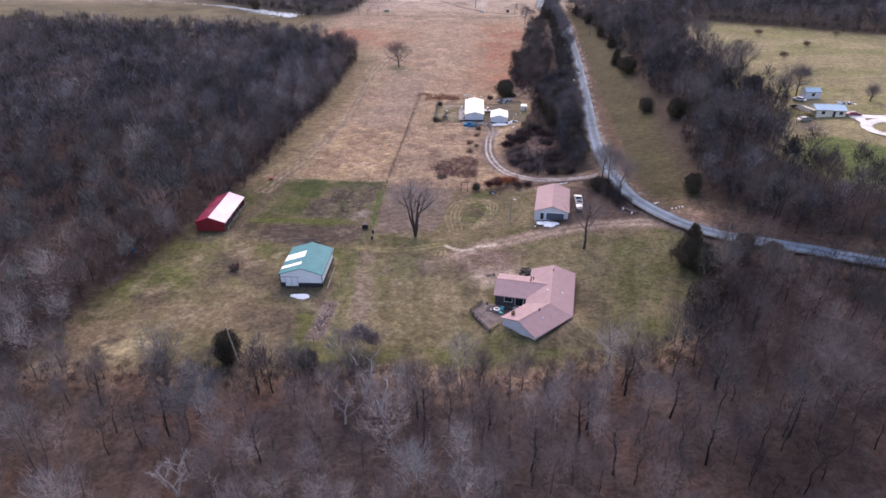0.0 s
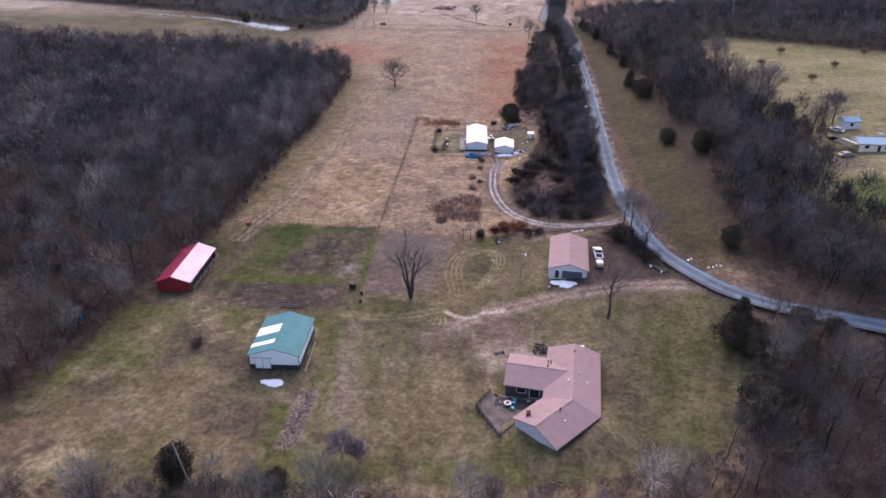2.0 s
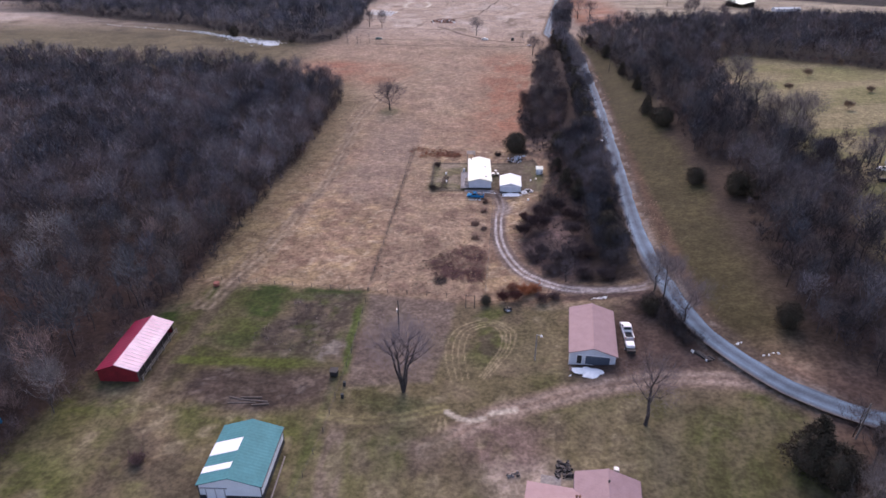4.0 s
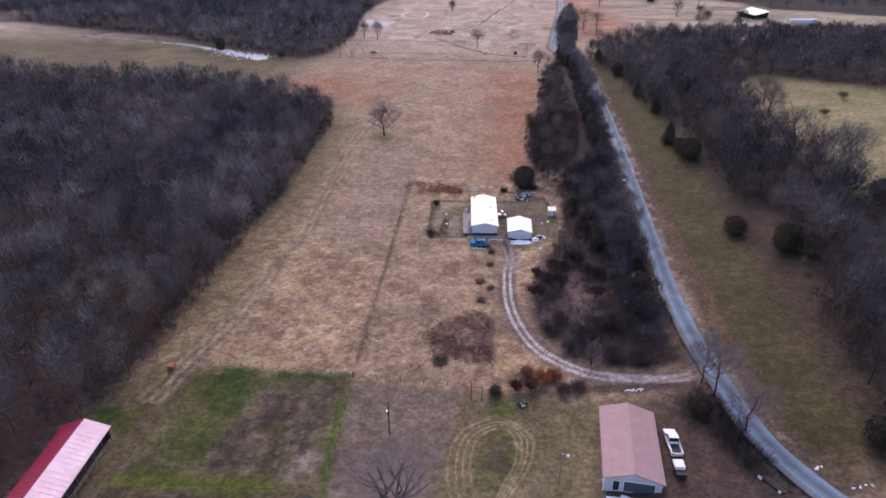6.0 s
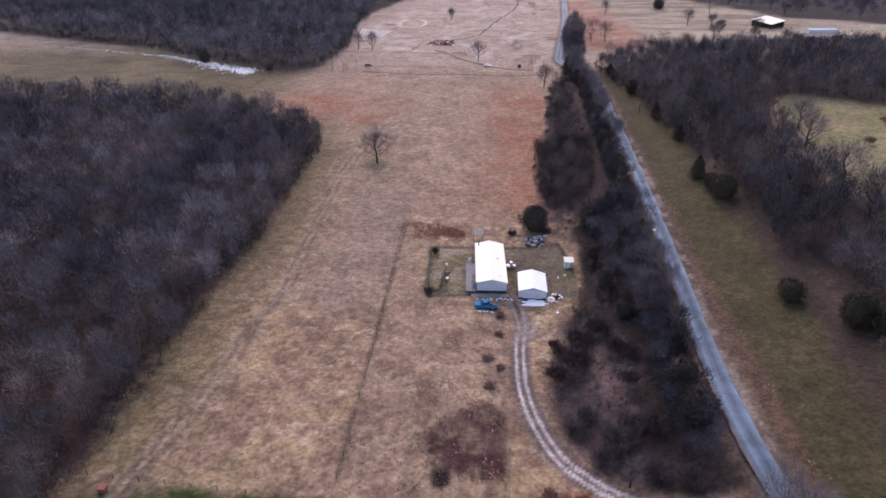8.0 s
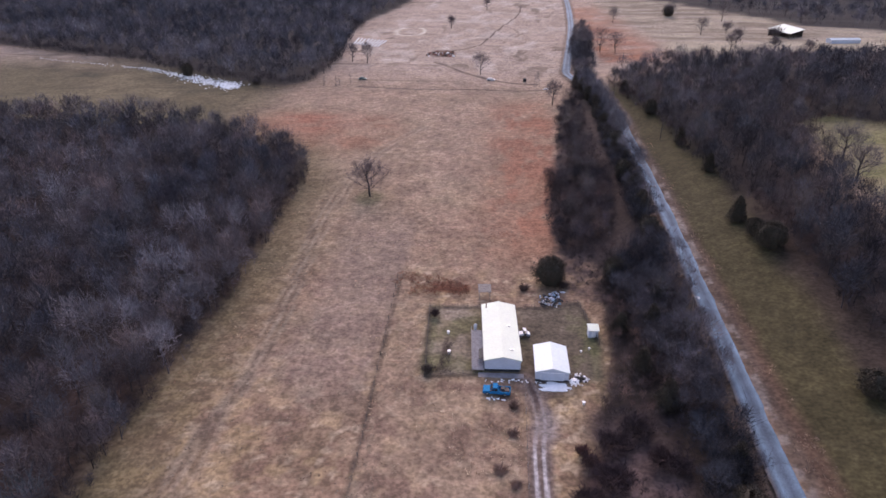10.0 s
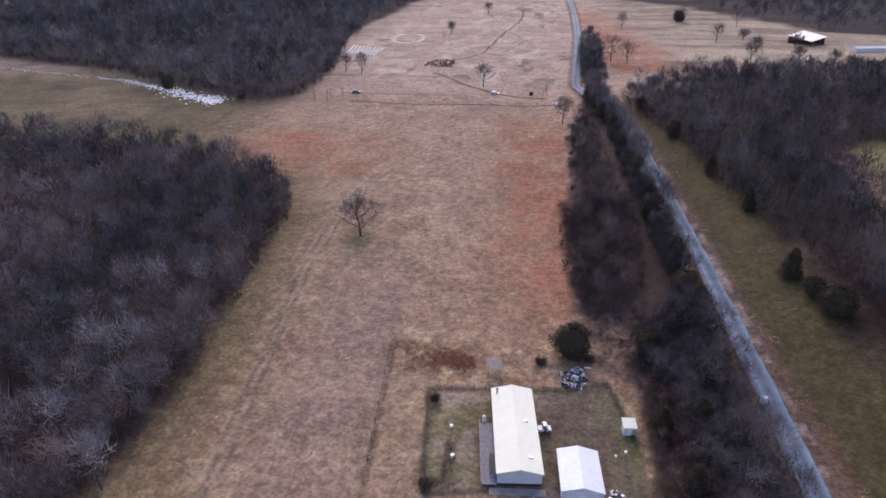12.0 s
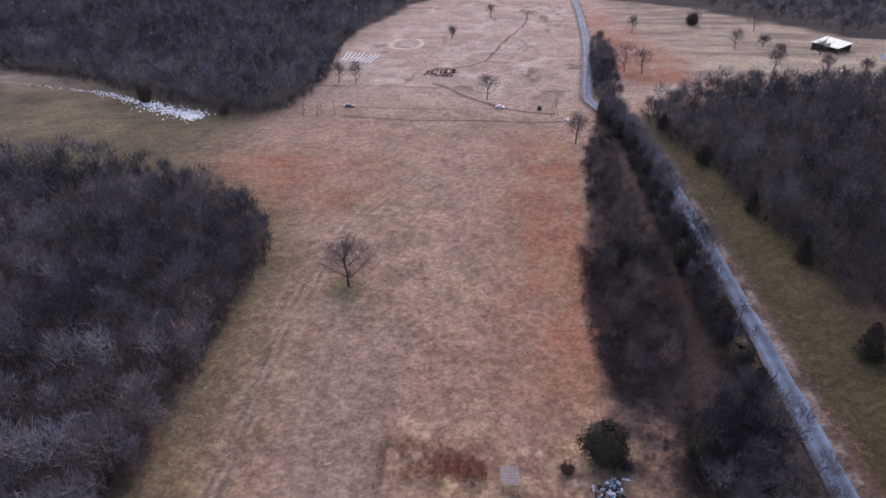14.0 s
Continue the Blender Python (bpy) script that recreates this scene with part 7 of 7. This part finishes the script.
for i, (x, y, hh, w, rt) in enumerate(((-0.3, 286, 7.4, 8.0, True), (15.3, 247.2, 6.5, 4.5, False), (18.0, 237.2, 6.5, 5, False), (24.5, 202.4, 6, 6.5, True), (23.5, 211, 6.5, 6, True), (25, 221, 6, 5, False), (50.5, 306, 7, 5.5, False), (53.4, 290, 6.5, 7, True), (51.8, 297, 4.5, 4, True), (51.9, 236, 4.8, 5.2, True), (60.5, 226, 6.5, 6.5, True), (64.5, 222, 5.5, 5, True), (51.5, 163, 5, 4.2, True),
                                       (43.6, 130.2, 10, 8.6, False), (42.8, 112.5, 7, 7, True), (40.7, 108.5, 6, 6, True), (46, 127, 7, 6, True), (-51, 91.9, 6.5, 5, True), (-35.2, 91.6, 3.2, 3.2, True), (27.5, 171.9, 3.2, 3.4, True), (13.5, 262, 5, 4, False), (15.6, 285, 6, 5.5, True), (20, 262, 6.5, 5, False), (23.5, 272, 7, 5, False), (53, 343, 6, 4, False), (51, 372, 6, 4.5, False), (48, 412, 6, 5, True), (44, 452, 6, 4.5, False),
                                       (56, 133, 5, 4, True), (62, 131.5, 3.5, 3.5, True), (-150, 486, 4, 4, True), (-196, 500, 7, 6, True), (126, 731, 8, 9, True), (96, 255, 6, 5, True))):
    cedar(x, y, hh, w, 200 + i, "dark green rounded cedar tree" if rt else "dark green pointed cedar tree", rt, 900 if w > 6 else 600)
for i in range(27):
    y = 300 + i * 7.0 + rr.rand() * 5
    x = 28.6 - max(0, y - 430) * 0.07 + rr.rand() * 3 - 1.5
    cedar(x, y, 4.5 + 3.5 * rr.rand(), 3.8 + 2.2 * rr.rand(), 240 + i, "dark cedar in the overgrown row along the lane", bool(i % 2), 420)

# ---- shrubs ----
def bush(x, y, r0, hh, seed, tint, label, twigs=900):
    segs, tv, tt = grow(seed, height=hh * 1.25, spread=r0 * 1.1, limbs=4, subs=2, twigs=int(twigs * max(1.0, (r0 / 2) ** 2)), trunk_r=0.05, stems=4, low=0.1, twig_len=1.0, twig_w=0.04, dome=0.8)
    ob = thing("shrub", x, y, label=label, category="shrub")
    lv, lt = limbs_mesh(segs, 3, 0.02)
    p = new("stem", tint_mesh("stem", lv, lt, BARK, tint))
    p.parent = ob
    p = new("crown", tint_mesh("crown", tv, tt, TWIG, tint))
    p.parent = ob


for i, (x, y, r0, hh, c) in enumerate(((-3.8, 180.6, 1.6, 2.2, (0.11, 0.046, 0.04)), (-1.0, 180.9, 1.7, 2.2, (0.12, 0.05, 0.042)), (5.2, 180.0, 2.0, 1.7, (0.11, 0.07, 0.064)), (1.4, 183.4, 2.2, 2.0, (0.34, 0.12, 0.055)), (3.6, 184.2, 1.8, 1.7, (0.30, 0.115, 0.06)), (-1.6, 185.8, 1.7, 1.3, (0.25, 0.12, 0.08)), (8.0, 181.0, 1.6, 1.3, (0.11, 0.075, 0.072)),
                                       (1.4, 215.0, 2.6, 2.8, (0.048, 0.032, 0.033)), (5.8, 218.8, 3.6, 3.2, (0.052, 0.034, 0.036)), (7.2, 227.5, 3.4, 2.2, (0.06, 0.041, 0.041)), (2.8, 224, 2.0, 1.8, (0.075, 0.045, 0.042)), (14.2, 223.6, 2.5, 2.8, (0.048, 0.03, 0.03)), (11.5, 231, 3.2, 2.6, (0.05, 0.036, 0.037)), (1.8, 226.5, 1.3, 1.6, (0.10, 0.05, 0.045)),
                                       (-10.2, 231, 1.2, 0.45, (0.24, 0.155, 0.12)), (-12.4, 222, 1.5, 0.45, (0.24, 0.155, 0.12)), (-9.8, 219.0, 1.0, 0.45, (0.24, 0.155, 0.12)), (-10.0, 238.5, 1.0, 0.5, (0.20, 0.13, 0.10)), (-11.8, 213, 1.3, 0.45, (0.24, 0.155, 0.12)), (-28.3, 268.5, 1.2, 1.8, (0.09, 0.06, 0.055)), (-27.8, 247.5, 1.3, 1.4, (0.09, 0.07, 0.055)), (-7, 283, 1.4, 1.0, (0.10, 0.07, 0.06)), (3.0, 283.5, 1.6, 1.4, (0.09, 0.065, 0.06)),
                                       (-26.5, 98.5, 2.6, 4.4, (0.20, 0.175, 0.18)), (-23.8, 98.2, 1.8, 3.6, (0.19, 0.165, 0.168)), (-63.3, 125.4, 1.4, 1.3, (0.145, 0.095, 0.085)), (112, 330, 2.0, 2.6, (0.25, 0.175, 0.125)), (128, 352, 2.2, 2.9, (0.25, 0.175, 0.125)), (150, 372, 1.9, 2.6, (0.25, 0.175, 0.125)), (140, 322, 1.8, 2.3, (0.25, 0.175, 0.125)), (122, 300, 2.1, 2.9, (0.25, 0.175, 0.125)), (165, 350, 2.0, 2.6, (0.25, 0.175, 0.125)), (118, 268, 3.5, 4.0, (0.11, 0.09, 0.085)), (15, 213, 2.4, 2.6, (0.06, 0.045, 0.047)), (10.5, 197.5, 3.4, 2.4, (0.085, 0.068, 0.07)), (6.2, 203.5, 2.4, 2.0, (0.085, 0.066, 0.068)), (15.5, 190.0, 2.6, 1.8, (0.075, 0.058, 0.06)), (8.0, 193.5, 2.4, 1.6, (0.08, 0.062, 0.064)), (20.5, 188.5, 2.6, 1.8, (0.075, 0.058, 0.06)), (3.6, 200.5, 2.0, 1.5, (0.085, 0.064, 0.064)), (13.5, 201, 3.0, 2.0, (0.075, 0.058, 0.06)), (17, 200, 2.6, 2.8, (0.06, 0.045, 0.048)), (16.5, 222, 2.4, 2.4, (0.065, 0.046, 0.048)))):
    shrub_label = "rust-coloured leafless shrub beside the drive" if c[0] > 0.15 else "dark leafless shrub in dry grass"
    bush(x, y, r0, hh, 300 + i, c, "pale brown leafless shrub in the east clearing" if x > 100 else "low brown dead brush in dry grass" if hh < 0.6 else shrub_label)
cedar(-7.8, 179.2, 1.9, 2.2, 280, "small dark green ball-shaped shrub by the fence", True, 260)

forest = [tree_model(100 + i, height=11.5 + i % 4, spread=3.6 + 0.35 * (i % 4), limbs=5, subs=1, twigs=255, trunk_r=0.12, least=0.09, low=0.42, twig_len=2.6, twig_w=0.055, dome=0.9) for i in range(9)]
farther = [tree_model(140 + i, height=12.5 + i % 3, spread=4.6, limbs=3, subs=1, twigs=92, trunk_r=0.10, least=0.09, low=0.4, twig_len=2.8, twig_w=0.115, dome=0.95) for i in range(6)]
close = [tree_model(160 + i, height=10 + i % 4, spread=3.2 + 0.4 * (i % 3), limbs=6, subs=2, twigs=460, trunk_r=0.14, least=0.06, low=0.3, twig_len=1.8, twig_w=0.023, dome=0.75) for i in range(8)]
thicket = [tree_model(175 + i, height=6 + i % 3, spread=2.5, limbs=4, subs=1, twigs=240, trunk_r=0.07, stems=2, low=0.15, least=0.07, twig_len=1.6, twig_w=0.03, dome=0.85) for i in range(5)]
scrub = [tree_model(195 + i, height=4.5 + i % 2, spread=2.2, limbs=3, subs=1, twigs=95, trunk_r=0.05, least=0.06, low=0.1, twig_len=1.6, twig_w=0.04, dome=0.9) for i in range(4)]
weeds = [tree_model(180 + i, height=1.5, spread=1.1, limbs=3, subs=1, twigs=70, trunk_r=0.03, stems=3, low=0.1, least=0.05, twig_len=0.6, twig_w=0.018) for i in range(4)]
saplings = [tree_model(186 + i, height=4.5, spread=1.6, limbs=5, subs=1, twigs=110, trunk_r=0.04, low=0.2, least=0.05, twig_len=1.0, twig_w=0.02) for i in range(4)]



def split(places, keep):
    """The places for which keep(x, y) holds."""
    x, y = places
    k = keep(x, y)
    return x[k], y[k]


def thinned(places, seed, y0, keep):
    """Fewer places beyond y0."""
    x, y = places
    k = (y < y0) | (np.random.RandomState(seed).rand(len(x)) < keep)
    return x[k], y[k]


left = scatter(LEFT_WOODS, 5.1, 1, ragged=8)
clear = (np.abs(left[0] + 78) > 8.5) | (np.abs(left[1] - 153) > 13)
left = (left[0][clear], left[1][clear])
wood("deep_woods", "bare grey winter woodland deep behind the field edge", split(left, lambda x, y: x <= -150), farther, (0.7, 1.1), [tuple(c * 1.05 for c in g) for g in GREYS], 35)
wood("field_woods", "dense bare grey winter woodland beside the field", split(left, lambda x, y: (x > -150) & (y > 205)), forest, (0.68, 1.25), [tuple(c * 1.24 for c in g) for g in GREYS], 1)
barn_side = thinned(split(left, lambda x, y: (x > -150) & (y <= 205)), 2, 0, 0.86)
wood("barn_woods", "bare grey-brown winter woodland behind the red barn", barn_side, forest, (0.68, 1.2), [(0.138, 0.12, 0.113), (0.155, 0.141, 0.136), (0.122, 0.096, 0.088), (0.168, 0.158, 0.158), (0.138, 0.101, 0.092)], 42)


def fringe(poly, gap, seed):
    """Places in a belt along a wood's edge."""
    x, y = scatter(poly, gap, seed, edge=-1.5)
    keep = inside(poly, x, y) < 6
    return x[keep], y[keep]


wood("field_woods_fringe", "low bare scrub along the edge of the wood", fringe(LEFT_WOODS, 2.9, 31), scrub, (0.5, 1.1), GREYS[2:3] + BROWNS, 31, "undergrowth")
wood("lane_woods_fringe", "low bare scrub along the edge of the wood", fringe(EAST_WOODS, 3.1, 32), scrub, (0.5, 1.1), GREYS[2:3] + BROWNS, 32, "undergrowth")
foot = scatter(NEAR_WOODS, 4.7, 2, thin=0.22)
wood("roadside_woods", "dark bare winter trees between lawn and road", split(foot, lambda x, y: x > 30), close, (0.55, 1.3), [(0.09, 0.074, 0.072), (0.11, 0.092, 0.09), (0.125, 0.11, 0.11), (0.10, 0.074, 0.069)], 43)
wood("lawn_woods", "bare winter trees over brown leaf litter", split(foot, lambda x, y: x <= 30), close, (0.55, 1.3), [(0.10, 0.084, 0.084), (0.125, 0.106, 0.106), (0.175, 0.158, 0.16), (0.21, 0.197, 0.199), (0.14, 0.106, 0.10)], 2)
wood("lawn_brush", "tangled dark brush at the foot of the lawn", fringe(NEAR_WOODS, 2.1, 34), scrub, (0.4, 0.8), [(0.055, 0.038, 0.036), (0.075, 0.05, 0.046), (0.10, 0.056, 0.045)], 34, "undergrowth")
wood("sapling_growth", "bare saplings and brambles under the bare trees", scatter(NEAR_WOODS, 3.4, 12, edge=-1.5, thin=0.35), saplings, (0.5, 1.0), PALE[2:], 12, "undergrowth")
right = scatter(EAST_WOODS, 5.3, 3, ragged=8)
wood("upland_woods", "bare grey winter woodland far beyond the lane", split(right, lambda x, y: x >= 125), farther, (0.65, 1.05), [tuple(c * 0.86 for c in g) for g in GREYS], 36)
wood("lane_woods", "dense bare grey winter woodland beyond the lane", split(right, lambda x, y: x < 125), forest, (0.6, 1.15), [tuple(c * 0.79 for c in g) for g in GREYS], 3)
wood("distant_woods", "distant bare winter woodland behind the field", scatter(WEST_FAR_WOODS, 8.2, 4, ragged=12), farther, (0.85, 1.3), HAZY_GREYS, 4)
wood("distant_edge", "bare scrubby edge of the distant woodland", split(fringe(WEST_FAR_WOODS, 4.2, 40), lambda x, y: (y < 700) & (x > -400)), scrub, (0.8, 1.7), [(0.07, 0.058, 0.06), (0.085, 0.07, 0.07)], 40, "undergrowth")
wood("hilltop_woods", "distant bare winter woodland on the rise", scatter(EAST_FAR_WOODS, 12, 5, ragged=20), farther, (0.8, 1.25), HAZY_GREYS, 5)
wood("hedge_thicket", "overgrown brown hedgerow beside the dry field", thinned(clumped(scatter(HEDGE_WEST, 2.4, 6, ragged=6), 6, 14, 0.38), 6, 372, 0.5), thicket, (0.5, 1.2), BROWNS + [(0.07, 0.056, 0.06)], 6, "hedge")
low_hedge = [thinned(scatter(HEDGE_WEST, 2.2, 33, edge=-0.5, thin=0.15, ragged=4), 33, 372, 0.5), scatter(HEDGE_EAST, 2.2, 39, thin=0.15, ragged=2)]
wood("hedge_brush", "low brown brush in the hedgerow and under the lane trees", tuple(np.concatenate(q) for q in zip(*low_hedge)), scrub, (0.4, 0.85), BROWNS + [(0.07, 0.058, 0.062), (0.06, 0.05, 0.052)], 33, "hedge")
wood("lane_thicket", "dark thicket of bare trees along the lane", clumped(scatter(HEDGE_EAST, 2.3, 16, ragged=2), 16, 12, 0.28), thicket, (0.6, 1.25), [(0.07, 0.063, 0.069), (0.08, 0.074, 0.083), (0.06, 0.052, 0.055), (0.10, 0.095, 0.106)], 16, "hedge")
wood("bank_thicket", "dark low thicket on the bank of the lane", scatter(LANE_BANK, 1.05, 17, edge=-0.2), scrub, (0.4, 0.75), [(0.05, 0.043, 0.042), (0.06, 0.048, 0.046)], 17, "thicket")
wood("lane_trees", "bare grey trees leaning over the lane", scatter(LANE_TREES, 3.9, 18, edge=-0.5), forest, (0.55, 0.95), GREYS[:3], 18)
wood("lane_overhang", "grey bare trees hanging over the lane edge", scatter([(25.5, 492), (31, 470), (34.2, 425), (33.4, 346), (30.8, 346), (30.5, 390), (30, 425), (24.5, 470)], 2.9, 19), forest, (0.7, 0.95), GREYS[1:2] + GREYS[3:4], 19)
wood("lane_saplings", "thin bare trees along the lane edge", scatter([(27.6, 226), (28.8, 262), (29.8, 300), (30.4, 346), (31.8, 346), (31.2, 300), (30.3, 262), (29.2, 226)], 3.4, 44), forest, (0.5, 0.72), GREYS[:3], 44)
wood("brush_thicket", "low dark brush inside the driveway loop", scatter([(2.2, 199), (0.5, 211), (12, 222), (21, 238), (22, 202), (24, 188), (9, 188.6)], 1.8, 7, thin=0.25), weeds + saplings, (0.5, 1.0), [(0.09, 0.068, 0.07), (0.105, 0.075, 0.075), (0.08, 0.062, 0.066)], 7, "brush")
wood("drive_thicket", "dark scrub between the shed and the lane", scatter([(5.5, 234), (8, 244.5), (10.2, 256), (11.2, 268), (12, 290), (16, 301), (24, 302), (25, 260), (23, 235)], 1.9, 38, thin=0.1, ragged=3), scrub, (0.4, 0.9), [(0.064, 0.049, 0.046), (0.08, 0.059, 0.055), (0.098, 0.064, 0.056)], 38, "thicket")
wood("rank_brush", "dark rank brush between cedar and hedgerow", scatter([(4, 288), (3.5, 297), (6, 304), (17, 305), (15, 278), (10.5, 279), (7, 283)], 1.7, 41, thin=0.35, ragged=3), scrub + weeds, (0.35, 0.7), [(0.075, 0.056, 0.054), (0.095, 0.066, 0.06), (0.06, 0.048, 0.048)], 41, "brush")
wood("field_weeds", "brown dead weeds in the rough pasture", scatter([(-22, 190), (-25, 198), (-18, 205), (-9, 207.5), (-8.6, 188)], 0.95, 8, edge=-0.5, thin=0.3, ragged=5), weeds, (0.35, 0.75), [(0.12, 0.06, 0.055), (0.16, 0.085, 0.075), (0.20, 0.12, 0.10)], 8, "weeds")
wood("sedge_patch", "rust-red dead weeds behind the yard fence", clumped(scatter([(-41, 280), (-39, 289), (-30, 287), (-20.5, 284.5), (-21, 278.5), (-30, 277.5)], 0.9, 9, thin=0.15, ragged=4), 9, 5, 0.38), weeds, (0.4, 0.85), [(0.27, 0.11, 0.065), (0.19, 0.085, 0.058)], 9, "weeds")
wood("yard_weeds", "dark dead weeds in the mobile home yard", scatter([(-25.4, 249), (-25.0, 259), (-23.6, 259), (-23.4, 247.5), (-27.6, 246.5), (-27.6, 249)], 0.8, 37), weeds, (0.45, 0.8), [(0.07, 0.055, 0.052), (0.10, 0.075, 0.068)], 37, "weeds")
wood("garden_weeds", "dead weeds standing in the garden plot", scatter([(-57, 159), (-57, 166), (-52, 168), (-52, 177), (-45, 177), (-40, 160), (-46, 157)], 1.2, 10, thin=0.35), weeds, (0.3, 0.65), [(0.10, 0.078, 0.07), (0.22, 0.18, 0.16), (0.08, 0.06, 0.055)], 10, "weeds")

# ---- standing dead grass ----
def tuft_model(seed, blades_n=6, height=0.2, width=0.5):
    """A tuft of leaning dead grass blades."""
    r = np.random.RandomState(seed)
    a = r.rand(blades_n) * 2 * math.pi
    base = np.stack([np.cos(a) * width * 0.3 * r.rand(blades_n), np.sin(a) * width * 0.3 * r.rand(blades_n), 0 * a - 0.05], -1)
    tip = base + np.stack([np.cos(a) * width * 0.7, np.sin(a) * width * 0.7, height * (0.5 + 0.7 * r.rand(blades_n))], -1)
    side = np.stack([-np.sin(a), np.cos(a), 0 * a], -1) * 0.09
    v = np.stack([base - side, base + side, tip], 1).reshape(-1, 3)
    return v, np.arange(len(v)).reshape(-1, 3), np.ones(blades_n)


tufts = [tuft_model(400 + i) for i in range(5)]
STRAW = [(0.31, 0.235, 0.155), (0.35, 0.275, 0.185), (0.27, 0.195, 0.125), (0.22, 0.15, 0.10), (0.29, 0.18, 0.115)]
wood("pasture_tufts", "tufts of standing dead straw-coloured grass", clumped(scatter([(-36, 183), (-38, 230), (-40, 284), (-31, 274), (-29, 246), (-8.5, 245), (-8.5, 182)], 0.95, 21, thin=0.1), 21, 7, 0.4), tufts, (0.7, 1.4), STRAW, 21, "grass", STRAWMAT)
wood("field_tufts", "tufts of dead grass over the open field", clumped(scatter([(-79, 187), (-79, 262), (-82, 330), (-88, 375), (-60, 430), (10, 440), (0, 345), (-4, 300), (-40, 290), (-38, 230), (-37.5, 185)], 1.9, 22, thin=0.1), 22, 8, 0.46), tufts, (0.7, 1.5), STRAW, 22, "grass", STRAWMAT)
wood("verge_tufts", "rank brown grass along the verge of the lane", clumped(scatter([(36.5, 168), (35, 190), (35.5, 250), (38.5, 330), (40, 400), (43, 400), (42, 330), (39.5, 250), (39.5, 190), (42, 168)], 0.9, 23, thin=0.2), 23, 5, 0.45), tufts, (0.8, 1.5), [(0.22, 0.15, 0.105), (0.27, 0.19, 0.13), (0.17, 0.12, 0.085)], 23, "grass", STRAWMAT)
wood("lawn_edge_tufts", "rough brown grass between lawn and bare trees", clumped(scatter([(-88, 84), (-88, 92), (-60, 93), (-30, 95), (-8, 94), (14, 98), (30, 102), (33, 99), (14, 93), (-30, 88), (-60, 86)], 0.8, 24, thin=0.1), 24, 6, 0.38), tufts, (0.9, 1.8), [(0.16, 0.115, 0.085), (0.20, 0.13, 0.088), (0.13, 0.09, 0.068)], 24, "grass", STRAWMAT)
